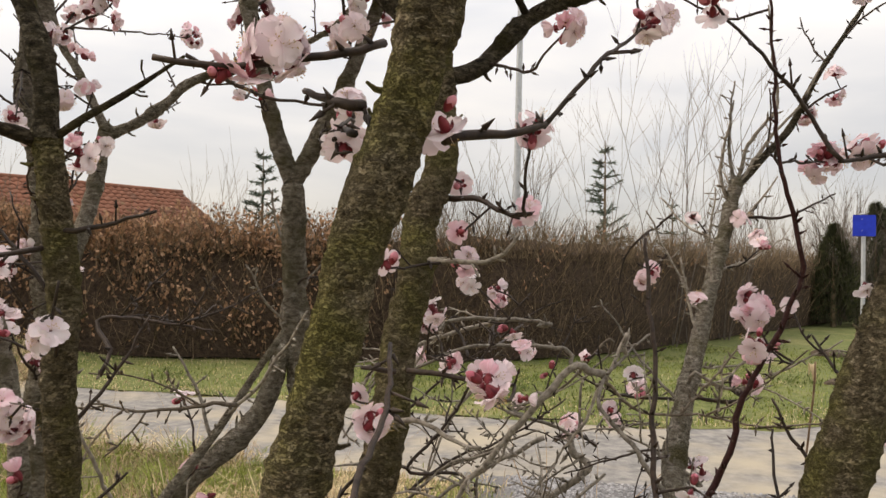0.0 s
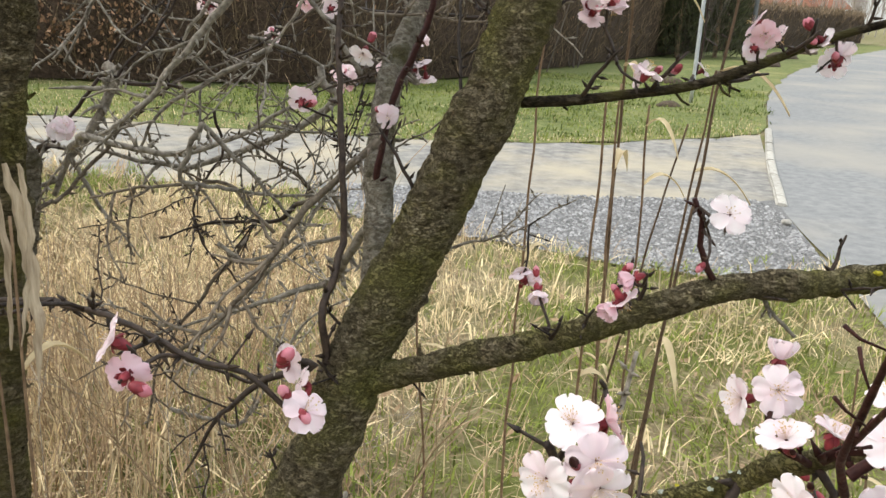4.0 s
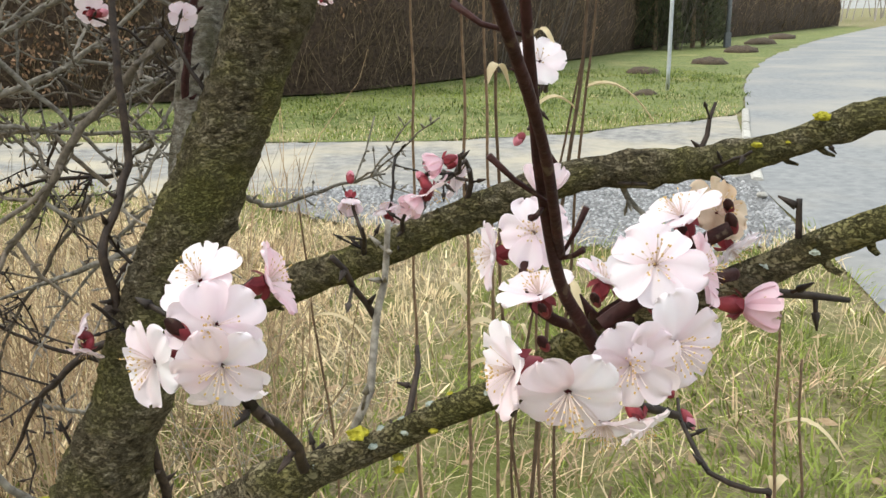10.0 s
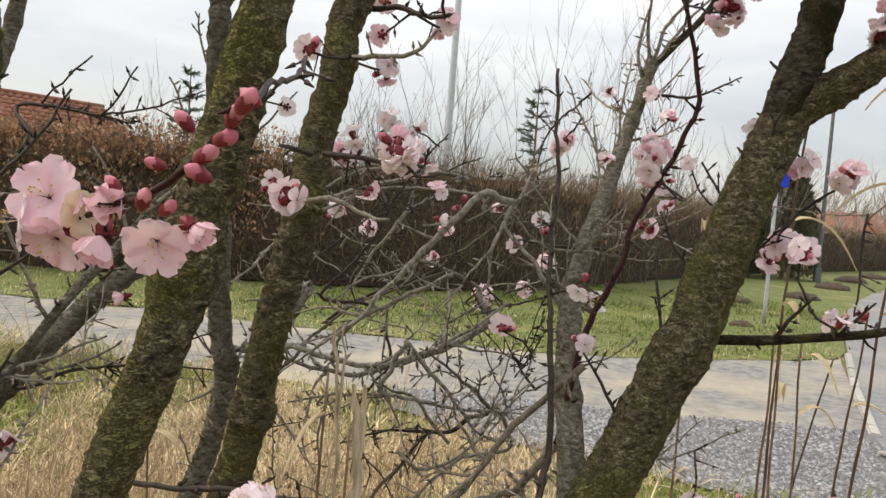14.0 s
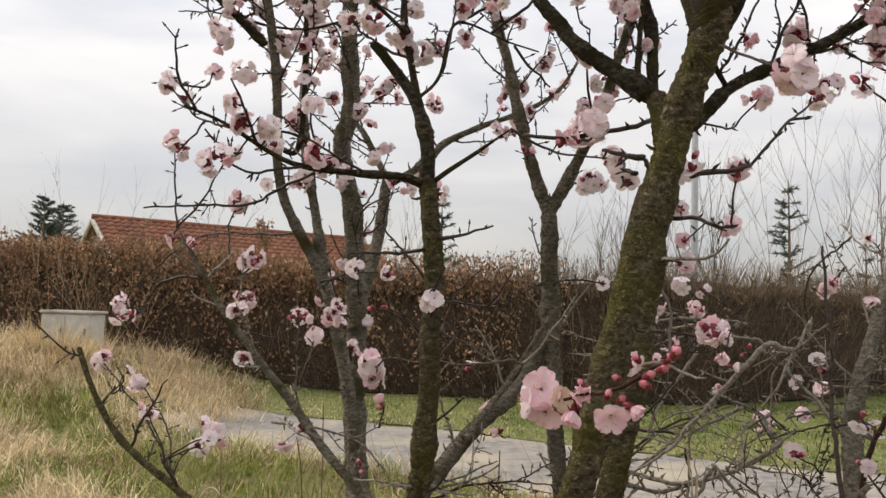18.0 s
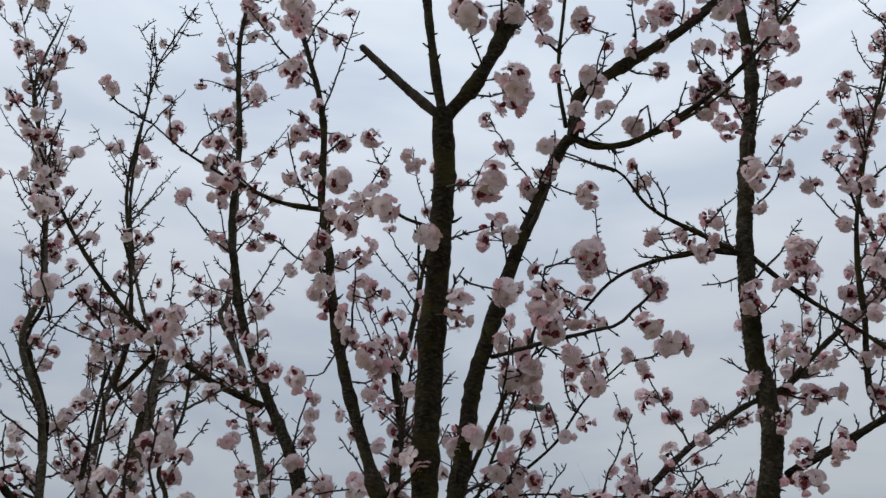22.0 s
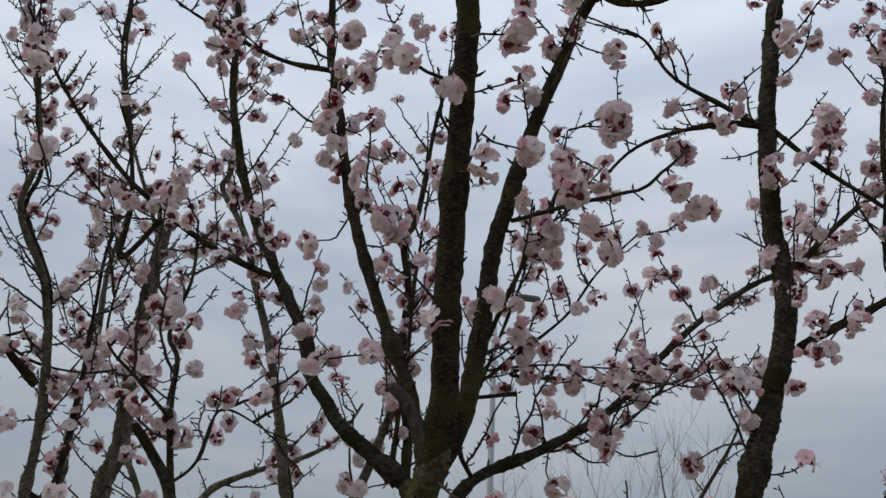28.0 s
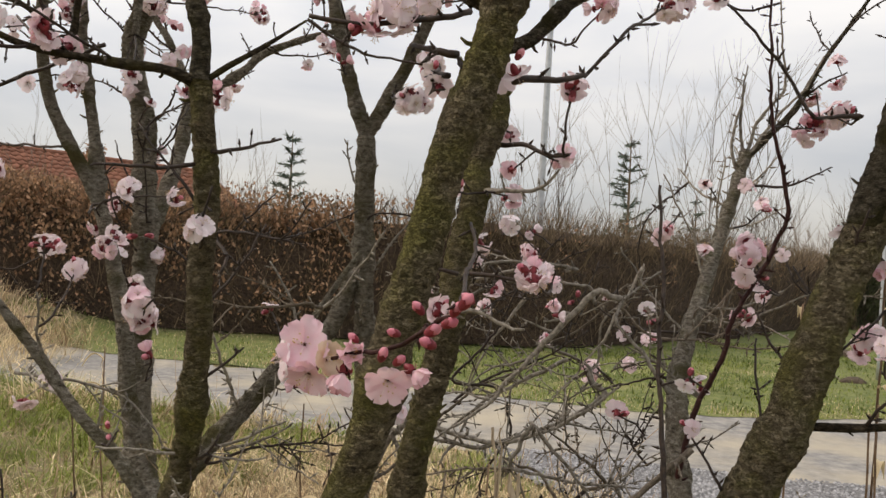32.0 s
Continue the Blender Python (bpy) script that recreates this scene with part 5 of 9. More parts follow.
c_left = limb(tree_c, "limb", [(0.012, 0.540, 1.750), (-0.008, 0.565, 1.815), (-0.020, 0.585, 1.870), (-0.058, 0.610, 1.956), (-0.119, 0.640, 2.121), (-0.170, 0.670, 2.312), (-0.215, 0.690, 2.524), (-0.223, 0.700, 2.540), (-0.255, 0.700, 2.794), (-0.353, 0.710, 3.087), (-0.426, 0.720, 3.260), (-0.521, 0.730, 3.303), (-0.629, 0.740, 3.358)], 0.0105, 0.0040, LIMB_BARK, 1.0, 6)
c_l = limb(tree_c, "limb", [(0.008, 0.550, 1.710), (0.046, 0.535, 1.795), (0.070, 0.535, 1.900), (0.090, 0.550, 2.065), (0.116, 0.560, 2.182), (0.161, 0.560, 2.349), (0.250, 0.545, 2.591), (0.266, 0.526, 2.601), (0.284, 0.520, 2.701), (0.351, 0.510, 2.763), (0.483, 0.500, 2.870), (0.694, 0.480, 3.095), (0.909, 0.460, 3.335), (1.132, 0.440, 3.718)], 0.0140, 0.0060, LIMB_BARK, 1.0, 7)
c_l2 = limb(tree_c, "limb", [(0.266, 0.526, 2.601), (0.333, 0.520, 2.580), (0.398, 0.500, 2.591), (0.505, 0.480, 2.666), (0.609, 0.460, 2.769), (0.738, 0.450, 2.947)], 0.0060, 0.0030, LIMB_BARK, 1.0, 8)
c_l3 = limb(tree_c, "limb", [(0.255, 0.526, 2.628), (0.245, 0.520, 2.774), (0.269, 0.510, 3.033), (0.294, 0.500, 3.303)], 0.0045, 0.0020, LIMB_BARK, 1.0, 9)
twig(tree_c, [(0.122, 0.560, 2.151), (0.203, 0.530, 2.167), (0.312, 0.500, 2.189), (0.362, 0.480, 2.227), (0.386, 0.480, 2.255)], 0.0035, 0.0018, TWIG_BARK, 45, 31, 0.00, (1, 3))
dress(tree_c, c_thin, 0.2, 1.0, 16, 0.13, 0.35, 41, sit=14)
dress(tree_c, c_right, 0.1, 1.0, 14, 0.14, 0.35, 42, sit=16)
dress(tree_c, c_left, 0.25, 1.0, 11, 0.2, 0.3, 43, sit=9)
dress(tree_c, c_l, 0.25, 1.0, 12, 0.2, 0.3, 44, sit=8)
dress(tree_c, c_l2, 0.2, 1.0, 12, 0.16, 0.35, 45, sit=8)
dress(tree_c, c_l3, 0.2, 1.0, 10, 0.12, 0.35, 46, sit=8)
dress(tree_c, c_leader, 0.25, 0.9, 6, 0.1, 0.15, 47)
twig(tree_c, [(-0.048, 0.630, 1.665), (-0.075, 0.610, 1.652), (-0.116, 0.600, 1.644), (-0.163, 0.590, 1.636), (-0.204, 0.580, 1.637)], 0.0030, 0.0018, TWIG_BARK, 45, 50, 0.00, (1, 3))
tuft(tree_c, (-0.163, 0.590, 1.624), 1, buds=1, pink=0.3)
twig(tree_c, [(-0.056, 0.580, 1.609), (-0.074, 0.570, 1.609), (-0.109, 0.630, 1.628)], 0.0036, 0.0020, TWIG_BARK, 45, 51, 0.00, (1, 3))
twig(tree_c, [(0.001, 0.580, 1.585), (0.025, 0.600, 1.592), (0.070, 0.620, 1.602), (0.082, 0.630, 1.609)], 0.0036, 0.0018, TWIG_BARK, 45, 52, 0.00, (1, 3))
set_blossom(tree_c, (-0.010, 0.620, 1.596), (-0.1, -1, 0.15), OPEN[0], 1.05)
tuft(tree_c, (-0.075, 0.620, 1.577), 1, buds=0, pink=0.3)
twig(tree_c, [(-0.061, 0.600, 1.592), (-0.074, 0.640, 1.597), (-0.078, 0.620, 1.588)], 0.0030, 0.0016, TWIG_BARK, 45, 53, 0.00, (1, 3))
twig(tree_c, [(-0.031, 0.570, 1.440), (-0.030, 0.450, 1.405), (-0.038, 0.326, 1.372)], 0.0016, 0.0014, TWIG_BARK, 20, 55, 0.00, (1, 3))
twig(tree_c, [(-0.034, 0.327, 1.381), (-0.041, 0.335, 1.370), (-0.053, 0.352, 1.360), (-0.069, 0.372, 1.344), (-0.091, 0.394, 1.330), (-0.113, 0.423, 1.323), (-0.142, 0.452, 1.316)], 0.0019, 0.0015, SHOOT_RED, 26, 54, 0.00, (1, 3))
set_blossom(tree_c, (-0.036, 0.323, 1.373), (0.50, -0.30, 0.70), BUDS[0], 0.90, "bud")
set_blossom(tree_c, (-0.032, 0.326, 1.376), (-0.60, -0.30, 0.45), BUDS[0], 0.70, "bud")
set_blossom(tree_c, (-0.047, 0.337, 1.358), (0.60, -0.30, 0.25), BUDS[0], 0.84, "bud")
set_blossom(tree_c, (-0.067, 0.357, 1.365), (-0.60, -0.30, 0.70), BUDS[0], 0.78, "bud")
set_blossom(tree_c, (-0.059, 0.355, 1.350), (0.75, -0.30, 0.45), BUDS[2], 0.90, "bud")
set_blossom(tree_c, (-0.085, 0.380, 1.345), (-0.75, -0.30, 0.25), BUDS[1], 0.70, "bud")
set_blossom(tree_c, (-0.096, 0.394, 1.325), (0.25, -0.30, 0.70), BUDS[1], 0.84, "bud")
set_blossom(tree_c, (-0.084, 0.394, 1.322), (0.50, -0.30, 0.45), BUDS[0], 0.78, "bud")
set_blossom(tree_c, (-0.058, 0.355, 1.341), (-0.50, -0.30, 0.25), BUDS[1], 0.90, "bud")
set_blossom(tree_c, (-0.122, 0.434, 1.333), (-0.75, -0.30, 0.70), BUDS[1], 0.70, "bud")
set_blossom(tree_c, (-0.042, 0.332, 1.367), (0.25, -0.30, 0.45), BUDS[0], 0.84, "bud")
set_blossom(tree_c, (-0.092, 0.414, 1.304), (0.10, -1.00, -0.45), CUPPED[3], 1.20)
set_blossom(tree_c, (-0.072, 0.406, 1.314), (0.50, -0.30, -0.30), CUPPED[2], 0.85)
set_blossom(tree_c, (-0.169, 0.463, 1.323), (-0.10, -1.00, 0.25), CUPPED[3], 1.45)
set_blossom(tree_c, (-0.164, 0.466, 1.298), (-0.20, -0.70, -0.70), CUPPED[3], 1.40)
set_blossom(tree_c, (-0.185, 0.469, 1.308), (-0.90, -0.40, 0.00), OPEN[2], 1.20)
set_blossom(tree_c, (-0.124, 0.434, 1.322), (0.10, -1.00, 0.10), CUPPED[2], 1.10)
set_blossom(tree_c, (-0.132, 0.446, 1.303), (-0.20, -0.50, -0.80), CUPPED[2], 1.10)
set_blossom(tree_c, (-0.148, 0.457, 1.312), (0.60, -0.60, 0.20), OLD[0], 1.00)

# upright tree close behind it
tree_d = plant(-0.25, 1.15, "upright mossy tree with spreading limbs in blossom")
d_trunk = limb(tree_d, "trunk", [(-0.250, 1.150, -0.050), (-0.190, 1.080, 0.500), (-0.140, 0.990, 0.850), (-0.098, 0.925, 1.090), (-0.073, 0.900, 1.219), (-0.055, 0.895, 1.318), (-0.044, 0.920, 1.391), (-0.033, 0.930, 1.464), (-0.020, 0.970, 1.557), (0.001, 1.000, 1.632), (-0.016, 1.050, 1.804)], 0.0250, 0.0178, MOSS_BARK, 1.0, 0)
d_left = limb(tree_d, "limb", [(-0.016, 1.050, 1.804), (-0.154, 1.080, 1.912), (-0.206, 1.100, 1.980), (-0.246, 1.120, 2.040), (-0.267, 1.120, 2.119), (-0.320, 1.140, 2.213), (-0.457, 1.170, 2.482), (-0.537, 1.190, 2.738), (-0.565, 1.210, 2.882), (-0.592, 1.220, 3.106), (-0.669, 1.220, 3.554), (-0.651, 1.220, 3.849)], 0.0138, 0.0060, DULL_BARK, 1.0, 11)
d_right = limb(tree_d, "limb", [(-0.021, 1.040, 1.736), (0.043, 1.060, 1.754), (0.124, 1.100, 1.840), (0.259, 1.150, 1.913), (0.397, 1.200, 2.002), (0.521, 1.250, 2.129), (0.641, 1.300, 2.257), (0.823, 1.350, 2.405), (0.973, 1.400, 2.498), (1.147, 1.450, 2.628)], 0.0120, 0.0050, DULL_BARK, 1.0, 12)
d_mid = limb(tree_d, "limb", [(-0.025, 1.050, 1.815), (-0.027, 1.080, 1.936), (-0.052, 1.100, 2.073), (-0.050, 1.130, 2.237), (-0.070, 1.150, 2.379), (-0.042, 1.180, 2.472), (-0.015, 1.200, 2.734), (0.019, 1.220, 2.953)], 0.0100, 0.0040, LIMB_BARK, 1.0, 13)
dress(tree_d, d_left, 0.15, 1.0, 12, 0.24, 0.22, 61, sit=5)
dress(tree_d, d_right, 0.15, 1.0, 16, 0.28, 0.24, 62, sit=5)
dress(tree_d, d_mid, 0.15, 1.0, 14, 0.22, 0.25, 63, sit=6)
twig(tree_d, [(-0.044, 0.860, 1.383), (-0.077, 0.840, 1.388)], 0.0030, 0.0014, TWIG_BARK, 45, 64, 0.00, (1, 3))
twig(tree_d, [(0.006, 0.990, 1.579), (0.045, 0.950, 1.571), (0.077, 0.900, 1.556), (0.094, 0.880, 1.558)], 0.0034, 0.0018, TWIG_BARK, 45, 65, 0.00, (1, 3))
tuft(tree_d, (0.026, 0.920, 1.535), 1, buds=0, pink=0.3)
tuft(tree_d, (-0.052, 0.850, 1.492), 1, buds=1, pink=0.3)
twig(tree_d, [(-0.012, 0.920, 1.503), (0.031, 0.870, 1.502), (0.060, 0.860, 1.504), (0.085, 0.850, 1.531)], 0.0030, 0.0014, TWIG_GREY, 45, 66, 0.00, (1, 3))
twig(tree_d, [(-0.048, 0.860, 1.333), (-0.024, 0.840, 1.337), (0.011, 0.820, 1.328), (0.044, 0.800, 1.322)], 0.0030, 0.0014, TWIG_GREY, 45, 67, 0.00, (1, 3))
twig(tree_d, [(-0.032, 0.860, 1.384), (0.015, 0.840, 1.384), (0.049, 0.830, 1.378), (0.074, 0.820, 1.377)], 0.0030, 0.0014, TWIG_BARK, 45, 68, 0.00, (1, 3))

# slim tree with the bushy base
tree_a = plant(-0.50, 0.98, "slim mossy tree with low arching side limbs and few blossoms")
a_trunk = limb(tree_a, "trunk", [(-0.500, 0.980, -0.050), (-0.500, 0.970, 0.500), (-0.445, 0.930, 0.947), (-0.408, 0.900, 1.108), (-0.388, 0.860, 1.243), (-0.377, 0.825, 1.387), (-0.376, 0.805, 1.507), (-0.384, 0.795, 1.599), (-0.384, 0.790, 1.610)], 0.0260, 0.0135, MOSS_BARK, 1.0, 21)
a_top = limb(tree_a, "limb", [(-0.384, 0.790, 1.610), (-0.385, 0.785, 1.679), (-0.404, 0.780, 1.741), (-0.446, 0.770, 1.799), (-0.473, 0.765, 1.830)], 0.0125, 0.0070, DULL_BARK, 1.0, 22)
a_up = limb(tree_a, "limb", [(-0.396, 0.780, 1.723), (-0.413, 0.790, 1.789), (-0.433, 0.800, 1.877), (-0.439, 0.810, 1.960), (-0.465, 0.820, 2.014), (-0.447, 0.830, 2.125), (-0.460, 0.840, 2.251)], 0.0065, 0.0020, LIMB_BARK, 1.0, 23)
a_lf = limb(tree_a, "limb", [(-0.388, 0.790, 1.606), (-0.423, 0.770, 1.617), (-0.486, 0.750, 1.619), (-0.587, 0.720, 1.631), (-0.688, 0.700, 1.689), (-0.749, 0.680, 1.715)], 0.0065, 0.0020, LIMB_BARK, 1.0, 24)
a_rt = limb(tree_a, "limb", [(-0.378, 0.790, 1.607), (-0.350, 0.790, 1.628), (-0.311, 0.800, 1.657), (-0.256, 0.800, 1.695)], 0.0045, 0.0016, LIMB_BARK, 1.0, 25)
a_diag = limb(tree_a, "limb", [(-0.490, 0.970, 0.600), (-0.433, 0.950, 1.030), (-0.391, 0.980, 1.105), (-0.337, 1.000, 1.194), (-0.277, 1.050, 1.282), (-0.232, 1.075, 1.360), (-0.205, 1.090, 1.405)], 0.0090, 0.0045, GREY_BARK, 1.0, 26, "grey leaning side stem")
a_stump = limb(tree_a, "limb", [(-0.495, 0.985, 0.780), (-0.490, 1.040, 0.930), (-0.475, 1.080, 1.014), (-0.385, 1.180, 1.145), (-0.292, 1.240, 1.238), (-0.252, 1.250, 1.310), (-0.236, 1.250, 1.365)], 0.0200, 0.0130, GREY_BARK, 1.0, 36, "thick leaning lower limb")
a_h = limb(tree_a, "limb", [(-0.459, 0.940, 1.001), (-0.518, 0.960, 1.071), (-0.600, 0.980, 1.142), (-0.686, 1.000, 1.233), (-0.766, 1.000, 1.324), (-0.824, 1.000, 1.391), (-0.883, 1.020, 1.460), (-0.920, 1.020, 1.519), (-0.950, 1.030, 1.542)], 0.0105, 0.0040, GREY_BARK, 1.0, 27)
a_k = limb(tree_a, "limb", [(-0.480, 0.920, 0.879), (-0.583, 0.920, 0.928), (-0.677, 0.920, 0.969), (-0.774, 0.920, 1.016), (-0.885, 0.920, 1.084), (-0.977, 0.920, 1.150), (-1.036, 0.920, 1.225), (-1.079, 0.920, 1.316)], 0.0105, 0.0045, MOSS_BARK, 1.0, 28)
twig(tree_a, [(-0.877, 1.020, 1.457), (-0.930, 1.020, 1.460), (-0.984, 1.030, 1.449), (-1.013, 1.030, 1.410)], 0.0030, 0.0012, TWIG_BARK, 45, 71, 0.00, (1, 3))
twig(tree_a, [(-0.385, 0.800, 1.502), (-0.428, 0.780, 1.497), (-0.484, 0.760, 1.493), (-0.498, 0.750, 1.488)], 0.0026, 0.0012, TWIG_BARK, 45, 72, 0.00, (1, 3))
twig(tree_a, [(-0.372, 0.800, 1.519), (-0.329, 0.800, 1.528), (-0.278, 0.800, 1.542)], 0.0026, 0.0012, TWIG_BARK, 45, 73, 0.00, (1, 3))
twig(tree_a, [(-0.667, 0.920, 0.975), (-0.731, 0.880, 0.966), (-0.826, 0.860, 0.973), (-1.015, 0.850, 0.995)], 0.0026, 0.0012, TWIG_BARK, 45, 74, 0.00, (1, 3))
twig(tree_a, [(-0.547, 0.880, 1.669), (-0.661, 0.870, 1.617), (-0.731, 0.850, 1.581), (-0.822, 0.830, 1.579), (-0.899, 0.820, 1.573)], 0.0026, 0.0012, TWIG_BARK, 45, 75, 0.00, (1, 3))
twig(tree_a, [(-0.403, 0.900, 1.109), (-0.444, 0.840, 1.126), (-0.488, 0.800, 1.139)], 0.0020, 0.0012, TWIG_GREY, 45, 76, 0.00, (1, 3))
dress(tree_a, a_up, 0.1, 1.0, 15, 0.18, 0.3, 77, sit=7)
dress(tree_a, a_lf, 0.15, 1.0, 13, 0.2, 0.18, 78, sit=4)
dress(tree_a, a_h, 0.2, 1.0, 14, 0.12, 0.08, 79, mat=TWIG_GREY)
dress(tree_a, a_k, 0.1, 1.0, 10, 0.1, 0.05, 80)
dress(tree_a, a_diag, 0.1, 0.95, 9, 0.2, 0.03, 81, mat=TWIG_GREY)
dress(tree_a, a_trunk, 0.45, 0.95, 7, 0.16, 0.06, 82)
tuft(tree_a, (-0.810, 0.900, 1.152), 2, buds=0, pink=0.3)
tuft(tree_a, (-0.799, 0.900, 1.167), 1, buds=1, pink=0.3)
tuft(tree_a, (-0.980, 0.920, 1.273), 1, buds=0, pink=0.3)
tuft(tree_a, (-1.030, 1.000, 1.381), 1, buds=1, pink=0.3)
tuft(tree_a, (-1.054, 1.000, 1.375), 1, buds=2, pink=0.3)
tuft(tree_a, (-0.902, 1.020, 1.525), 1, buds=1, pink=0.3)
tuft(tree_a, (-0.779, 0.720, 1.654), 2, buds=1, pink=0.3)
tuft(tree_a, (-0.488, 0.900, 1.410), 0, buds=2, pink=0.3)
tuft(tree_a, (-0.495, 0.850, 1.144), 0, buds=2, pink=0.3)

# grey tree that forks low
tree_b = plant(-0.33, 1.36, "slender grey tree forking low, sparse blossom")
b_trunk = limb(tree_b, "trunk", [(-0.330, 1.360, -0.050), (-0.320, 1.350, 0.500), (-0.201, 1.330, 0.971), (-0.203, 1.300, 1.107), (-0.211, 1.280, 1.261), (-0.219, 1.250, 1.422), (-0.223, 1.230, 1.607)], 0.0200, 0.0160, GREY_BARK, 1.0, 31)
b_left = limb(tree_b, "limb", [(-0.225, 1.230, 1.619), (-0.257, 1.240, 1.699), (-0.299, 1.270, 1.843), (-0.330, 1.300, 1.971), (-0.382, 1.330, 2.151), (-0.434, 1.350, 2.294), (-0.513, 1.380, 2.499), (-0.597, 1.420, 2.637), (-0.579, 1.400, 2.713), (-0.640, 1.440, 3.114), (-0.729, 1.450, 3.642)], 0.0125, 0.0040, GREY_BARK, 1.0, 32)
b_right = limb(tree_b, "limb", [(-0.225, 1.230, 1.619), (-0.180, 1.220, 1.692), (-0.135, 1.220, 1.799), (-0.095, 1.220, 1.913), (-0.054, 1.220, 2.057), (-0.045, 1.240, 2.229), (-0.068, 1.260, 2.425)], 0.0125, 0.0050, GREY_BARK, 1.0, 33)
dress(tree_b, b_left, 0.08, 1.0, 13, 0.22, 0.16, 91, sit=4)
dress(tree_b, b_right, 0.2, 1.0, 12, 0.2, 0.2, 92, sit=5)
dress(tree_b, b_trunk, 0.5, 0.98, 10, 0.16, 0.02, 93, mat=TWIG_GREY)
tuft(tree_b, (-0.274, 1.200, 1.735), 1, buds=1, pink=0.3)
tuft(tree_b, (-0.109, 1.200, 1.471), 1, buds=0, pink=0.3)
tuft(tree_b, (-0.369, 1.200, 1.293), 1, buds=1, pink=0.3)
tuft(tree_b, (-0.318, 1.100, 1.220), 1, buds=0, pink=0.3)
tuft(tree_b, (-0.291, 1.100, 1.187), 1, buds=0, pink=0.3)

# many-stemmed grey tree
tree_g = plant(-0.95, 1.45, "many-stemmed grey tree with pale bark and scattered blossom")
g_trunk = limb(tree_g, "trunk", [(-0.930, 1.420, -0.050), (-0.910, 1.420, 0.500), (-0.608, 1.360, 0.768), (-0.682, 1.450, 0.963), (-0.720, 1.500, 1.255), (-0.732, 1.530, 1.463), (-0.755, 1.540, 1.653), (-0.789, 1.540, 1.830), (-0.774, 1.550, 1.940), (-0.788, 1.560, 2.219), (-0.791, 1.570, 2.534), (-0.794, 1.570, 2.716)], 0.0340, 0.0165, GREY_BARK, 1.0, 41)
g_left = limb(tree_g, "stem", [(-0.638, 1.300, 1.020), (-0.684, 1.330, 1.239), (-0.735, 1.350, 1.415), (-0.778, 1.360, 1.511), (-0.852, 1.340, 1.644), (-0.874, 1.320, 1.781), (-0.868, 1.300, 1.889), (-0.887, 1.277, 2.088), (-0.930, 1.260, 2.259), (-1.009, 1.206, 2.427), (-0.981, 1.150, 2.568), (-1.054, 1.100, 2.888), (-1.160, 1.080, 3.151), (-1.149, 1.060, 3.408)], 0.0150, 0.0030, GREY_BARK, 1.0, 42, "second stem of the tree")
g_mid = limb(tree_g, "stem", [(-0.765, 1.370, 1.496), (-0.796, 1.400, 1.614), (-0.840, 1.420, 1.790), (-0.859, 1.440, 1.930), (-0.875, 1.470, 1.950), (-0.876, 1.500, 2.213), (-0.898, 1.520, 2.424), (-0.879, 1.540, 2.664)], 0.0120, 0.0050, GREY_BARK, 1.0, 43, "third stem of the tree")
g_x = limb(tree_g, "stem", [(-0.723, 1.500, 1.349), (-0.729, 1.560, 1.429), (-0.722, 1.630, 1.534), (-0.721, 1.690, 1.636), (-0.717, 1.740, 1.776)], 0.0180, 0.0135, GREY_BARK, 1.0, 48, "forked side stem")
g_xr = limb(tree_g, "limb", [(-0.717, 1.735, 1.760), (-0.659, 1.760, 1.794), (-0.600, 1.780, 1.845), (-0.564, 1.800, 1.890), (-0.470, 1.840, 1.944), (-0.351, 1.880, 1.996), (-0.251, 1.900, 2.063), (-0.189, 1.920, 2.179)], 0.0115, 0.0040, GREY_BARK, 1.0, 49)
g_xl = limb(tree_g, "limb", [(-0.717, 1.740, 1.767), (-0.758, 1.760, 1.837), (-0.806, 1.780, 1.914), (-0.848, 1.800, 1.969), (-0.886, 1.820, 2.075), (-0.906, 1.840, 2.197)], 0.0100, 0.0040, GREY_BARK, 1.0, 50)
dress(tree_g, g_xr, 0.1, 1.0, 12, 0.2, 0.2, 108, sit=6)
dress(tree_g, g_xl, 0.1, 1.0, 12, 0.2, 0.2, 109, sit=6)
g_far = limb(tree_g, "limb", [(-0.894, 1.280, 2.016), (-0.994, 1.220, 2.111), (-1.067, 1.180, 2.167), (-1.141, 1.150, 2.242)], 0.0090, 0.0030, LIMB_BARK, 1.0, 44)
g_arch = limb(tree_g, "limb", [(-0.366, 1.140, 2.266), (-0.502, 1.080, 2.307), (-0.656, 1.020, 2.399), (-0.785, 0.980, 2.527), (-0.881, 0.950, 2.652), (-0.977, 0.920, 2.816)], 0.0075, 0.0030, LIMB_BARK, 1.0, 45)
g_tip = limb(tree_g, "limb", joined(tree_g, [(-0.680, 1.050, 2.252), (-0.685, 1.050, 2.399), (-0.756, 1.080, 2.640), (-0.831, 1.120, 2.860), (-0.875, 1.180, 3.175), (-0.917, 1.250, 3.448), (-0.872, 1.280, 3.745)]), 0.0062, 0.0018, LIMB_BARK, 1.0, 51)
dress(tree_g, g_tip, 0.2, 1.0, 14, 0.12, 0.08, 110, sit=1)
g_out = limb(tree_g, "limb", [(-0.898, 1.300, 2.078), (-0.943, 1.300, 2.278), (-1.051, 1.300, 2.475), (-1.044, 1.300, 2.611), (-1.147, 1.300, 2.915), (-1.226, 1.300, 3.153)], 0.0080, 0.0030, LIMB_BARK, 1.0, 46)
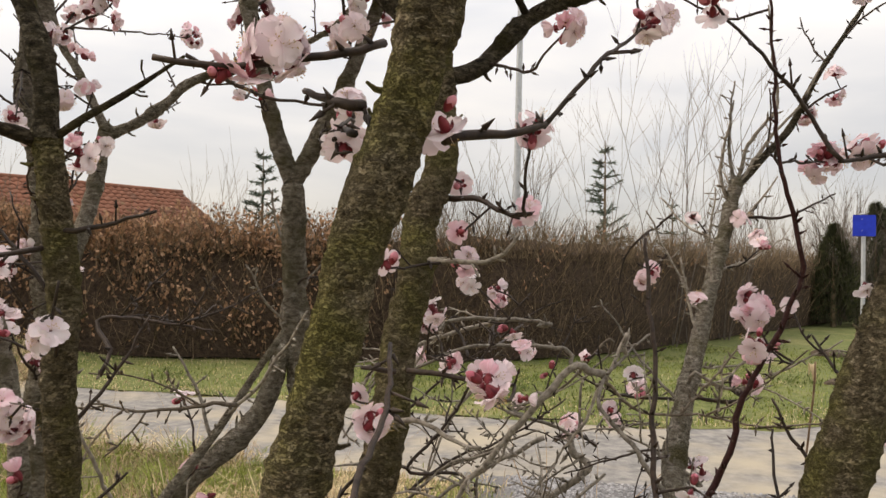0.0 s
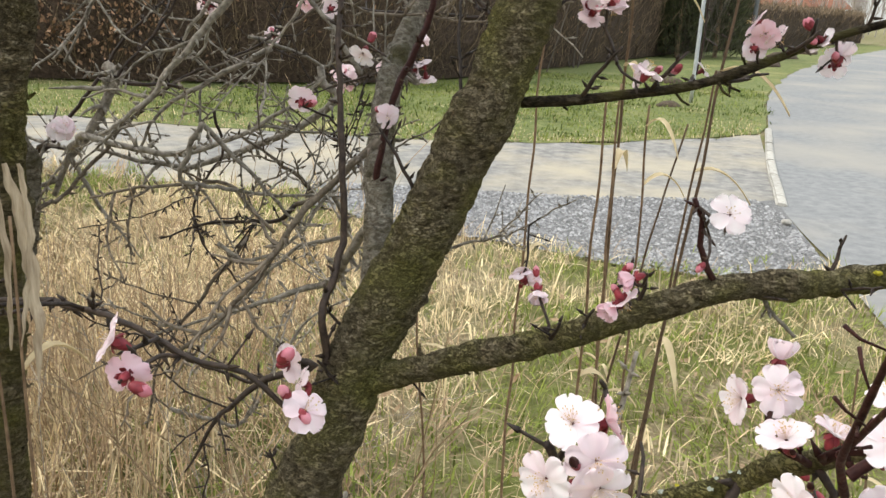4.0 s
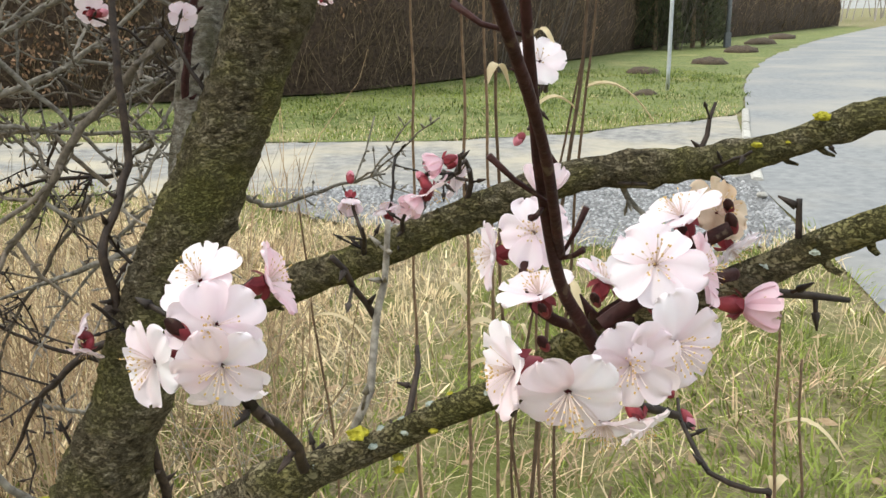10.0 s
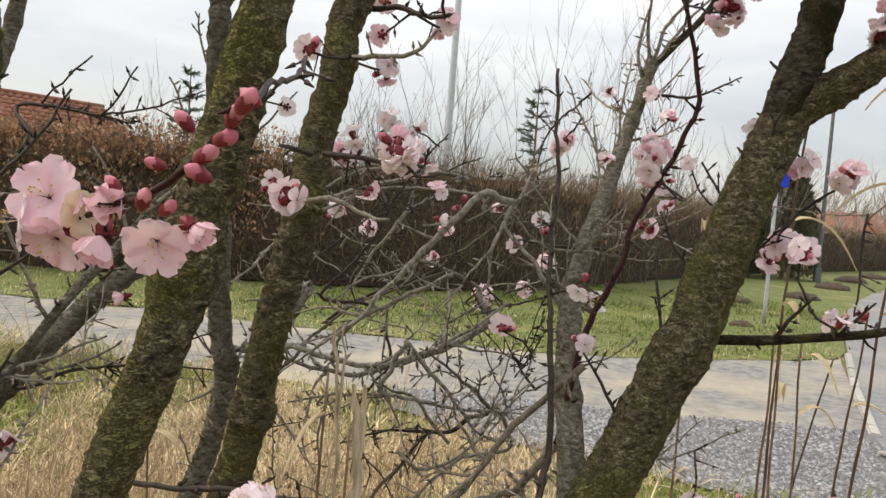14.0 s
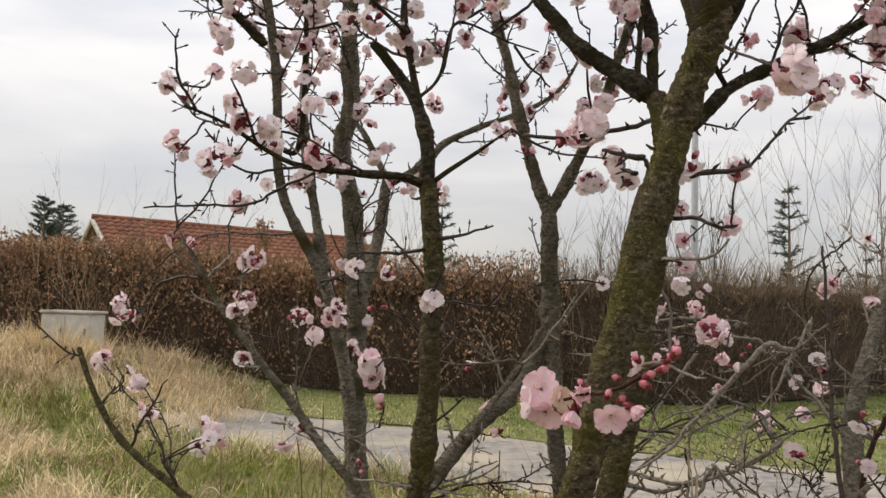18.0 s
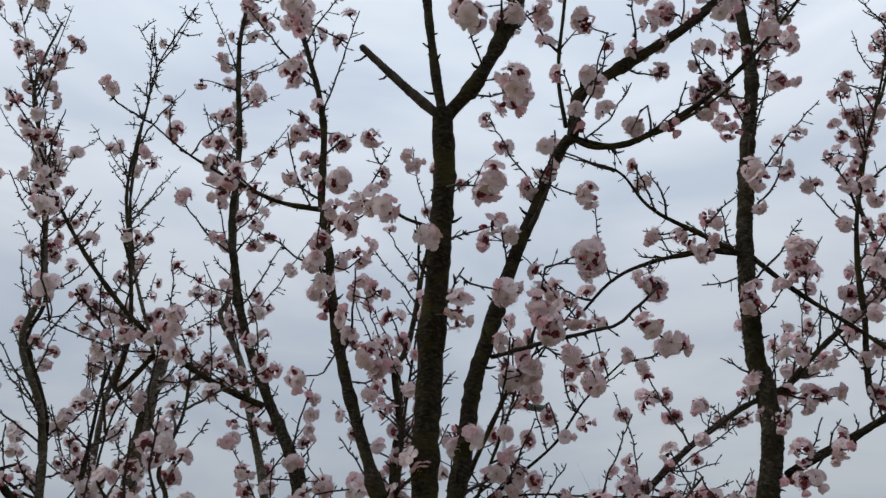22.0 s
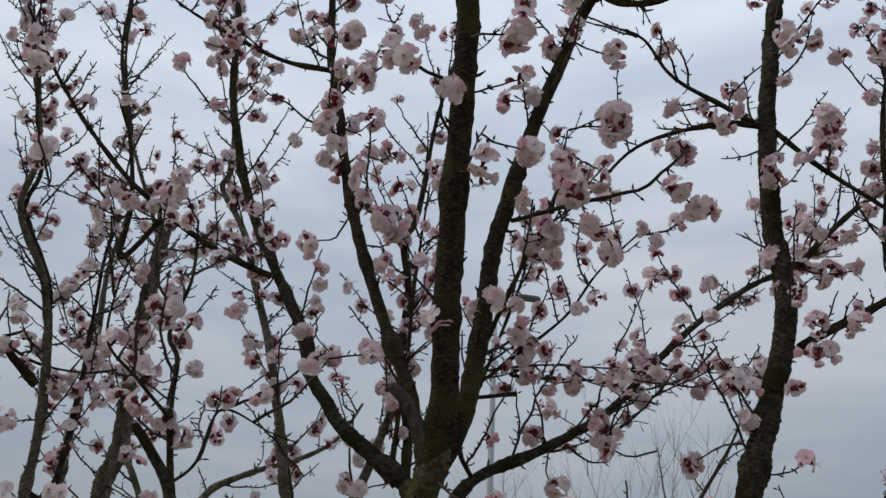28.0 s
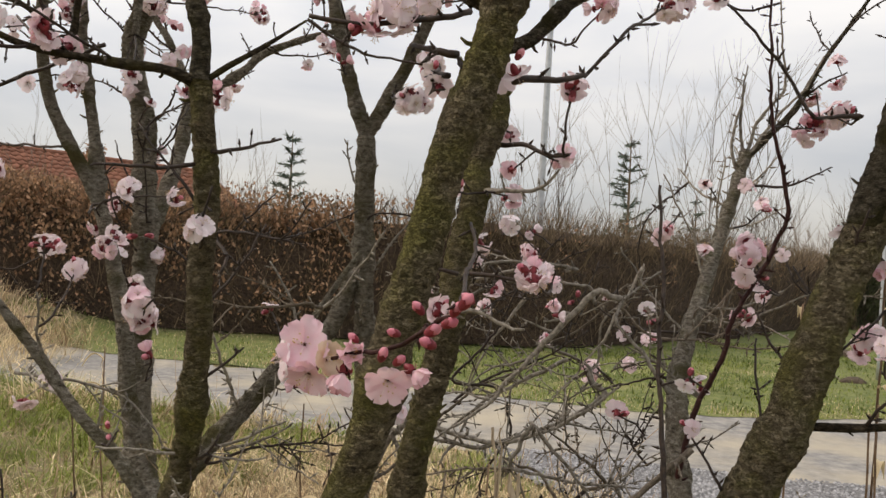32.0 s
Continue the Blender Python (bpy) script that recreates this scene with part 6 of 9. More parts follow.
g_out2 = limb(tree_g, "limb", [(-0.725, 1.400, 1.818), (-0.731, 1.420, 2.127), (-0.748, 1.450, 2.455), (-0.785, 1.450, 2.557), (-0.943, 1.450, 2.924), (-1.001, 1.450, 3.309)], 0.0080, 0.0030, GREY_BARK, 1.0, 47)
dress(tree_g, g_left, 0.35, 1.0, 13, 0.22, 0.16, 101, sit=4)
dress(tree_g, g_trunk, 0.5, 1.0, 13, 0.26, 0.16, 102, sit=4)
dress(tree_g, g_mid, 0.5, 1.0, 13, 0.26, 0.16, 103, sit=4)
dress(tree_g, g_far, 0.1, 1.0, 14, 0.2, 0.2, 104, sit=4)
dress(tree_g, g_arch, 0.1, 1.0, 14, 0.2, 0.2, 105, sit=4)
dress(tree_g, g_out, 0.1, 1.0, 14, 0.2, 0.2, 106, sit=4)
dress(tree_g, g_out2, 0.1, 1.0, 14, 0.2, 0.2, 107, sit=4)
tuft(tree_g, (-0.709, 1.350, 1.727), 2, buds=0, pink=0.3)
tuft(tree_g, (-0.662, 1.350, 1.682), 1, buds=0, pink=0.3)
tuft(tree_g, (-0.890, 1.300, 1.689), 1, buds=0, pink=0.3)
tuft(tree_g, (-0.544, 1.300, 1.679), 2, buds=1, pink=0.3)
tuft(tree_g, (-0.576, 1.300, 1.697), 1, buds=0, pink=0.3)

# thick leaning tree by the lane with a second grey stem
tree_f = plant(0.20, 0.86, "thick leaning mossy tree, low limbs with large open blossoms")
f_trunk = limb(tree_f, "trunk", [(0.200, 0.860, -0.050), (0.215, 0.855, 0.500), (0.173, 0.850, 0.666), (0.197, 0.850, 0.726), (0.235, 0.860, 0.824), (0.283, 0.870, 0.928), (0.332, 0.885, 1.033), (0.391, 0.880, 1.163), (0.424, 0.885, 1.235), (0.464, 0.905, 1.334), (0.494, 0.920, 1.418), (0.528, 0.935, 1.482)], 0.0430, 0.0285, MOSS_BARK, 1.0, 51)
f_up = limb(tree_f, "limb", [(0.525, 0.935, 1.479), (0.568, 0.940, 1.634), (0.598, 0.945, 1.765), (0.632, 0.945, 1.859), (0.678, 0.945, 1.999), (0.725, 0.945, 2.148), (0.737, 0.945, 2.306), (0.727, 0.945, 2.380), (0.747, 0.950, 2.654), (0.813, 0.955, 3.025), (0.853, 0.955, 3.223), (0.864, 0.960, 3.594), (0.867, 0.965, 3.987), (0.772, 0.970, 4.427)], 0.0240, 0.0090, DULL_BARK, 1.0, 52)
f_rt = limb(tree_f, "limb", [(0.529, 0.935, 1.476), (0.560, 0.925, 1.504), (0.589, 0.910, 1.527), (0.629, 0.890, 1.565), (0.644, 0.880, 1.614), (0.701, 0.860, 1.680), (0.781, 0.830, 1.773)], 0.0210, 0.0150, MOSS_BARK, 1.0, 53)
e_stem = limb(tree_f, "stem", [(0.288, 0.885, 0.938), (0.296, 0.910, 0.976), (0.300, 0.940, 1.014), (0.304, 0.990, 1.069), (0.311, 1.050, 1.121), (0.325, 1.110, 1.186), (0.349, 1.200, 1.235), (0.415, 1.340, 1.342), (0.475, 1.460, 1.440), (0.541, 1.570, 1.567), (0.590, 1.642, 1.679)], 0.0175, 0.0115, GREY_BARK, 1.0, 54, "grey second stem behind the trunk")
e_r = limb(tree_f, "limb", [(0.587, 1.642, 1.667), (0.641, 1.650, 1.726), (0.703, 1.650, 1.797), (0.763, 1.660, 1.910), (0.865, 1.680, 2.058), (0.921, 1.700, 2.162)], 0.0085, 0.0025, DULL_BARK, 1.0, 55)
twig(tree_f, [(0.584, 1.640, 1.670), (0.574, 1.640, 1.763), (0.584, 1.640, 1.884)], 0.0035, 0.0012, TWIG_GREY, 45, 110, 0.00, (1, 3))
twig(tree_f, [(0.587, 1.640, 1.661), (0.619, 1.640, 1.764), (0.670, 1.640, 1.834), (0.663, 1.640, 1.914), (0.648, 1.640, 2.040)], 0.0035, 0.0012, TWIG_GREY, 45, 111, 0.00, (1, 3))
twig(tree_f, [(0.576, 1.640, 1.638), (0.558, 1.640, 1.706), (0.584, 1.640, 1.844)], 0.0035, 0.0012, TWIG_GREY, 45, 112, 0.00, (1, 3))
twig(tree_f, [(0.589, 1.640, 1.667), (0.654, 1.640, 1.765), (0.721, 1.640, 1.847), (0.754, 1.640, 1.916)], 0.0035, 0.0012, TWIG_GREY, 45, 113, 0.00, (1, 3))
twig(tree_f, [(0.580, 1.620, 1.614), (0.662, 1.600, 1.609), (0.762, 1.580, 1.654)], 0.0030, 0.0012, TWIG_BARK, 45, 115, 0.00, (1, 3))
twig(tree_f, [(0.271, 0.960, 0.292), (0.251, 0.880, 0.754), (0.236, 0.860, 0.949), (0.239, 0.870, 0.998), (0.259, 0.900, 1.059), (0.257, 0.904, 1.117), (0.254, 0.930, 1.196), (0.253, 0.960, 1.277), (0.265, 1.000, 1.382), (0.264, 1.020, 1.439), (0.262, 1.050, 1.537)], 0.0055, 0.0018, TWIG_BARK, 45, 116, 0.00, (1, 3))
twig(tree_f, [(0.291, 1.000, 1.040), (0.319, 1.000, 1.190), (0.356, 1.000, 1.279), (0.369, 1.000, 1.334), (0.409, 1.000, 1.417), (0.442, 1.000, 1.507), (0.420, 1.000, 1.604), (0.409, 1.000, 1.673), (0.400, 1.000, 1.833)], 0.0040, 0.0014, SHOOT_RED, 45, 117, 0.00, (1, 3))
f_low = limb(tree_f, "limb", [(0.245, 0.860, 0.875), (0.314, 0.840, 0.913), (0.397, 0.800, 0.952), (0.463, 0.765, 0.983), (0.539, 0.745, 1.016), (0.634, 0.735, 1.046), (0.711, 0.725, 1.052), (0.781, 0.720, 1.059), (0.851, 0.705, 1.082), (0.902, 0.690, 1.098)], 0.0145, 0.0115, MOSS_BARK, 1.0, 56, "long low mossy limb")
f_low2 = limb(tree_f, "limb", [(0.172, 0.600, 0.849), (0.238, 0.565, 0.876), (0.302, 0.540, 0.896), (0.351, 0.528, 0.914), (0.398, 0.515, 0.935), (0.448, 0.517, 0.948), (0.474, 0.505, 0.967), (0.516, 0.490, 0.988), (0.528, 0.475, 1.008), (0.540, 0.445, 1.031), (0.564, 0.435, 1.044), (0.591, 0.420, 1.060), (0.617, 0.400, 1.081), (0.639, 0.390, 1.092)], 0.0096, 0.0066, MOSS_BARK, 1.0, 57, "thin lichened low branch")
f_shoot = limb(tree_f, "shoot", [(0.514, 0.385, 1.047), (0.501, 0.375, 1.067), (0.491, 0.365, 1.083), (0.479, 0.345, 1.113), (0.466, 0.320, 1.158), (0.452, 0.291, 1.216)], 0.0026, 0.0012, SHOOT_RED, 1.0, 58, "smooth dark red shoot")
f_shoot3 = limb(tree_f, "shoot", [(0.487, 0.356, 1.097), (0.468, 0.315, 1.140), (0.447, 0.280, 1.175), (0.422, 0.240, 1.214)], 0.0019, 0.0012, SHOOT_RED, 1.0, 60, "smooth dark red shoot")
for tip, way in (((0.452, 0.291, 1.216), (-0.2, -0.45, 0.9)), ((0.422, 0.240, 1.214), (-0.5, -0.75, 0.75))):
    tip, way = Vector(tip), Vector(way).normalized()
    set_blossom(tree_f, tip + way * 0.0022, way, RED_BUDS[0], 1.15, "bud")
    for k in range(4):
        side = Vector((math.cos(2.1 * k), math.sin(2.1 * k), 0.4)).normalized()
        set_blossom(tree_f, tip - way * (0.002 + 0.006 * k) + side * 0.0026, (way + side).normalized(), RED_BUDS[k % 2], 0.6 + 0.1 * (k % 3), "bud")
f_shoot2 = limb(tree_f, "shoot", [(0.514, 0.385, 1.059), (0.526, 0.385, 1.067), (0.546, 0.390, 1.070), (0.576, 0.400, 1.070)], 0.0030, 0.0028, SHOOT_RED, 1.0, 59, "smooth dark red shoot")
f_side = limb(tree_f, "limb", [(0.445, 0.885, 1.207), (0.489, 0.860, 1.213), (0.544, 0.850, 1.221), (0.612, 0.830, 1.235), (0.671, 0.810, 1.259), (0.732, 0.790, 1.288), (0.787, 0.770, 1.308), (0.834, 0.750, 1.323)], 0.0062, 0.0030, LIMB_BARK, 1.0, 59)
twig(tree_f, [(0.401, 0.515, 0.933), (0.397, 0.500, 0.957), (0.389, 0.480, 0.986), (0.380, 0.465, 1.004)], 0.0032, 0.0022, TWIG_BARK, 45, 120, 0.00, (1, 3))
twig(tree_f, [(0.427, 0.517, 0.954), (0.437, 0.530, 0.971), (0.443, 0.540, 1.000), (0.449, 0.550, 1.029), (0.452, 0.550, 1.064)], 0.0022, 0.0014, TWIG_GREY, 35, 121, 0.00, (1, 3))
twig(tree_f, [(0.446, 0.550, 1.006), (0.434, 0.540, 1.033), (0.420, 0.530, 1.053)], 0.0018, 0.0014, TWIG_BARK, 45, 122, 0.00, (1, 3))
twig(tree_f, [(0.516, 0.490, 0.989), (0.507, 0.485, 0.982), (0.504, 0.485, 0.975)], 0.0042, 0.0026, TWIG_BARK, 5, 123, 0.00, (1, 3))
twig(tree_f, [(0.272, 0.550, 0.890), (0.256, 0.530, 0.930), (0.241, 0.520, 0.957), (0.238, 0.510, 0.984)], 0.0022, 0.0013, TWIG_GREY, 45, 124, 0.00, (1, 3))
twig(tree_f, [(0.613, 0.735, 1.055), (0.598, 0.740, 1.088), (0.591, 0.740, 1.118), (0.582, 0.740, 1.135)], 0.0030, 0.0020, SHOOT_RED, 30, 125, 0.00, (1, 3))
twig(tree_f, [(0.539, 0.745, 1.019), (0.543, 0.740, 1.043), (0.540, 0.735, 1.065), (0.527, 0.730, 1.050)], 0.0022, 0.0014, TWIG_BARK, 45, 126, 0.00, (1, 3))
twig(tree_f, [(0.668, 0.735, 1.035), (0.684, 0.730, 1.017), (0.702, 0.720, 0.999)], 0.0022, 0.0014, TWIG_GREY, 45, 127, 0.00, (1, 3))
twig(tree_f, [(0.607, 0.400, 1.082), (0.607, 0.400, 1.091), (0.607, 0.400, 1.098)], 0.0013, 0.0009, TWIG_BARK, 60, 128, 0.00, (1, 3))
tuft(tree_f, (0.498, 0.700, 1.058), 1, buds=0, pink=0.3)
tuft(tree_f, (0.506, 0.700, 1.049), 1, buds=1, pink=0.3)
tuft(tree_f, (0.525, 0.700, 1.073), 1, buds=0, pink=0.3)
tuft(tree_f, (0.575, 0.660, 1.136), 1, buds=0, pink=0.3)
tuft(tree_f, (0.574, 0.680, 1.095), 0, buds=1, pink=0.3)
tuft(tree_f, (0.737, 0.660, 1.071), 0, buds=0, pink=0.3)
tuft(tree_f, (0.750, 1.100, 1.227), 1, buds=0, pink=0.3)
tuft(tree_f, (0.662, 0.800, 1.275), 1, buds=0, pink=0.3)
tuft(tree_f, (0.715, 0.790, 1.292), 1, buds=3, pink=0.3)
tuft(tree_f, (0.744, 0.790, 1.261), 2, buds=1, pink=0.3)
tuft(tree_f, (0.601, 0.830, 1.259), 0, buds=1, pink=0.3)
tuft(tree_f, (0.781, 0.750, 1.297), 1, buds=1, pink=0.3)
tuft(tree_f, (0.388, 1.200, 1.212), 2, buds=0, pink=0.3)
tuft(tree_f, (0.365, 1.200, 1.211), 1, buds=0, pink=0.3)
tuft(tree_f, (0.165, 1.200, 1.347), 0, buds=2, pink=0.3)
tuft(tree_f, (0.292, 1.200, 1.307), 0, buds=2, pink=0.3)
tuft(tree_f, (0.585, 1.500, 1.544), 2, buds=1, pink=0.3)
tuft(tree_f, (0.490, 1.600, 1.611), 1, buds=0, pink=0.3)
tuft(tree_f, (0.438, 1.100, 1.402), 2, buds=1, pink=0.3)
tuft(tree_f, (0.558, 1.300, 1.449), 1, buds=0, pink=0.3)
tuft(tree_f, (0.257, 1.200, 1.290), 1, buds=0, pink=0.3)
tuft(tree_f, (0.309, 1.300, 1.327), 1, buds=0, pink=0.3)
tuft(tree_f, (0.133, 1.300, 1.363), 2, buds=0, pink=0.3)
tuft(tree_f, (0.111, 1.100, 1.323), 1, buds=0, pink=0.3)
tuft(tree_f, (0.016, 1.200, 1.358), 2, buds=0, pink=0.3)
tuft(tree_f, (0.087, 1.300, 1.460), 2, buds=1, pink=0.3)
tuft(tree_f, (0.106, 1.200, 1.410), 1, buds=2, pink=0.3)
tuft(tree_f, (0.255, 1.400, 1.346), 1, buds=0, pink=0.3)
tuft(tree_f, (0.281, 0.900, 1.260), 1, buds=1, pink=0.3)
tuft(tree_f, (0.518, 1.000, 1.488), 1, buds=0, pink=0.3)
tuft(tree_f, (0.189, 0.750, 1.724), 3, buds=1, pink=0.3)
tuft(tree_f, (0.246, 0.750, 1.741), 2, buds=2, pink=0.3)
twig(tree_f, [(0.458, 0.830, 1.619), (0.430, 0.820, 1.615), (0.386, 0.800, 1.607)], 0.0028, 0.0016, TWIG_BARK, 45, 130, 0.00, (1, 3))
twig(tree_f, [(0.281, 1.000, 1.223), (0.236, 1.050, 1.294), (0.216, 1.100, 1.336), (0.309, 1.200, 1.406)], 0.0030, 0.0013, TWIG_GREY, 45, 131, 0.00, (1, 3))
dress(tree_f, f_up, 0.12, 1.0, 9, 0.24, 0.28, 132, sit=7)
dress(tree_f, f_rt, 0.2, 1.0, 10, 0.2, 0.2, 133, sit=3)
dress(tree_f, f_side, 0.1, 1.0, 16, 0.06, 0.06, 134)
dress(tree_f, e_stem, 0.45, 1.0, 13, 0.3, 0.03, 135, mat=TWIG_GREY)
dress(tree_f, e_r, 0.1, 1.0, 10, 0.12, 0.05, 136)
dress(tree_f, f_trunk, 0.5, 1.0, 9, 0.12, 0.06, 137)
dress(tree_f, f_low2, 0.05, 0.95, 6, 0.06, 0.0, 138)
dress(tree_f, f_low, 0.1, 0.95, 7, 0.06, 0.05, 139)
lichen_tuft(tree_f, (0.429, 0.510, 0.958), LICHEN, 0.0052, 700)
lichen_tuft(tree_f, (0.450, 0.512, 0.940), LICHEN, 0.0030, 770)
lichen_tuft(tree_f, (0.450, 0.512, 0.932), LICHEN, 0.0028, 772)
lichen_tuft(tree_f, (0.358, 0.525, 0.923), LICHEN, 0.0040, 470)
lichen_tuft(tree_f, (0.324, 0.528, 0.905), LICHEN, 0.0035, 365)
lichen_tuft(tree_f, (0.278, 0.545, 0.894), LICHEN_GREY, 0.0080, 225)
lichen_tuft(tree_f, (0.290, 0.540, 0.899), LICHEN_GREY, 0.0060, 260)
lichen_tuft(tree_f, (0.404, 0.510, 0.942), LICHEN_GREY, 0.0040, 620)
lichen_tuft(tree_f, (0.317, 0.535, 0.905), LICHEN_GREY, 0.0050, 345)
lichen_tuft(tree_f, (0.823, 0.700, 1.090), LICHEN, 0.0060, 1520)
lichen_tuft(tree_f, (0.774, 0.710, 1.068), LICHEN, 0.0040, 1400)
lichen_tuft(tree_f, (0.259, 0.535, 0.925), LICHEN, 0.0030, 140)
rng_c = random.Random(91)
for line, count, r_limb in ((f_low2, 34, 0.0085), (f_low, 16, 0.0128)):
    for _ in range(count):
        q = line[rng_c.randint(2, len(line) - 3)]
        a = rng_c.uniform(-0.6, 2.6)
        lichen_tuft(tree_f, q + Vector((0, -math.cos(a), math.sin(a))) * r_limb, rng_c.choice((LICHEN, LICHEN_GREY, LICHEN_GREY)), rng_c.uniform(0.0009, 0.0026), rng_c.randint(0, 900))

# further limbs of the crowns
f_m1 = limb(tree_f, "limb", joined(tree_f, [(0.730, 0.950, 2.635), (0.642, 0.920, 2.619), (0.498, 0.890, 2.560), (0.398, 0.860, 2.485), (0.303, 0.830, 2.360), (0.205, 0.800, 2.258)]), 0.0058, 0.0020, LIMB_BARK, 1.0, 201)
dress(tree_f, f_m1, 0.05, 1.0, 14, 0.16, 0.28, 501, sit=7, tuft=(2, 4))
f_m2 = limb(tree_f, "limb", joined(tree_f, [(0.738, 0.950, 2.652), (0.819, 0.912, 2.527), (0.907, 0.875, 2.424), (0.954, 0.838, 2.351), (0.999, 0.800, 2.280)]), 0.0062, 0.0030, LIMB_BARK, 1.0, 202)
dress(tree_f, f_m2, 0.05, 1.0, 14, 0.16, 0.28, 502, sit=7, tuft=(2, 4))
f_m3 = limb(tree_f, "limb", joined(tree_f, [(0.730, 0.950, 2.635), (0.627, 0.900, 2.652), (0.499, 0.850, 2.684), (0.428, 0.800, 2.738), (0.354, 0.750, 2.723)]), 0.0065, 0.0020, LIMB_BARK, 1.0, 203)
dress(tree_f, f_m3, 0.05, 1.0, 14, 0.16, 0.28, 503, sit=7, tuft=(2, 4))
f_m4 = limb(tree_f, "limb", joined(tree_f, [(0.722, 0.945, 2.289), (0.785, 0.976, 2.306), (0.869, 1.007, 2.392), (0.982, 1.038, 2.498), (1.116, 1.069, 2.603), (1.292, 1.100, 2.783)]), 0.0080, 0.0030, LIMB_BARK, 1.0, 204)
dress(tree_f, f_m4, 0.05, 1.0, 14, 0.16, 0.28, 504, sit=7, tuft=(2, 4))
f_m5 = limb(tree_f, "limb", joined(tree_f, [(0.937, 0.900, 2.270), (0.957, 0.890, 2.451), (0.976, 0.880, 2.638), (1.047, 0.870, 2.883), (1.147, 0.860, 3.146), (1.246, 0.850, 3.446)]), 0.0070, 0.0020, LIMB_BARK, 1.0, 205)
dress(tree_f, f_m5, 0.05, 1.0, 14, 0.16, 0.28, 505, sit=7, tuft=(2, 4))
f_m6 = limb(tree_f, "limb", joined(tree_f, [(0.750, 0.945, 2.108), (0.797, 0.921, 2.136), (0.861, 0.897, 2.168), (0.937, 0.874, 2.211), (1.030, 0.850, 2.255)]), 0.0100, 0.0050, LIMB_BARK, 1.0, 206)
dress(tree_f, f_m6, 0.05, 1.0, 14, 0.16, 0.28, 506, sit=7, tuft=(2, 4))
f_m7 = limb(tree_f, "limb", joined(tree_f, [(1.121, 1.000, 2.593), (1.084, 1.000, 2.849), (1.168, 1.000, 3.085), (1.286, 1.000, 3.363), (1.386, 1.000, 3.772), (1.462, 1.000, 4.099)]), 0.0060, 0.0016, LIMB_BARK, 1.0, 207)
dress(tree_f, f_m7, 0.05, 1.0, 14, 0.16, 0.28, 507, sit=7, tuft=(2, 4))
f_m8 = limb(tree_f, "limb", joined(tree_f, [(1.276, 0.950, 2.612), (1.191, 0.940, 2.723), (1.189, 0.930, 2.783), (1.349, 0.920, 3.008), (1.515, 0.910, 3.361), (1.738, 0.900, 4.022)]), 0.0060, 0.0016, LIMB_BARK, 1.0, 208)
dress(tree_f, f_m8, 0.05, 1.0, 14, 0.16, 0.28, 508, sit=7, tuft=(2, 4))
f_m9 = limb(tree_f, "limb", joined(tree_f, [(0.853, 0.955, 3.223), (0.945, 0.937, 3.453), (1.028, 0.918, 3.685), (1.047, 0.900, 3.873)]), 0.0035, 0.0014, LIMB_BARK, 1.0, 209)
dress(tree_f, f_m9, 0.05, 1.0, 14, 0.16, 0.28, 509, sit=7, tuft=(2, 4))
f_m10 = limb(tree_f, "limb", joined(tree_f, [(0.864, 0.960, 3.594), (0.935, 0.940, 3.781), (0.843, 0.920, 4.024), (0.876, 0.900, 4.324)]), 0.0030, 0.0012, LIMB_BARK, 1.0, 210)
dress(tree_f, f_m10, 0.1, 1, 14, 0.1, 0.12, 510, sit=2, tuft=(2, 4))
c_m1 = limb(tree_c, "limb", joined(tree_c, [(-0.219, 0.700, 2.524), (-0.315, 0.705, 2.543), (-0.420, 0.710, 2.597), (-0.531, 0.715, 2.666), (-0.633, 0.720, 2.752)]), 0.0048, 0.0018, LIMB_BARK, 1.0, 211)
dress(tree_c, c_m1, 0.05, 1.0, 14, 0.16, 0.28, 511, sit=7, tuft=(2, 4))
c_m2 = limb(tree_c, "limb", joined(tree_c, [(0.015, 0.385, 2.281), (-0.025, 0.377, 2.291), (-0.052, 0.368, 2.300), (-0.095, 0.360, 2.299)]), 0.0035, 0.0016, LIMB_BARK, 1.0, 212)
c_m3 = limb(tree_c, "limb", joined(tree_c, [(0.263, 0.520, 2.595), (0.312, 0.505, 2.563), (0.405, 0.490, 2.586), (0.491, 0.475, 2.635), (0.569, 0.460, 2.698)]), 0.0050, 0.0020, LIMB_BARK, 1.0, 213)
dress(tree_c, c_m3, 0.05, 1.0, 14, 0.16, 0.28, 513, sit=7, tuft=(2, 4))
c_m4 = limb(tree_c, "limb", joined(tree_c, [(-0.414, 0.720, 3.239), (-0.490, 0.725, 3.303), (-0.624, 0.730, 3.347), (-0.698, 0.735, 3.441), (-0.837, 0.740, 3.779)]), 0.0032, 0.0011, LIMB_BARK, 1.0, 214)
dress(tree_c, c_m4, 0.1, 1, 12, 0.1, 0.12, 514, sit=3, tuft=(2, 4))
c_m5 = limb(tree_c, "limb", joined(tree_c, [(-0.492, 0.720, 3.419), (-0.546, 0.730, 3.698), (-0.619, 0.740, 4.042)]), 0.0022, 0.0010, LIMB_BARK, 1.0, 215)
dress(tree_c, c_m5, 0.1, 1, 12, 0.06, 0.03, 515, sit=2, tuft=(2, 4))
c_m6 = limb(tree_c, "limb", joined(tree_c, [(-0.402, 0.720, 3.447), (-0.404, 0.730, 3.725), (-0.379, 0.740, 4.005)]), 0.0022, 0.0010, LIMB_BARK, 1.0, 216)
dress(tree_c, c_m6, 0.1, 1, 12, 0.06, 0.03, 516, sit=2, tuft=(2, 4))
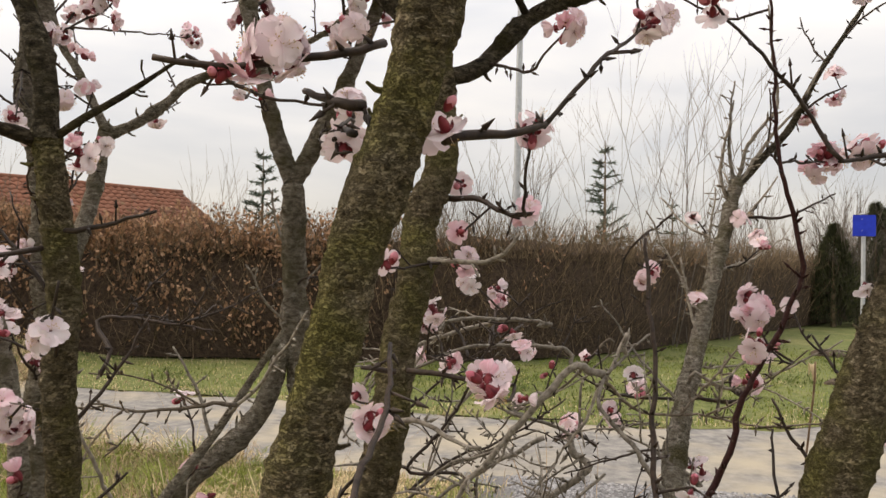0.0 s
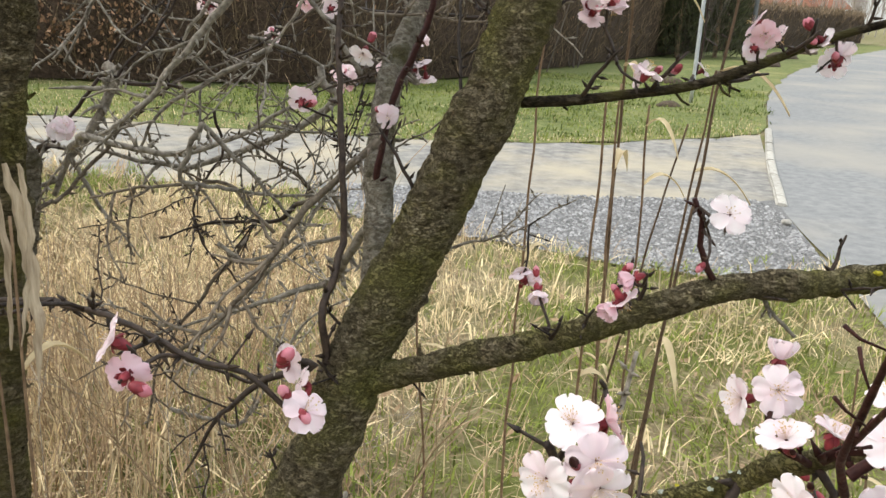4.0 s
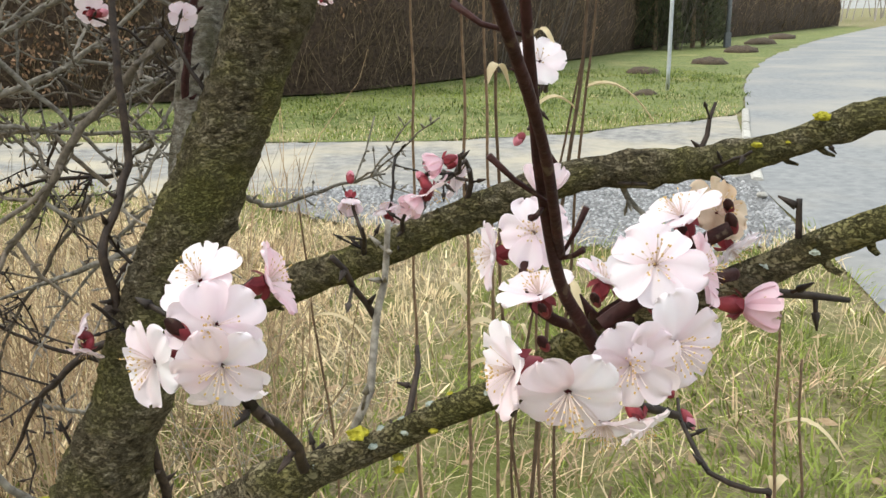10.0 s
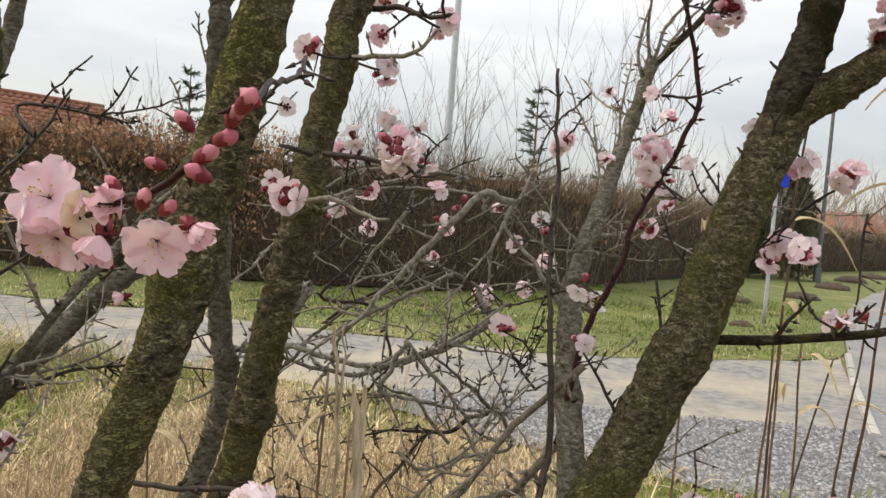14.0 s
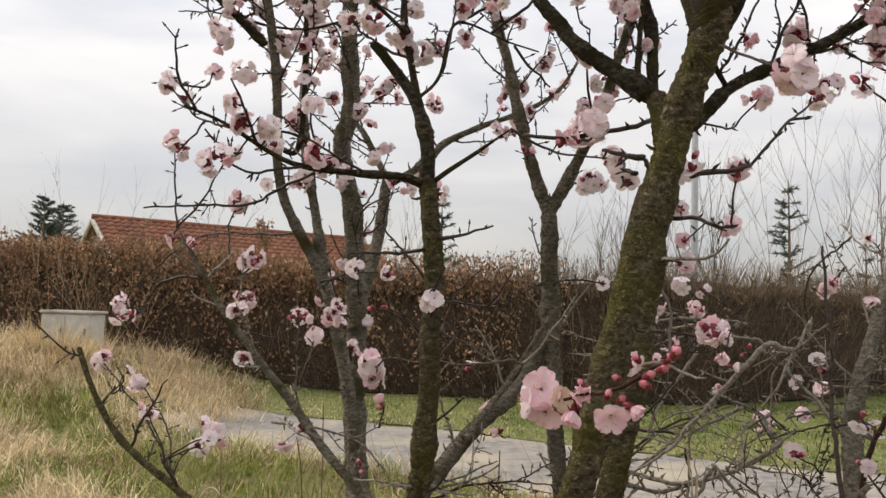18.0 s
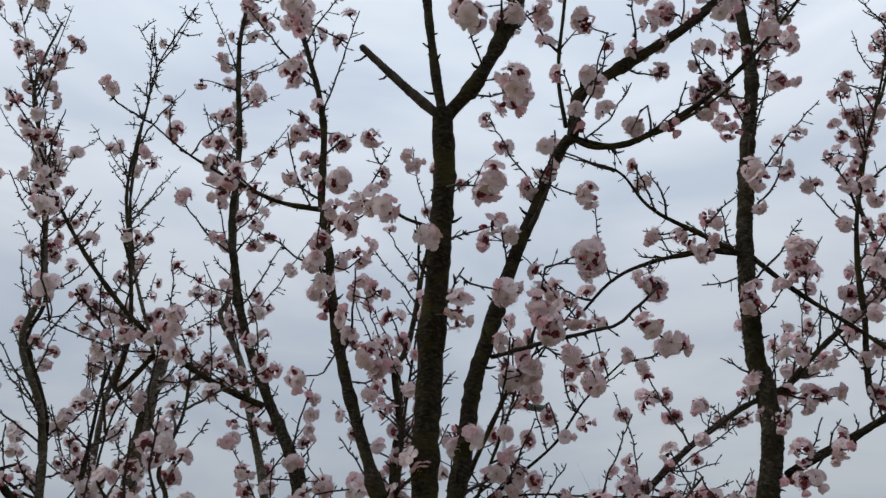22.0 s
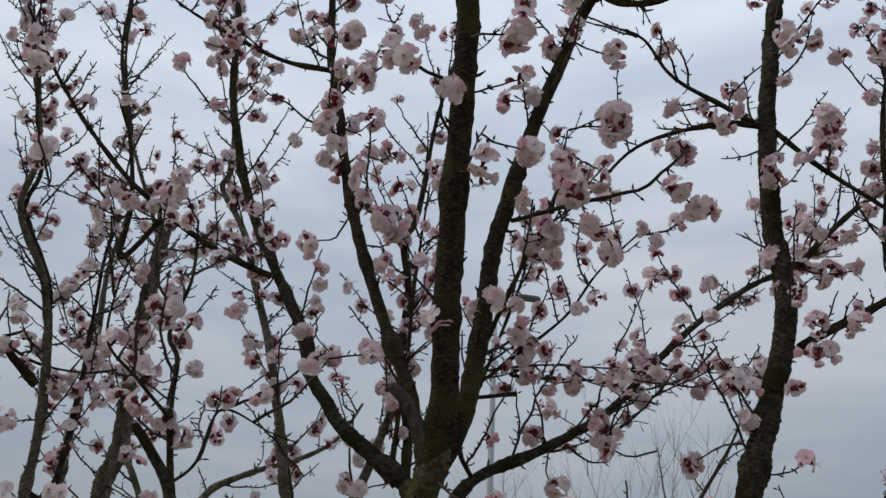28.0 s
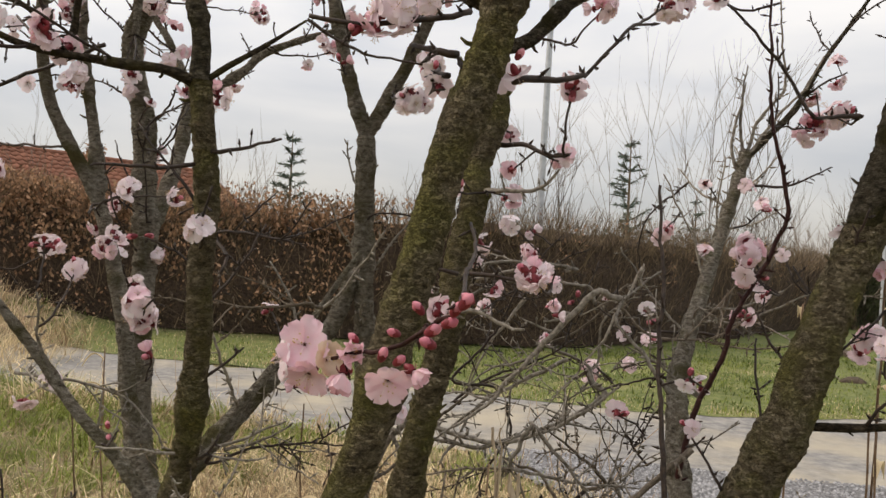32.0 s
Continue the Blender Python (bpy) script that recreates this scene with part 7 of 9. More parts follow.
c_m7 = limb(tree_c, "limb", joined(tree_c, [(0.068, 0.560, 1.896), (0.122, 0.580, 2.032), (0.177, 0.600, 2.165), (0.204, 0.620, 2.243)]), 0.0048, 0.0020, LIMB_BARK, 1.0, 217)
dress(tree_c, c_m7, 0.05, 1.0, 14, 0.16, 0.28, 517, sit=7, tuft=(2, 4))
d_m1 = limb(tree_d, "limb", joined(tree_d, [(0.096, 1.100, 2.008), (0.176, 1.075, 2.080), (0.294, 1.050, 2.181), (0.365, 1.025, 2.282), (0.463, 1.000, 2.381)]), 0.0045, 0.0018, LIMB_BARK, 1.0, 218)
dress(tree_d, d_m1, 0.05, 1.0, 14, 0.16, 0.28, 518, sit=7, tuft=(2, 4))
d_m2 = limb(tree_d, "limb", joined(tree_d, [(0.191, 1.150, 2.072), (0.313, 1.163, 2.074), (0.481, 1.175, 2.085), (0.638, 1.188, 2.082), (0.760, 1.200, 2.091)]), 0.0035, 0.0014, LIMB_BARK, 1.0, 219)
dress(tree_d, d_m2, 0.05, 1.0, 14, 0.16, 0.28, 519, sit=7, tuft=(2, 4))
d_m3 = limb(tree_d, "limb", joined(tree_d, [(-0.055, 1.050, 1.815), (-0.040, 1.067, 2.063), (-0.035, 1.083, 2.252), (-0.018, 1.100, 2.508)]), 0.0060, 0.0020, LIMB_BARK, 1.0, 220)
dress(tree_d, d_m3, 0.05, 1.0, 14, 0.16, 0.28, 520, sit=7, tuft=(2, 4))
d_m4 = limb(tree_d, "limb", joined(tree_d, [(0.079, 1.050, 1.899), (0.130, 1.067, 2.058), (0.205, 1.083, 2.279), (0.228, 1.100, 2.433)]), 0.0050, 0.0020, LIMB_BARK, 1.0, 221)
dress(tree_d, d_m4, 0.05, 1.0, 14, 0.16, 0.28, 521, sit=7, tuft=(2, 4))
d_m5 = limb(tree_d, "limb", joined(tree_d, [(0.110, 1.100, 2.058), (0.249, 1.112, 2.088), (0.402, 1.125, 2.095), (0.545, 1.137, 2.105), (0.760, 1.150, 2.106)]), 0.0028, 0.0012, LIMB_BARK, 1.0, 222)
dress(tree_d, d_m5, 0.05, 1.0, 14, 0.16, 0.28, 522, sit=7, tuft=(2, 4))
d_m6 = limb(tree_d, "limb", joined(tree_d, [(0.288, 1.120, 1.907), (0.408, 1.147, 1.956), (0.461, 1.173, 1.992), (0.505, 1.200, 1.996)]), 0.0020, 0.0010, LIMB_BARK, 1.0, 223)
dress(tree_d, d_m6, 0.05, 1.0, 14, 0.16, 0.28, 523, sit=7, tuft=(2, 4))
b_m1 = limb(tree_b, "limb", joined(tree_b, [(-0.280, 1.300, 1.805), (-0.346, 1.333, 2.014), (-0.404, 1.367, 2.191), (-0.482, 1.400, 2.435)]), 0.0060, 0.0030, LIMB_BARK, 1.0, 224)
dress(tree_b, b_m1, 0.05, 1.0, 14, 0.16, 0.28, 524, sit=7, tuft=(2, 4))
g_m1 = limb(tree_g, "limb", joined(tree_g, [(-1.004, 1.300, 2.127), (-0.924, 1.300, 2.076), (-0.799, 1.300, 2.057), (-0.698, 1.300, 2.078)]), 0.0040, 0.0020, LIMB_BARK, 1.0, 225)
dress(tree_g, g_m1, 0.05, 1.0, 14, 0.16, 0.28, 525, sit=7, tuft=(2, 4))
g_m2 = limb(tree_g, "limb", joined(tree_g, [(-0.830, 1.350, 1.791), (-0.818, 1.338, 2.025), (-0.830, 1.325, 2.328), (-0.833, 1.312, 2.482), (-0.968, 1.300, 2.634)]), 0.0070, 0.0025, LIMB_BARK, 1.0, 226, 0)
dress(tree_g, g_m2, 0.05, 1.0, 14, 0.16, 0.28, 526, sit=7, tuft=(2, 4))
g_m3 = limb(tree_g, "limb", joined(tree_g, [(-0.979, 1.100, 2.622), (-1.037, 1.100, 2.832), (-1.174, 1.100, 3.169), (-1.337, 1.100, 3.541)]), 0.0035, 0.0012, LIMB_BARK, 1.0, 227, 0)
dress(tree_g, g_m3, 0.05, 1.0, 14, 0.16, 0.28, 527, sit=7, tuft=(2, 4))
g_m4 = limb(tree_g, "limb", joined(tree_g, [(-1.167, 1.100, 3.147), (-1.160, 1.100, 3.283), (-1.165, 1.100, 3.528)]), 0.0020, 0.0010, LIMB_BARK, 1.0, 228)
dress(tree_g, g_m4, 0.1, 1, 12, 0.05, 0.02, 528, sit=1, tuft=(2, 4))
g_m5 = limb(tree_g, "limb", joined(tree_g, [(-0.789, 1.200, 2.661), (-0.859, 1.200, 2.919), (-0.889, 1.200, 3.238), (-0.896, 1.200, 3.384), (-0.999, 1.200, 3.562)]), 0.0040, 0.0012, LIMB_BARK, 1.0, 229)
dress(tree_g, g_m5, 0.1, 1, 12, 0.06, 0.04, 529, sit=1, tuft=(2, 4))
g_m6 = limb(tree_g, "limb", joined(tree_g, [(-0.896, 1.200, 3.384), (-0.861, 1.200, 3.482), (-0.827, 1.200, 3.683)]), 0.0020, 0.0010, LIMB_BARK, 1.0, 230)
dress(tree_g, g_m6, 0.1, 1, 12, 0.05, 0.02, 530, sit=0, tuft=(2, 4))
a_m1 = limb(tree_a, "limb", joined(tree_a, [(-0.404, 0.780, 1.741), (-0.370, 0.797, 1.784), (-0.348, 0.815, 1.877), (-0.263, 0.833, 1.848), (-0.217, 0.850, 1.836)]), 0.0030, 0.0012, LIMB_BARK, 1.0, 231)
dress(tree_a, a_m1, 0.05, 1.0, 14, 0.16, 0.28, 531, sit=7, tuft=(2, 4))
a_m2 = limb(tree_a, "limb", joined(tree_a, [(-0.420, 0.770, 1.849), (-0.483, 0.757, 1.908), (-0.542, 0.745, 1.967), (-0.541, 0.733, 2.059), (-0.525, 0.720, 2.113)]), 0.0035, 0.0014, LIMB_BARK, 1.0, 232)
dress(tree_a, a_m2, 0.05, 1.0, 14, 0.16, 0.28, 532, sit=7, tuft=(2, 4))
a_m3 = limb(tree_a, "limb", joined(tree_a, [(-0.525, 0.740, 1.619), (-0.579, 0.727, 1.674), (-0.642, 0.713, 1.677), (-0.671, 0.700, 1.638)]), 0.0030, 0.0012, LIMB_BARK, 1.0, 233)
dress(tree_a, a_m3, 0.05, 1.0, 14, 0.16, 0.28, 533, sit=7, tuft=(2, 4))
tuft(tree_c, (-0.117, 0.380, 2.279), 6, buds=1, pink=0.3)
tuft(tree_c, (-0.083, 0.600, 2.286), 6, buds=1, pink=0.3)
tuft(tree_c, (-0.120, 0.620, 2.199), 6, buds=1, pink=0.3)
tuft(tree_c, (-0.086, 0.600, 2.159), 6, buds=1, pink=0.3)
tuft(tree_c, (0.191, 0.500, 2.219), 6, buds=1, pink=0.3)
tuft(tree_c, (0.367, 0.480, 2.184), 7, buds=1, pink=0.3)
tuft(tree_c, (-0.293, 0.700, 2.718), 7, buds=1, pink=0.3)
tuft(tree_c, (-0.469, 0.720, 2.780), 4, buds=1, pink=0.3)
tuft(tree_c, (-0.413, 0.750, 2.872), 6, buds=1, pink=0.3)
tuft(tree_c, (0.122, 0.280, 2.649), 9, buds=1, pink=0.3)
tuft(tree_c, (0.198, 0.400, 2.806), 7, buds=1, pink=0.3)
tuft(tree_f, (0.871, 0.900, 2.560), 4, buds=1, pink=0.3)
tuft(tree_f, (0.672, 0.950, 2.738), 6, buds=1, pink=0.3)
tuft(tree_f, (0.744, 0.850, 2.068), 11, buds=1, pink=0.3)
tuft(tree_f, (0.743, 0.850, 2.123), 7, buds=1, pink=0.3)
tuft(tree_f, (1.065, 0.900, 2.963), 6, buds=1, pink=0.3)
tuft(tree_f, (1.066, 0.900, 2.786), 6, buds=1, pink=0.3)
tuft(tree_f, (0.938, 0.900, 2.513), 6, buds=1, pink=0.3)
tuft(tree_f, (0.865, 0.900, 2.343), 4, buds=1, pink=0.3)
tuft(tree_d, (0.133, 0.900, 1.764), 5, buds=1, pink=0.3)
tuft(tree_d, (-0.164, 1.000, 1.989), 2, buds=1, pink=0.3)
tuft(tree_d, (0.246, 1.000, 2.085), 4, buds=1, pink=0.3)
tuft(tree_d, (0.494, 1.200, 2.155), 7, buds=1, pink=0.3)
tuft(tree_d, (0.326, 1.150, 2.057), 5, buds=1, pink=0.3)
tuft(tree_d, (0.290, 1.100, 2.260), 5, buds=1, pink=0.3)
tuft(tree_d, (0.384, 1.150, 2.270), 4, buds=1, pink=0.3)
tuft(tree_d, (0.709, 1.300, 2.396), 7, buds=1, pink=0.3)
tuft(tree_d, (-0.113, 1.000, 1.788), 4, buds=1, pink=0.3)
tuft(tree_f, (0.541, 0.900, 1.748), 2, buds=1, pink=0.3)
tuft(tree_f, (0.625, 0.850, 1.702), 3, buds=1, pink=0.3)
tuft(tree_f, (0.598, 0.850, 1.710), 2, buds=1, pink=0.3)
tuft(tree_f, (0.532, 0.850, 1.632), 2, buds=1, pink=0.3)
tuft(tree_f, (0.555, 0.850, 1.652), 1, buds=1, pink=0.3)
tuft(tree_f, (0.635, 0.800, 1.590), 3, buds=1, pink=0.3)
tuft(tree_f, (0.711, 0.900, 2.006), 2, buds=1, pink=0.3)
tuft(tree_f, (0.688, 0.850, 1.858), 3, buds=1, pink=0.3)
tuft(tree_f, (0.458, 0.900, 1.633), 3, buds=1, pink=0.3)
tuft(tree_f, (0.477, 0.900, 1.630), 1, buds=1, pink=0.3)
tuft(tree_g, (-0.776, 1.100, 2.236), 2, buds=1, pink=0.3)
tuft(tree_g, (-0.731, 1.300, 1.890), 2, buds=1, pink=0.3)
tuft(tree_a, (-0.498, 0.850, 1.927), 3, buds=1, pink=0.3)
tuft(tree_g, (-0.447, 1.200, 2.196), 4, buds=1, pink=0.3)
tuft(tree_g, (-0.682, 1.300, 1.719), 2, buds=1, pink=0.3)
tuft(tree_g, (-0.863, 1.200, 1.771), 2, buds=1, pink=0.3)

# tufts of blossom through the crowns and down the trunks
tuft(tree_f, (0.514, 1.069, 0.938), 3, buds=1)
tuft(tree_f, (0.528, 0.769, 1.048), 1, buds=1)
tuft(tree_c, (-0.055, 0.621, 1.079), 3, buds=1)
tuft(tree_c, (-0.034, 0.582, 1.092), 1, buds=1)
tuft(tree_f, (0.316, 1.922, 1.134), 8, buds=1)
tuft(tree_a, (-0.940, 1.188, 1.134), 11, buds=1)
tuft(tree_f, (0.298, 1.826, 1.147), 5, buds=1)
tuft(tree_a, (-1.110, 1.223, 1.163), 5, buds=1)
tuft(tree_f, (0.391, 1.817, 1.168), 5, buds=1)
tuft(tree_f, (0.309, 0.982, 1.178), 1, buds=1)
tuft(tree_f, (0.212, 1.031, 1.180), 1, buds=1)
tuft(tree_a, (-1.226, 1.364, 1.212), 8, buds=1)
tuft(tree_f, (0.503, 2.079, 1.220), 3, buds=1)
tuft(tree_a, (-0.499, 0.996, 1.227), 1, buds=1)
tuft(tree_f, (0.448, 1.858, 1.231), 5, buds=1)
tuft(tree_f, (0.168, 1.625, 1.235), 1, buds=1)
tuft(tree_f, (0.570, 0.842, 1.241), 1, buds=1)
tuft(tree_a, (-1.294, 1.309, 1.265), 8, buds=1)
tuft(tree_a, (-0.540, 1.061, 1.279), 8, buds=1)
tuft(tree_b, (0.021, 1.851, 1.283), 5, buds=1)
tuft(tree_f, (0.226, 2.094, 1.288), 5, buds=1)
tuft(tree_f, (0.675, 0.811, 1.294), 3, buds=1)
tuft(tree_a, (-0.536, 1.027, 1.297), 11, buds=1)
tuft(tree_f, (0.556, 0.965, 1.320), 8, buds=1)
tuft(tree_b, (-0.044, 1.592, 1.321), 5, buds=1)
tuft(tree_f, (0.519, 0.841, 1.322), 3, buds=1)
tuft(tree_f, (0.468, 1.229, 1.334), 3, buds=1)
tuft(tree_d, (-0.063, 0.834, 1.336), 3, buds=1)
tuft(tree_f, (0.872, 0.876, 1.340), 3, buds=1)
tuft(tree_d, (-0.091, 0.899, 1.348), 1, buds=1)
tuft(tree_a, (-0.696, 1.144, 1.350), 5, buds=1)
tuft(tree_f, (0.518, 1.283, 1.367), 1, buds=1)
tuft(tree_d, (0.051, 0.822, 1.383), 3, buds=1)
tuft(tree_a, (-0.673, 1.012, 1.385), 3, buds=1)
tuft(tree_d, (0.048, 0.783, 1.388), 5, buds=1)
tuft(tree_a, (-0.667, 0.980, 1.390), 1, buds=1)
tuft(tree_c, (0.044, 0.725, 1.391), 3, buds=1)
tuft(tree_g, (-0.705, 1.295, 1.395), 11, buds=1)
tuft(tree_g, (-1.479, 1.658, 1.397), 13, buds=1)
tuft(tree_f, (0.562, 0.842, 1.408), 5, buds=1)
tuft(tree_b, (-0.021, 1.283, 1.411), 8, buds=1)
tuft(tree_f, (0.383, 0.987, 1.414), 3, buds=1)
tuft(tree_a, (-0.819, 1.086, 1.419), 5, buds=1)
tuft(tree_f, (0.134, 1.849, 1.428), 8, buds=1)
tuft(tree_f, (0.575, 0.960, 1.431), 3, buds=1)
tuft(tree_a, (-0.007, 1.182, 1.431), 3, buds=1)
tuft(tree_f, (0.128, 1.883, 1.441), 5, buds=1)
tuft(tree_f, (0.429, 1.119, 1.442), 8, buds=1)
tuft(tree_f, (0.454, 1.194, 1.457), 5, buds=1)
tuft(tree_a, (0.045, 1.284, 1.474), 3, buds=1)
tuft(tree_g, (-0.586, 1.303, 1.490), 3, buds=1)
tuft(tree_f, (0.400, 1.580, 1.491), 8, buds=1)
tuft(tree_g, (-0.614, 1.153, 1.492), 3, buds=1)
tuft(tree_a, (-0.767, 1.002, 1.498), 5, buds=1)
tuft(tree_d, (0.030, 0.991, 1.504), 3, buds=1)
tuft(tree_a, (-0.897, 0.930, 1.530), 1, buds=1)
tuft(tree_d, (0.098, 0.954, 1.559), 3, buds=1)
tuft(tree_d, (0.025, 1.022, 1.599), 1, buds=1)
tuft(tree_c, (-0.001, 0.574, 1.599), 1, buds=1)
tuft(tree_a, (-0.379, 0.855, 1.602), 3, buds=1)
tuft(tree_c, (-0.083, 0.743, 1.622), 3, buds=1)
tuft(tree_a, (-0.879, 1.156, 1.634), 8, buds=1)
tuft(tree_d, (0.091, 0.815, 1.635), 3, buds=1)
tuft(tree_c, (-0.130, 0.595, 1.649), 11, buds=1)
tuft(tree_f, (0.519, 1.111, 1.651), 11, buds=1)
tuft(tree_a, (-0.092, 0.823, 1.652), 5, buds=1)
tuft(tree_a, (-0.141, 1.099, 1.659), 8, buds=1)
tuft(tree_a, (-0.133, 1.146, 1.667), 8, buds=1)
tuft(tree_c, (0.095, 0.441, 1.673), 8, buds=1)
tuft(tree_g, (-0.807, 1.323, 1.707), 11, buds=1)
tuft(tree_a, (-0.829, 0.998, 1.709), 5, buds=1)
tuft(tree_a, (-0.957, 1.012, 1.729), 5, buds=1)
tuft(tree_g, (-0.672, 1.437, 1.776), 5, buds=1)
tuft(tree_d, (0.279, 1.076, 1.825), 8, buds=1)
tuft(tree_g, (-0.883, 1.016, 1.868), 3, buds=1)
tuft(tree_f, (0.552, 1.070, 1.888), 8, buds=1)
tuft(tree_g, (-0.855, 1.092, 1.891), 8, buds=1)
tuft(tree_g, (-0.743, 1.521, 1.918), 8, buds=1)
tuft(tree_d, (0.237, 1.138, 1.938), 8, buds=1)
tuft(tree_g, (-0.871, 1.018, 1.956), 13, buds=1)
tuft(tree_d, (0.435, 1.297, 1.961), 13, buds=1)
tuft(tree_c, (0.338, 0.788, 1.977), 11, buds=1)
tuft(tree_a, (-0.102, 0.858, 2.008), 8, buds=1)
tuft(tree_b, (-0.519, 1.437, 2.045), 8, buds=1)
tuft(tree_g, (-0.522, 1.225, 2.063), 5, buds=1)
tuft(tree_g, (-0.704, 2.245, 2.116), 13, buds=1)
tuft(tree_d, (-0.218, 1.247, 2.123), 8, buds=1)
tuft(tree_c, (0.194, 0.625, 2.124), 5, buds=1)
tuft(tree_c, (0.060, 0.362, 2.128), 8, buds=1)
tuft(tree_b, (-0.227, 1.282, 2.134), 8, buds=1)
tuft(tree_b, (-0.408, 1.228, 2.136), 8, buds=1)
tuft(tree_c, (-0.062, 0.636, 2.142), 8, buds=1)
tuft(tree_d, (0.352, 1.676, 2.144), 13, buds=1)
tuft(tree_c, (-0.225, 0.719, 2.165), 5, buds=1)
tuft(tree_c, (0.408, 0.513, 2.169), 8, buds=1)
tuft(tree_c, (0.210, 0.490, 2.173), 11, buds=1)
tuft(tree_c, (0.130, 0.438, 2.207), 8, buds=1)
tuft(tree_f, (0.337, 0.807, 2.226), 8, buds=1)
tuft(tree_c, (0.104, 0.342, 2.263), 3, buds=1)
tuft(tree_c, (0.391, 0.508, 2.269), 8, buds=1)
tuft(tree_c, (-0.068, 0.336, 2.289), 11, buds=1)
tuft(tree_c, (0.097, 0.294, 2.299), 11, buds=1)
tuft(tree_d, (-0.118, 1.099, 2.301), 8, buds=1)
tuft(tree_c, (0.284, 0.504, 2.328), 11, buds=1)
tuft(tree_c, (0.294, 0.552, 2.334), 13, buds=1)
tuft(tree_g, (-0.656, 0.962, 2.345), 5, buds=1)
tuft(tree_g, (-1.230, 1.747, 2.367), 13, buds=1)
tuft(tree_c, (-0.129, 0.669, 2.395), 5, buds=1)
tuft(tree_c, (-0.228, 0.824, 2.397), 5, buds=1)
tuft(tree_g, (-0.823, 0.884, 2.408), 11, buds=1)
tuft(tree_f, (0.703, 0.619, 2.425), 13, buds=1)
tuft(tree_c, (0.283, 0.497, 2.439), 8, buds=1)
tuft(tree_c, (0.128, 0.251, 2.455), 11, buds=1)
tuft(tree_c, (-0.163, 0.512, 2.461), 8, buds=1)
tuft(tree_d, (0.611, 1.459, 2.462), 13, buds=1)
tuft(tree_f, (0.718, 0.892, 2.488), 13, buds=1)
tuft(tree_g, (-0.775, 0.692, 2.493), 11, buds=1)
tuft(tree_c, (0.135, 0.284, 2.496), 11, buds=1)
tuft(tree_g, (-0.968, 1.549, 2.520), 13, buds=1)
tuft(tree_c, (0.054, 0.202, 2.561), 11, buds=1)
tuft(tree_b, (-0.465, 1.284, 2.582), 8, buds=1)
tuft(tree_c, (0.107, 0.136, 2.602), 8, buds=1)
tuft(tree_c, (0.657, 0.628, 2.619), 13, buds=1)
tuft(tree_c, (-0.120, 0.586, 2.627), 5, buds=1)
tuft(tree_c, (0.404, 0.572, 2.679), 8, buds=1)
tuft(tree_c, (0.263, 0.346, 2.719), 8, buds=1)
tuft(tree_c, (-0.295, 0.557, 2.771), 11, buds=1)
tuft(tree_c, (-0.278, 0.445, 2.805), 13, buds=1)
tuft(tree_c, (-0.296, 0.515, 2.886), 13, buds=1)
tuft(tree_c, (0.473, 0.511, 2.949), 11, buds=1)
tuft(tree_c, (-0.089, 0.431, 2.964), 8, buds=1)
tuft(tree_f, (0.726, 0.884, 2.972), 13, buds=1)
tuft(tree_c, (0.014, 0.446, 3.046), 11, buds=1)
tuft(tree_c, (0.765, 0.658, 3.063), 13, buds=1)
tuft(tree_c, (-0.335, 0.520, 3.090), 13, buds=1)
tuft(tree_f, (0.881, 0.875, 3.133), 13, buds=1)
tuft(tree_c, (-0.546, 0.912, 3.353), 13, buds=1)

# grey bare twigs among the trunks
shoot([(-0.204, 1.450, 1.045), (-0.170, 1.450, 1.083), (-0.060, 1.450, 1.234), (0.034, 1.450, 1.320), (0.094, 1.450, 1.360)], 0.0034, 0.0012, TWIG_BARK, 28, 401, 2)
shoot([(-0.151, 1.350, 0.995), (-0.015, 1.350, 1.146), (0.065, 1.350, 1.189), (0.172, 1.350, 1.233)], 0.0034, 0.0012, UNDER_TWIG, 28, 403, 2)
shoot([(-0.016, 1.450, 1.136), (0.027, 1.450, 1.230), (0.095, 1.450, 1.334)], 0.0034, 0.0012, TWIG_GREY, 28, 404, 2)
shoot([(0.219, 1.350, 1.330), (0.305, 1.350, 1.293), (0.400, 1.350, 1.290), (0.498, 1.350, 1.287)], 0.0034, 0.0012, TWIG_BARK, 28, 406, 2)
shoot([(0.266, 1.550, 1.190), (0.272, 1.550, 1.281), (0.319, 1.550, 1.334), (0.349, 1.550, 1.346)], 0.0034, 0.0012, TWIG_GREY, 28, 408, 2)
shoot([(-0.133, 1.350, 1.256), (-0.056, 1.350, 1.319), (0.062, 1.350, 1.368), (0.209, 1.350, 1.363)], 0.0034, 0.0012, TWIG_GREY, 28, 409, 2)
shoot([(-0.044, 1.270, 1.184), (0.024, 1.270, 1.264), (0.065, 1.270, 1.351), (0.107, 1.270, 1.422), (0.142, 1.270, 1.458)], 0.0026, 0.0010, TWIG_BARK, 40, 431, 3)
shoot([(0.081, 1.510, 1.139), (0.131, 1.510, 1.223), (0.213, 1.510, 1.266), (0.315, 1.510, 1.372)], 0.0026, 0.0010, UNDER_TWIG, 40, 433, 3)
shoot([(0.142, 1.150, 1.194), (0.188, 1.150, 1.258), (0.226, 1.150, 1.321), (0.264, 1.150, 1.409)], 0.0026, 0.0010, TWIG_GREY, 40, 434, 3)
shoot([(0.218, 1.390, 1.151), (0.332, 1.390, 1.192), (0.408, 1.390, 1.203)], 0.0026, 0.0010, TWIG_BARK, 40, 436, 3)
shoot([(0.251, 1.150, 1.275), (0.306, 1.150, 1.245), (0.370, 1.150, 1.199)], 0.0026, 0.0010, TWIG_GREY, 40, 438, 3)
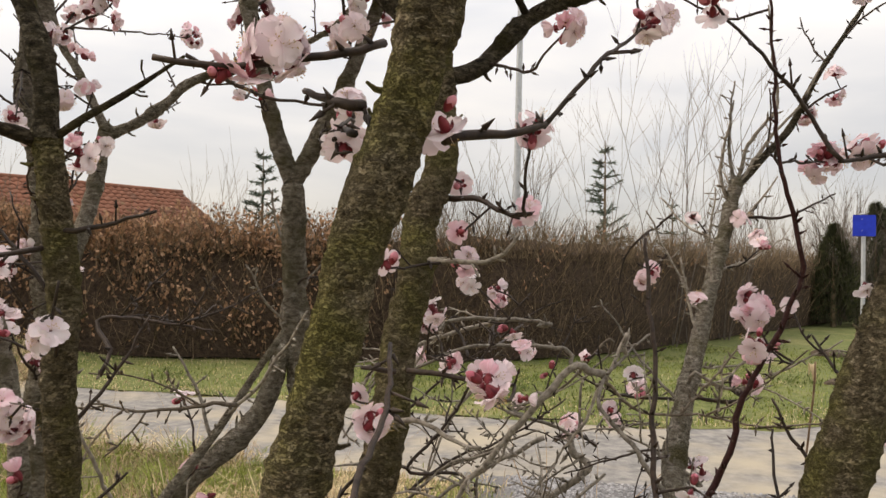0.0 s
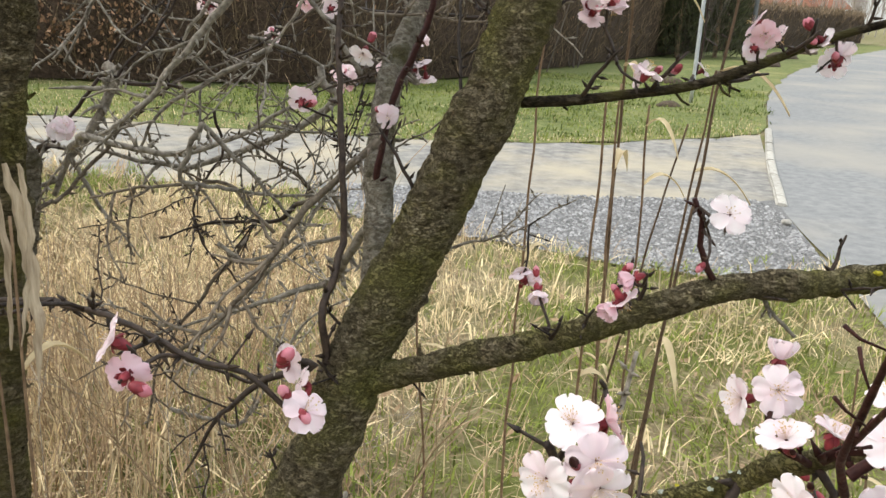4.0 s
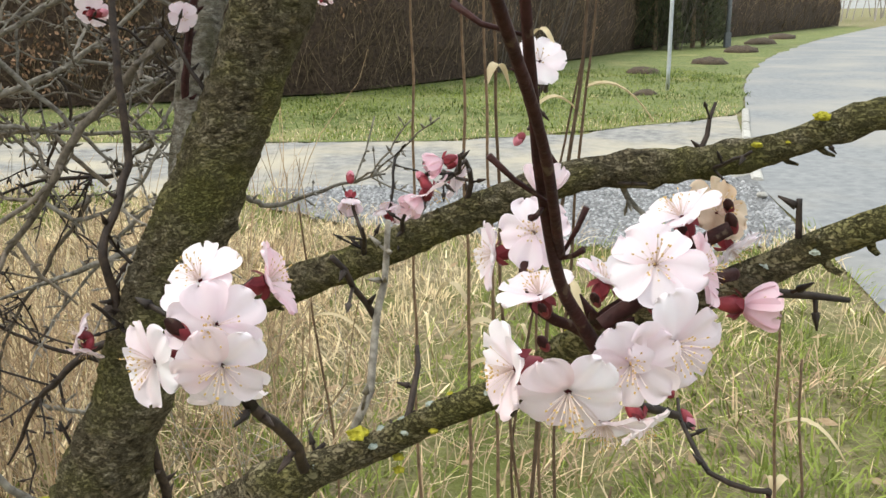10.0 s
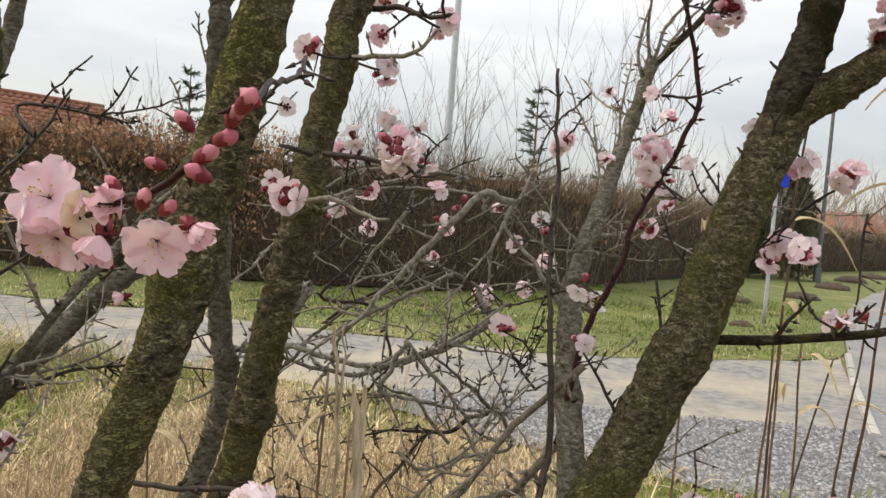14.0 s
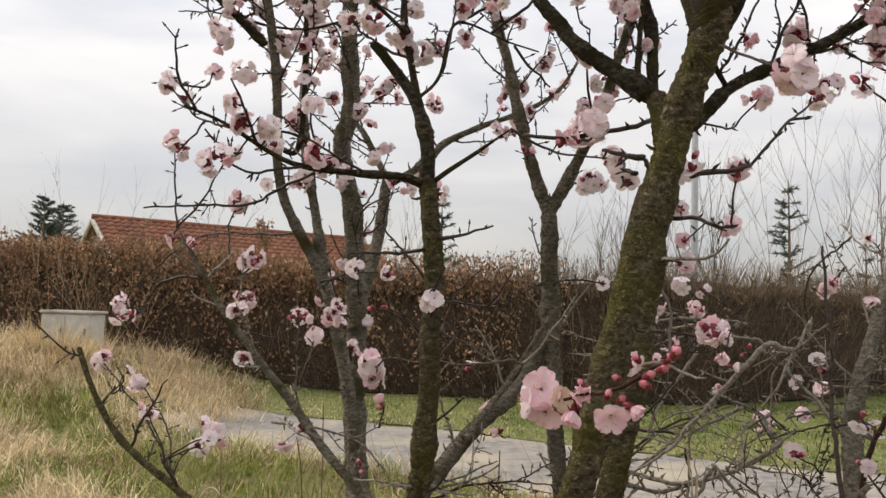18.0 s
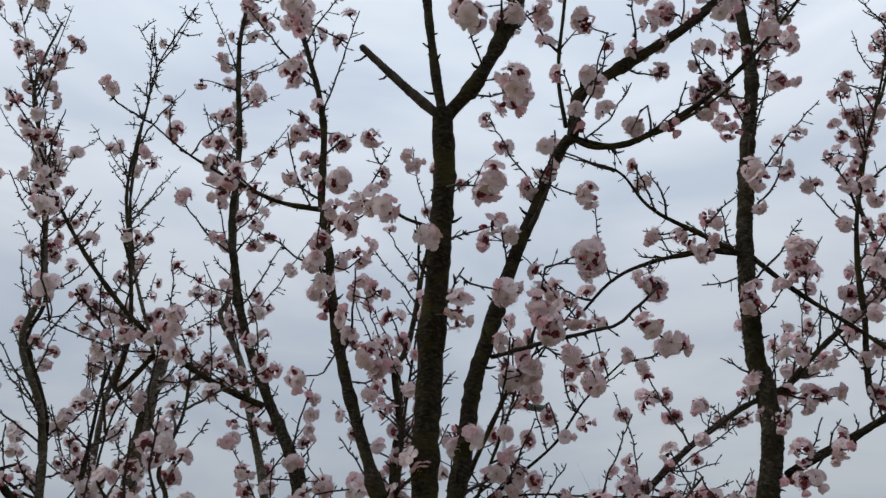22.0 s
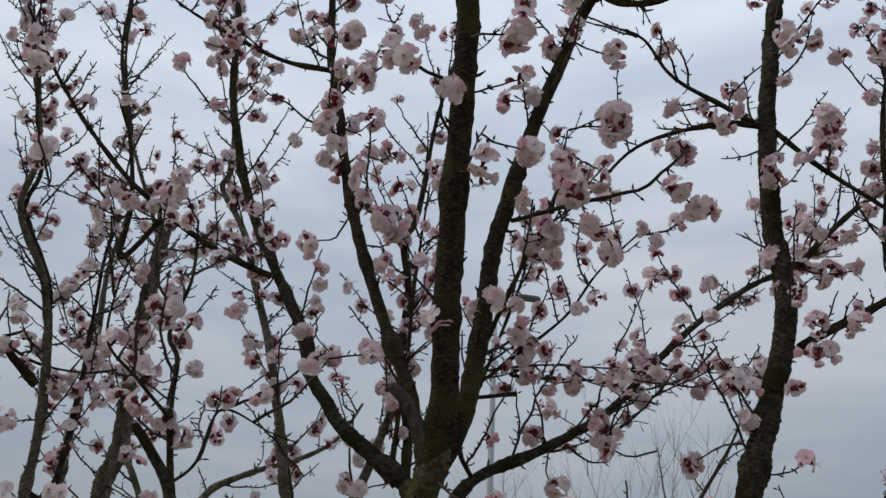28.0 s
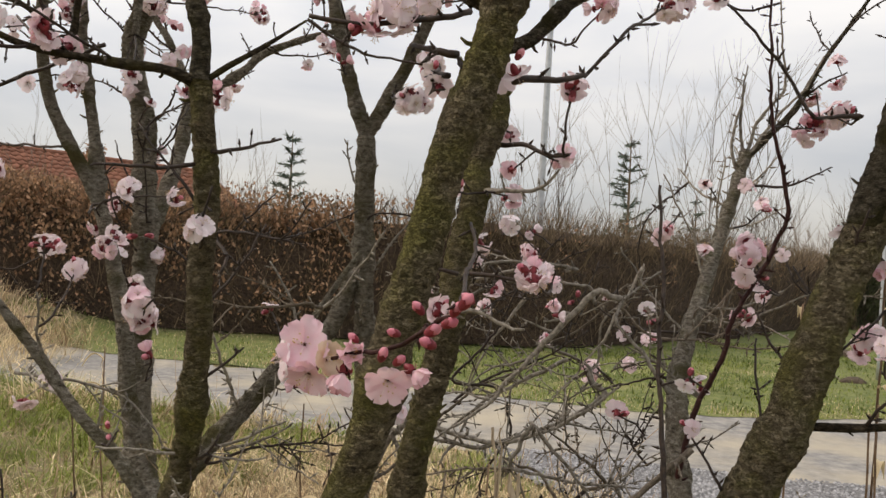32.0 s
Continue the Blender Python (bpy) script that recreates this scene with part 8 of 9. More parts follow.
shoot([(0.397, 1.270, 1.342), (0.459, 1.270, 1.317), (0.563, 1.270, 1.363), (0.624, 1.270, 1.399)], 0.0026, 0.0010, TWIG_GREY, 40, 439, 3)
shoot([(0.023, 1.510, 1.406), (0.128, 1.510, 1.398), (0.231, 1.510, 1.442)], 0.0026, 0.0010, TWIG_BARK, 40, 441, 3)
shoot([(-0.488, 1.080, 1.049), (-0.546, 1.080, 1.131), (-0.648, 1.080, 1.169), (-0.753, 1.080, 1.175)], 0.0027, 0.0010, TWIG_GREY, 40, 451, 5)
shoot([(-0.575, 1.160, 0.880), (-0.696, 1.160, 0.927), (-0.820, 1.160, 0.941), (-0.960, 1.160, 0.906)], 0.0027, 0.0010, TWIG_GREY, 40, 452, 5)
shoot([(-0.423, 1.080, 1.053), (-0.359, 1.080, 1.079), (-0.275, 1.080, 1.094), (-0.173, 1.080, 1.091)], 0.0027, 0.0010, TWIG_BARK, 40, 454, 5)
shoot([(-0.417, 1.000, 1.320), (-0.351, 1.000, 1.312), (-0.271, 1.000, 1.324)], 0.0027, 0.0010, UNDER_TWIG, 40, 456, 5)
shoot([(-0.297, 1.080, 1.124), (-0.349, 1.080, 1.090), (-0.402, 1.080, 1.076)], 0.0027, 0.0010, TWIG_GREY, 40, 457, 5)
shoot([(-0.414, 1.000, 1.420), (-0.354, 1.000, 1.421), (-0.274, 1.000, 1.412)], 0.0027, 0.0010, TWIG_BARK, 40, 459, 5)
shoot([(-0.005, 1.150, 0.839), (0.098, 1.150, 0.866), (0.178, 1.150, 0.892), (0.245, 1.150, 0.912)], 0.0060, 0.0010, TWIG_GREY, 40, 481, 5)
shoot([(0.061, 1.100, 1.072), (0.159, 1.100, 1.056), (0.268, 1.100, 1.052)], 0.0034, 0.0010, TWIG_GREY, 40, 482, 5)
shoot([(0.053, 1.050, 0.677), (0.096, 1.050, 0.752), (0.161, 1.050, 0.809), (0.227, 1.050, 0.830)], 0.0060, 0.0010, TWIG_BARK, 40, 484, 5)
shoot([(0.114, 1.200, 1.120), (0.168, 1.200, 1.091), (0.234, 1.200, 1.032)], 0.0034, 0.0010, UNDER_TWIG, 40, 486, 5)
shoot([(0.087, 1.100, 1.149), (0.146, 1.100, 1.086), (0.197, 1.100, 1.027), (0.244, 1.100, 1.011)], 0.0034, 0.0010, TWIG_GREY, 40, 487, 5)
shoot([(0.005, 1.250, 0.952), (0.085, 1.250, 0.976), (0.163, 1.250, 0.978)], 0.0034, 0.0010, TWIG_BARK, 40, 489, 5)
shoot([(0.379, 1.200, 0.935), (0.471, 1.200, 0.959), (0.532, 1.200, 0.970)], 0.0034, 0.0010, TWIG_GREY, 40, 491, 5)

# crooked grey undergrowth between the trunks
shoot([(-0.080, 1.200, 1.114), (-0.025, 1.200, 1.100), (0.039, 1.200, 1.089), (0.103, 1.200, 1.104), (0.175, 1.200, 1.141), (0.246, 1.200, 1.201)], 0.0050, 0.0018, TWIG_GREY, 44, 520, 5)
shoot([(-0.036, 1.380, 1.129), (0.036, 1.380, 1.178), (0.127, 1.380, 1.220), (0.216, 1.380, 1.279)], 0.0029, 0.0010, TWIG_BARK, 44, 522, 5)
shoot([(0.090, 1.200, 0.958), (0.141, 1.200, 0.933), (0.207, 1.200, 0.970), (0.255, 1.200, 1.033), (0.302, 1.200, 1.087)], 0.0029, 0.0010, TWIG_GREY, 44, 524, 5)
shoot([(0.023, 1.290, 0.731), (0.104, 1.290, 0.822), (0.157, 1.290, 0.882), (0.211, 1.290, 0.922), (0.283, 1.290, 0.943)], 0.0034, 0.0012, TWIG_GREY, 44, 525, 5)
shoot([(0.030, 1.470, 0.964), (0.041, 1.470, 0.879), (0.094, 1.470, 0.815), (0.138, 1.470, 0.737)], 0.0025, 0.0009, TWIG_BARK, 44, 527, 5)
shoot([(-0.041, 1.290, 0.618), (-0.013, 1.290, 0.741), (0.067, 1.290, 0.861), (0.129, 1.290, 0.939)], 0.0034, 0.0012, UNDER_TWIG, 44, 529, 5)
shoot([(0.105, 1.380, 0.567), (0.181, 1.380, 0.701), (0.239, 1.380, 0.777), (0.317, 1.380, 0.811)], 0.0034, 0.0012, TWIG_GREY, 44, 530, 5)
shoot([(0.249, 1.200, 1.144), (0.277, 1.200, 1.094), (0.303, 1.200, 1.069)], 0.0021, 0.0007, TWIG_BARK, 44, 532, 5)
shoot([(0.148, 1.380, 1.137), (0.176, 1.380, 1.138), (0.240, 1.380, 1.178)], 0.0021, 0.0007, TWIG_GREY, 44, 534, 5)
shoot([(-0.164, 1.470, 1.188), (-0.125, 1.470, 1.266), (-0.078, 1.470, 1.343), (-0.003, 1.470, 1.394), (0.081, 1.470, 1.408), (0.195, 1.470, 1.401)], 0.0039, 0.0014, TWIG_GREY, 44, 535, 5)
shoot([(-0.129, 1.290, 0.856), (-0.058, 1.290, 0.800), (0.023, 1.290, 0.741), (0.107, 1.290, 0.702)], 0.0029, 0.0010, TWIG_BARK, 44, 537, 5)

# thick lichened boughs reaching across between the trunks
shoot([(-0.205, 1.550, 1.184), (-0.151, 1.550, 1.254), (-0.115, 1.550, 1.304), (-0.061, 1.550, 1.341), (0.021, 1.550, 1.371), (0.096, 1.550, 1.391)], 0.0042, 0.0018, TWIG_GREY, 44, 560, 6)
shoot([(-0.039, 1.120, 1.126), (0.013, 1.120, 1.167), (0.065, 1.120, 1.229), (0.104, 1.120, 1.273), (0.150, 1.120, 1.324), (0.189, 1.120, 1.368)], 0.0052, 0.0018, TWIG_GREY, 44, 561, 6)
shoot([(-0.032, 1.300, 1.068), (-0.002, 1.300, 1.123), (0.037, 1.300, 1.154), (0.099, 1.300, 1.194), (0.170, 1.300, 1.231)], 0.0040, 0.0015, TWIG_GREY, 44, 562, 6)
shoot([(-0.135, 1.500, 1.040), (-0.055, 1.500, 1.019), (0.019, 1.500, 1.011), (0.083, 1.500, 1.028), (0.158, 1.500, 1.061), (0.223, 1.500, 1.093), (0.279, 1.500, 1.140)], 0.0062, 0.0028, TWIG_GREY, 44, 563, 6)
shoot([(-0.189, 1.430, 0.976), (-0.163, 1.430, 1.032), (-0.130, 1.430, 1.074), (-0.100, 1.430, 1.125), (-0.071, 1.430, 1.180)], 0.0086, 0.0035, TWIG_GREY, 44, 564, 6)
shoot([(0.074, 0.920, 0.917), (0.129, 0.920, 0.960), (0.179, 0.920, 1.022), (0.211, 0.920, 1.071), (0.256, 0.920, 1.120), (0.295, 0.920, 1.157)], 0.0042, 0.0018, UNDER_TWIG, 44, 565, 6)
shoot([(-0.081, 1.200, 1.026), (0.004, 1.200, 1.040), (0.106, 1.200, 1.048), (0.136, 1.200, 1.013), (0.174, 1.200, 0.974)], 0.0029, 0.0014, UNDER_TWIG, 44, 566, 6)
shoot([(0.254, 1.200, 1.327), (0.300, 1.200, 1.292), (0.369, 1.200, 1.289), (0.431, 1.200, 1.287)], 0.0024, 0.0012, UNDER_TWIG, 44, 567, 6)

# large blossoms close by: petals, stamens and calyx apart
large_blossom(tree_f, (0.365, 0.430, 1.075), (-0.36, -0.44, 0.82), 0.80, 1.00, PETAL)
large_blossom(tree_f, (0.372, 0.405, 1.065), (-0.02, -0.98, 0.21), 0.90, 1.05, PETAL)
large_blossom(tree_f, (0.373, 0.400, 1.051), (-0.08, -0.96, -0.28), 0.80, 1.05, PETAL)
large_blossom(tree_f, (0.347, 0.415, 1.049), (-0.74, -0.67, 0.06), 0.75, 1.00, PETAL)
large_blossom(tree_f, (0.390, 0.440, 1.069), (0.90, -0.14, 0.40), 0.55, 1.00, PETAL_PINK)
large_blossom(tree_f, (0.370, 0.430, 1.025), (-0.01, -0.51, -0.86), 0.80, 0.95, PETAL)
large_blossom(tree_f, (0.508, 0.452, 1.079), (-0.25, -0.90, 0.36), 0.95, 0.98, PETAL)
large_blossom(tree_f, (0.495, 0.470, 1.065), (-1.00, -0.01, -0.02), 0.60, 0.95, PETAL)
large_blossom(tree_f, (0.518, 0.470, 1.092), (0.19, 0.28, 0.94), 0.50, 0.90, PETAL)
large_blossom(tree_f, (0.504, 0.430, 1.057), (-0.35, -0.03, 0.94), 0.60, 1.00, PETAL)
large_blossom(tree_f, (0.529, 0.420, 1.064), (0.35, -0.10, 0.93), 0.60, 0.90, PETAL)
large_blossom(tree_f, (0.530, 0.375, 1.085), (-0.31, -0.71, 0.63), 0.85, 1.05, PETAL)
large_blossom(tree_f, (0.557, 0.410, 1.093), (-0.46, 0.02, 0.89), 0.65, 0.95, PETAL)
large_blossom(tree_f, (0.578, 0.420, 1.091), (0.22, -0.79, 0.58), 0.70, 0.85, PETAL_OLD)
large_blossom(tree_f, (0.588, 0.425, 1.074), (0.51, -0.56, -0.65), 0.60, 0.80, PETAL)
large_blossom(tree_f, (0.531, 0.360, 1.060), (0.19, -0.98, -0.04), 0.85, 1.10, PETAL)
large_blossom(tree_f, (0.552, 0.385, 1.078), (0.78, -0.53, 0.35), 0.60, 0.90, PETAL_PINK)
large_blossom(tree_f, (0.581, 0.400, 1.056), (0.95, -0.30, -0.10), 0.50, 0.95, PETAL_PINK)
large_blossom(tree_f, (0.516, 0.360, 1.054), (-0.37, -0.93, 0.00), 0.65, 0.95, PETAL)
large_blossom(tree_f, (0.489, 0.350, 1.051), (-0.33, -0.88, -0.34), 0.80, 1.10, PETAL)
large_blossom(tree_f, (0.476, 0.370, 1.052), (-0.99, -0.16, 0.03), 0.60, 1.10, PETAL)
large_blossom(tree_f, (0.514, 0.380, 1.022), (-0.13, -0.58, -0.80), 0.70, 0.95, PETAL)
large_blossom(tree_f, (0.539, 0.400, 1.009), (0.42, -0.64, -0.65), 0.60, 0.80, PETAL)
set_blossom(tree_f, (0.360, 0.405, 1.063), (-0.46, -0.44, 0.71), RED_BUDS[1], 1.5, "bud_scale")
set_blossom(tree_f, (0.362, 0.410, 1.059), (-0.46, -0.44, 0.71), RED_BUDS[0], 1.2, "bud_scale")
set_blossom(tree_f, (0.580, 0.410, 1.087), (-0.46, -0.44, 0.71), RED_BUDS[1], 1.4, "bud_scale")
set_blossom(tree_f, (0.581, 0.415, 1.093), (-0.46, -0.44, 0.71), RED_BUDS[0], 1.1, "bud_scale")
set_blossom(tree_f, (0.527, 0.390, 1.073), (-0.46, -0.44, 0.71), RED_BUDS[1], 1.0, "bud_scale")
set_blossom(tree_f, (0.512, 0.370, 1.049), (-0.46, -0.44, 0.71), RED_BUDS[0], 1.0, "bud_scale")
set_blossom(tree_f, (0.492, 0.385, 1.053), (-0.46, -0.44, 0.71), RED_BUDS[1], 1.1, "bud_scale")
set_blossom(tree_f, (0.535, 0.385, 1.064), (-0.46, -0.44, 0.71), RED_BUDS[0], 1.1, "bud_scale")
set_blossom(tree_f, (0.556, 0.405, 1.087), (-0.46, -0.44, 0.71), RED_BUDS[1], 1.0, "bud_scale")
set_blossom(tree_f, (0.503, 0.420, 1.053), (-0.46, -0.44, 0.71), RED_BUDS[0], 1.0, "bud_scale")
set_blossom(tree_f, (0.518, 0.400, 1.063), (-0.46, -0.44, 0.71), RED_BUDS[1], 1.0, "bud_scale")
twig(tree_f, [(0.380, 0.465, 1.004), (0.370, 0.455, 1.026), (0.361, 0.440, 1.048), (0.354, 0.435, 1.056)], 0.0030, 0.0024, TWIG_BARK, 50, 140, 0.00, (1, 3))
twig(tree_f, [(0.366, 0.450, 1.039), (0.379, 0.450, 1.055), (0.387, 0.445, 1.064)], 0.0020, 0.0016, TWIG_BARK, 50, 141, 0.00, (1, 3))
twig(tree_f, [(0.530, 0.430, 1.042), (0.540, 0.420, 1.054), (0.554, 0.410, 1.063), (0.563, 0.410, 1.081), (0.576, 0.405, 1.090)], 0.0034, 0.0026, SHOOT_RED, 60, 142, 0.00, (1, 3))
twig(tree_f, [(0.530, 0.440, 1.034), (0.514, 0.440, 1.041), (0.502, 0.445, 1.055), (0.499, 0.450, 1.067)], 0.0026, 0.0020, SHOOT_RED, 60, 143, 0.00, (1, 3))
twig(tree_f, [(0.538, 0.440, 1.030), (0.542, 0.430, 1.018), (0.551, 0.430, 1.001), (0.572, 0.430, 0.992)], 0.0026, 0.0016, TWIG_BARK, 60, 144, 0.00, (1, 3))
tuft(tree_f, (0.105, 0.524, 1.089), 1, (-0.2, -1, 0.1), buds=0, pink=0.2)
tuft(tree_f, (0.103, 0.500, 1.078), 1, buds=1, pink=0.3)
tuft(tree_f, (0.193, 0.535, 1.068), 1, buds=1, pink=0.3)
tuft(tree_f, (0.207, 0.535, 1.029), 1, buds=1, pink=0.3)
tuft(tree_f, (0.205, 0.535, 1.040), 0, buds=2, pink=0.3)
tuft(tree_f, (0.452, 0.800, 1.032), 1, buds=1, pink=0.3)
tuft(tree_f, (0.543, 0.800, 1.240), 1, buds=0, pink=0.3)
twig(tree_f, [(-0.209, 0.850, 1.013), (-0.051, 0.758, 1.038), (0.036, 0.660, 1.066), (0.096, 0.570, 1.084), (0.132, 0.545, 1.077), (0.176, 0.537, 1.063), (0.198, 0.535, 1.043), (0.215, 0.530, 1.023)], 0.0030, 0.0014, TWIG_BARK, 45, 145, 0.00, (1, 3))
tuft(tree_f, (0.648, 0.500, 0.864), 1, buds=1, pink=0.3)
tuft(tree_f, (0.632, 0.500, 0.861), 1, buds=0, pink=0.3)
tuft(tree_f, (0.660, 0.600, 0.905), 0, buds=2, pink=0.3)
twig(tree_f, [(0.665, 0.500, 0.822), (0.668, 0.500, 0.873), (0.670, 0.500, 0.899)], 0.0018, 0.0012, SHOOT_RED, 30, 146, 0.00, (1, 3))

# ---------------------------------------------------------------- grass and undergrowth


def blade(verts, faces, o, d, ln, w, droop, rng):
    """A bent three-point blade."""
    side = Vector((-d.y, d.x, 0))
    if side.length < 1e-4:
        side = Vector((1, 0, 0))
    side = side.normalized() * w
    m = o + d * ln * 0.55
    tip = o + d * ln + Vector((d.x, d.y, -1)) * droop * ln
    s = len(verts)
    verts.extend((o - side, o + side, m + side * 0.8, m - side * 0.8, tip))
    faces.extend(((s, s + 1, s + 2, s + 3), (s + 3, s + 2, s + 4)))


def on_road(x, y):
    return x > kerb_x(y) - 0.05 or along(LANE_NEAR, x) - 0.05 < y < along(LANE_FAR, x) + 0.05


def scatter(name, count, seed, mat, label, area, hgt, w, lean, keep, category="grass", droop=0.15):
    rng = random.Random(seed)
    verts, faces = [], []
    x0, x1, y0, y1 = area
    made = 0
    for _ in range(count):
        x, y = rng.uniform(x0, x1), rng.uniform(y0, y1)
        k = keep(x, y)
        if rng.random() > k:
            continue
        a = rng.uniform(0, 6.28)
        t = abs(rng.gauss(0, lean))
        d = Vector((math.cos(a) * math.sin(t), math.sin(a) * math.sin(t), math.cos(t)))
        blade(verts, faces, Vector((x, y, height(x, y))), d, rng.uniform(*hgt), w * rng.uniform(0.6, 1.5), rng.uniform(0, droop * 2), rng)
    ob = new(name, mesh_of(name, verts, faces, mat))
    tagged(ob, label, category, kind="stuff")


def tussocks(name, centres, blades, seed, mat, label, area, hgt, w, keep, spread=0.07, category="dry grass", droop=0.5):
    """Grass growing in matted clumps whose blades fan out and fall over."""
    rng = random.Random(seed)
    verts, faces = [], []
    for _ in range(centres):
        cx, cy = rng.uniform(area[0], area[1]), rng.uniform(area[2], area[3])
        if rng.random() > keep(cx, cy):
            continue
        lie = 7.0 * noise.noise(Vector((cx * 0.9, cy * 0.9, 6.1))) + rng.gauss(0, 0.35)
        size = rng.uniform(0.55, 1.35)
        swell = rng.uniform(0.0, 0.15) * size
        for _ in range(blades):
            dx, dy = rng.gauss(0, spread * size), rng.gauss(0, spread * size)
            t = rng.uniform(0.35, 1.4)
            a = math.atan2(dy, dx) + rng.gauss(0, 0.5) if rng.random() < 0.35 else lie + rng.gauss(0, 0.4)
            d = Vector((math.cos(a) * math.sin(t), math.sin(a) * math.sin(t), math.cos(t)))
            x, y = cx + dx, cy + dy
            lift = swell * math.exp(-(dx * dx + dy * dy) / (spread * spread))
            blade(verts, faces, Vector((x, y, height(x, y) + lift)), d, rng.uniform(*hgt) * size, w * rng.uniform(0.6, 1.5), rng.uniform(0, droop), rng)
    tagged(new(name, mesh_of(name, verts, faces, mat)), label, category, kind="stuff")


def patchy(x, y, s, o=0.0):
    return 0.5 + 0.9 * noise.noise(Vector((x * s, y * s, 4.7 + o)))


def off_road(x, y):
    if on_road(x, y) or (0.4 < x < 3.6 and y > along([(0.2, 5.3), (0.8, 4.75), (1.44, 4.4), (1.94, 3.98), (2.44, 3.72), (3.1, 3.8), (3.8, 4.3)], x) - 0.02 and y < 6):
        return 0.0
    return 1.0


def near_side(x, y):
    return off_road(x, y) * (1.0 if y < along(LANE_NEAR, x) else 0.0)


def lush(x, y):
    """1 where green grass has the upper hand, 0 where straw lies."""
    v = 0.5 + 0.75 * noise.noise(Vector((x * 0.75, y * 0.75, 8.4))) + 0.4 * noise.noise(Vector((x * 2.3, y * 2.3, 2.2)))
    return smooth_step(0.45, 0.64, v + 0.16 * smooth_step(0.15, 0.9, x) * smooth_step(4.6, 3.2, y) + 0.13 * smooth_step(-1.5, -3.5, x) - 0.12 * smooth_step(0.1, -0.4, x) * smooth_step(5.0, 3.6, y))


def beyond(x, y):
    return 1.0 if along(LANE_FAR, x) < y < along(HEDGE_LINE, x) + 0.4 and x < kerb_x(y) - 0.1 else 0.0


# matted straw with clumps of straw and green; rank dry stems under the trees
tussocks("dry_tussocks", 2000, 36, 31, DRY, "matted clumps of pale dry grass", (-1.5, 3.3, 1.3, 6.6), (0.04, 0.12), 0.0028,
         lambda x, y: near_side(x, y) * smooth_step(0.15, 0.5, patchy(x, y, 2.8, 15)) * (1 - 0.93 * lush(x, y)) * (1 - 0.7 * smooth_step(0.0, 0.8, x)), spread=0.085, droop=0.9)
tussocks("meadow_tussocks", 2100, 46, 64, DRY, "long pale straw lying in thick swirled clumps", (-8.0, -1.3, 2.4, 9.6), (0.2, 0.46), 0.0031,
         lambda x, y: near_side(x, y) * (1 - 0.92 * lush(x, y)) * smooth_step(0.25, 0.5, patchy(x, y, 2.2, 9)), spread=0.11, droop=0.8)
tussocks("rusty_tussocks", 700, 40, 65, DRY_BROWN, "rusty brown dead grass lying in clumps", (-8.0, -1.0, 2.4, 9.6), (0.16, 0.4), 0.0029,
         lambda x, y: near_side(x, y) * (1 - 0.6 * lush(x, y)) * smooth_step(0.35, 0.6, patchy(x, y, 1.6, 11)), spread=0.1, droop=0.7)
tussocks("meadow_green", 1500, 34, 66, GREEN, "long green grass clumps on the meadow", (-8.0, -1.3, 2.4, 9.8), (0.1, 0.28), 0.0030,
         lambda x, y: near_side(x, y) * (0.05 + 0.95 * lush(x, y)), spread=0.09, category="grass", droop=0.6)
tussocks("green_tussocks", 2500, 20, 32, GREEN, "green grass clumps among the straw", (-1.5, 3.3, 1.6, 7.0), (0.03, 0.085), 0.0026,
         lambda x, y: near_side(x, y) * (0.06 + 0.94 * lush(x, y)), category="grass")
tussocks("brown_tussocks", 1900, 16, 33, DRY_BROWN, "brown dead stems and leaves in clumps", (-6.0, 2.6, 1.2, 7.0), (0.06, 0.2), 0.0020,
         lambda x, y: near_side(x, y) * patchy(x, y, 1.3, 5) * (1 - 0.5 * lush(x, y)))
scatter("flattened_straw", 60000, 61, DRY, "flattened pale straw lying on the meadow", (-5.0, 3.3, 1.2, 7.6), (0.05, 0.16), 0.0018, 1.45,
        lambda x, y: near_side(x, y) * (1 - 0.75 * lush(x, y)), "dry grass", 0.1)
scatter("fallen_grass_leaves", 2600, 45, DRY, "broad pale dead grass leaves lying about", (-5.0, 2.6, 1.2, 5.6), (0.1, 0.3), 0.0042, 1.4,
        lambda x, y: near_side(x, y) * smooth_step(0.3, 0.7, patchy(x, y, 1.9, 21)), "dry grass", 0.3)
tussocks("rear_straw", 1500, 22, 67, DRY, "matted pale straw behind the trees", (-6.0, 2.3, -3.5, 1.4), (0.1, 0.3), 0.003,
         lambda x, y: off_road(x, y) * (1 - 0.9 * lush(x, y)), spread=0.12, droop=0.6)
tussocks("rear_grass", 1900, 18, 68, GREEN, "green grass clumps behind the trees", (-6.0, 2.3, -3.5, 1.7), (0.06, 0.18), 0.003,
         lambda x, y: off_road(x, y) * (0.1 + 0.9 * lush(x, y)), spread=0.12, category="grass")
scatter("tall_dry_grass", 5200, 34, DRY, "tall tangled dry grass under the trees", (-1.8, 0.2, 0.95, 3.2), (0.25, 0.6), 0.0026, 0.65,
        lambda x, y: near_side(x, y) * (1 - 0.9 * smooth_step(-0.35, 0.15, x)) * (0.35 + 0.65 * patchy(x, y, 1.5)), "dry grass", 0.45)
scatter("tall_brown_stems", 2600, 62, DRY_BROWN, "thin upright brown dead stems under the trees", (-1.6, 0.3, 0.95, 3.0), (0.25, 0.75), 0.0017, 0.35,
        lambda x, y: near_side(x, y) * (1 - 0.8 * smooth_step(-0.35, 0.25, x)) * (0.3 + 0.7 * patchy(x, y, 1.7, 2)), "dry grass", 0.2)
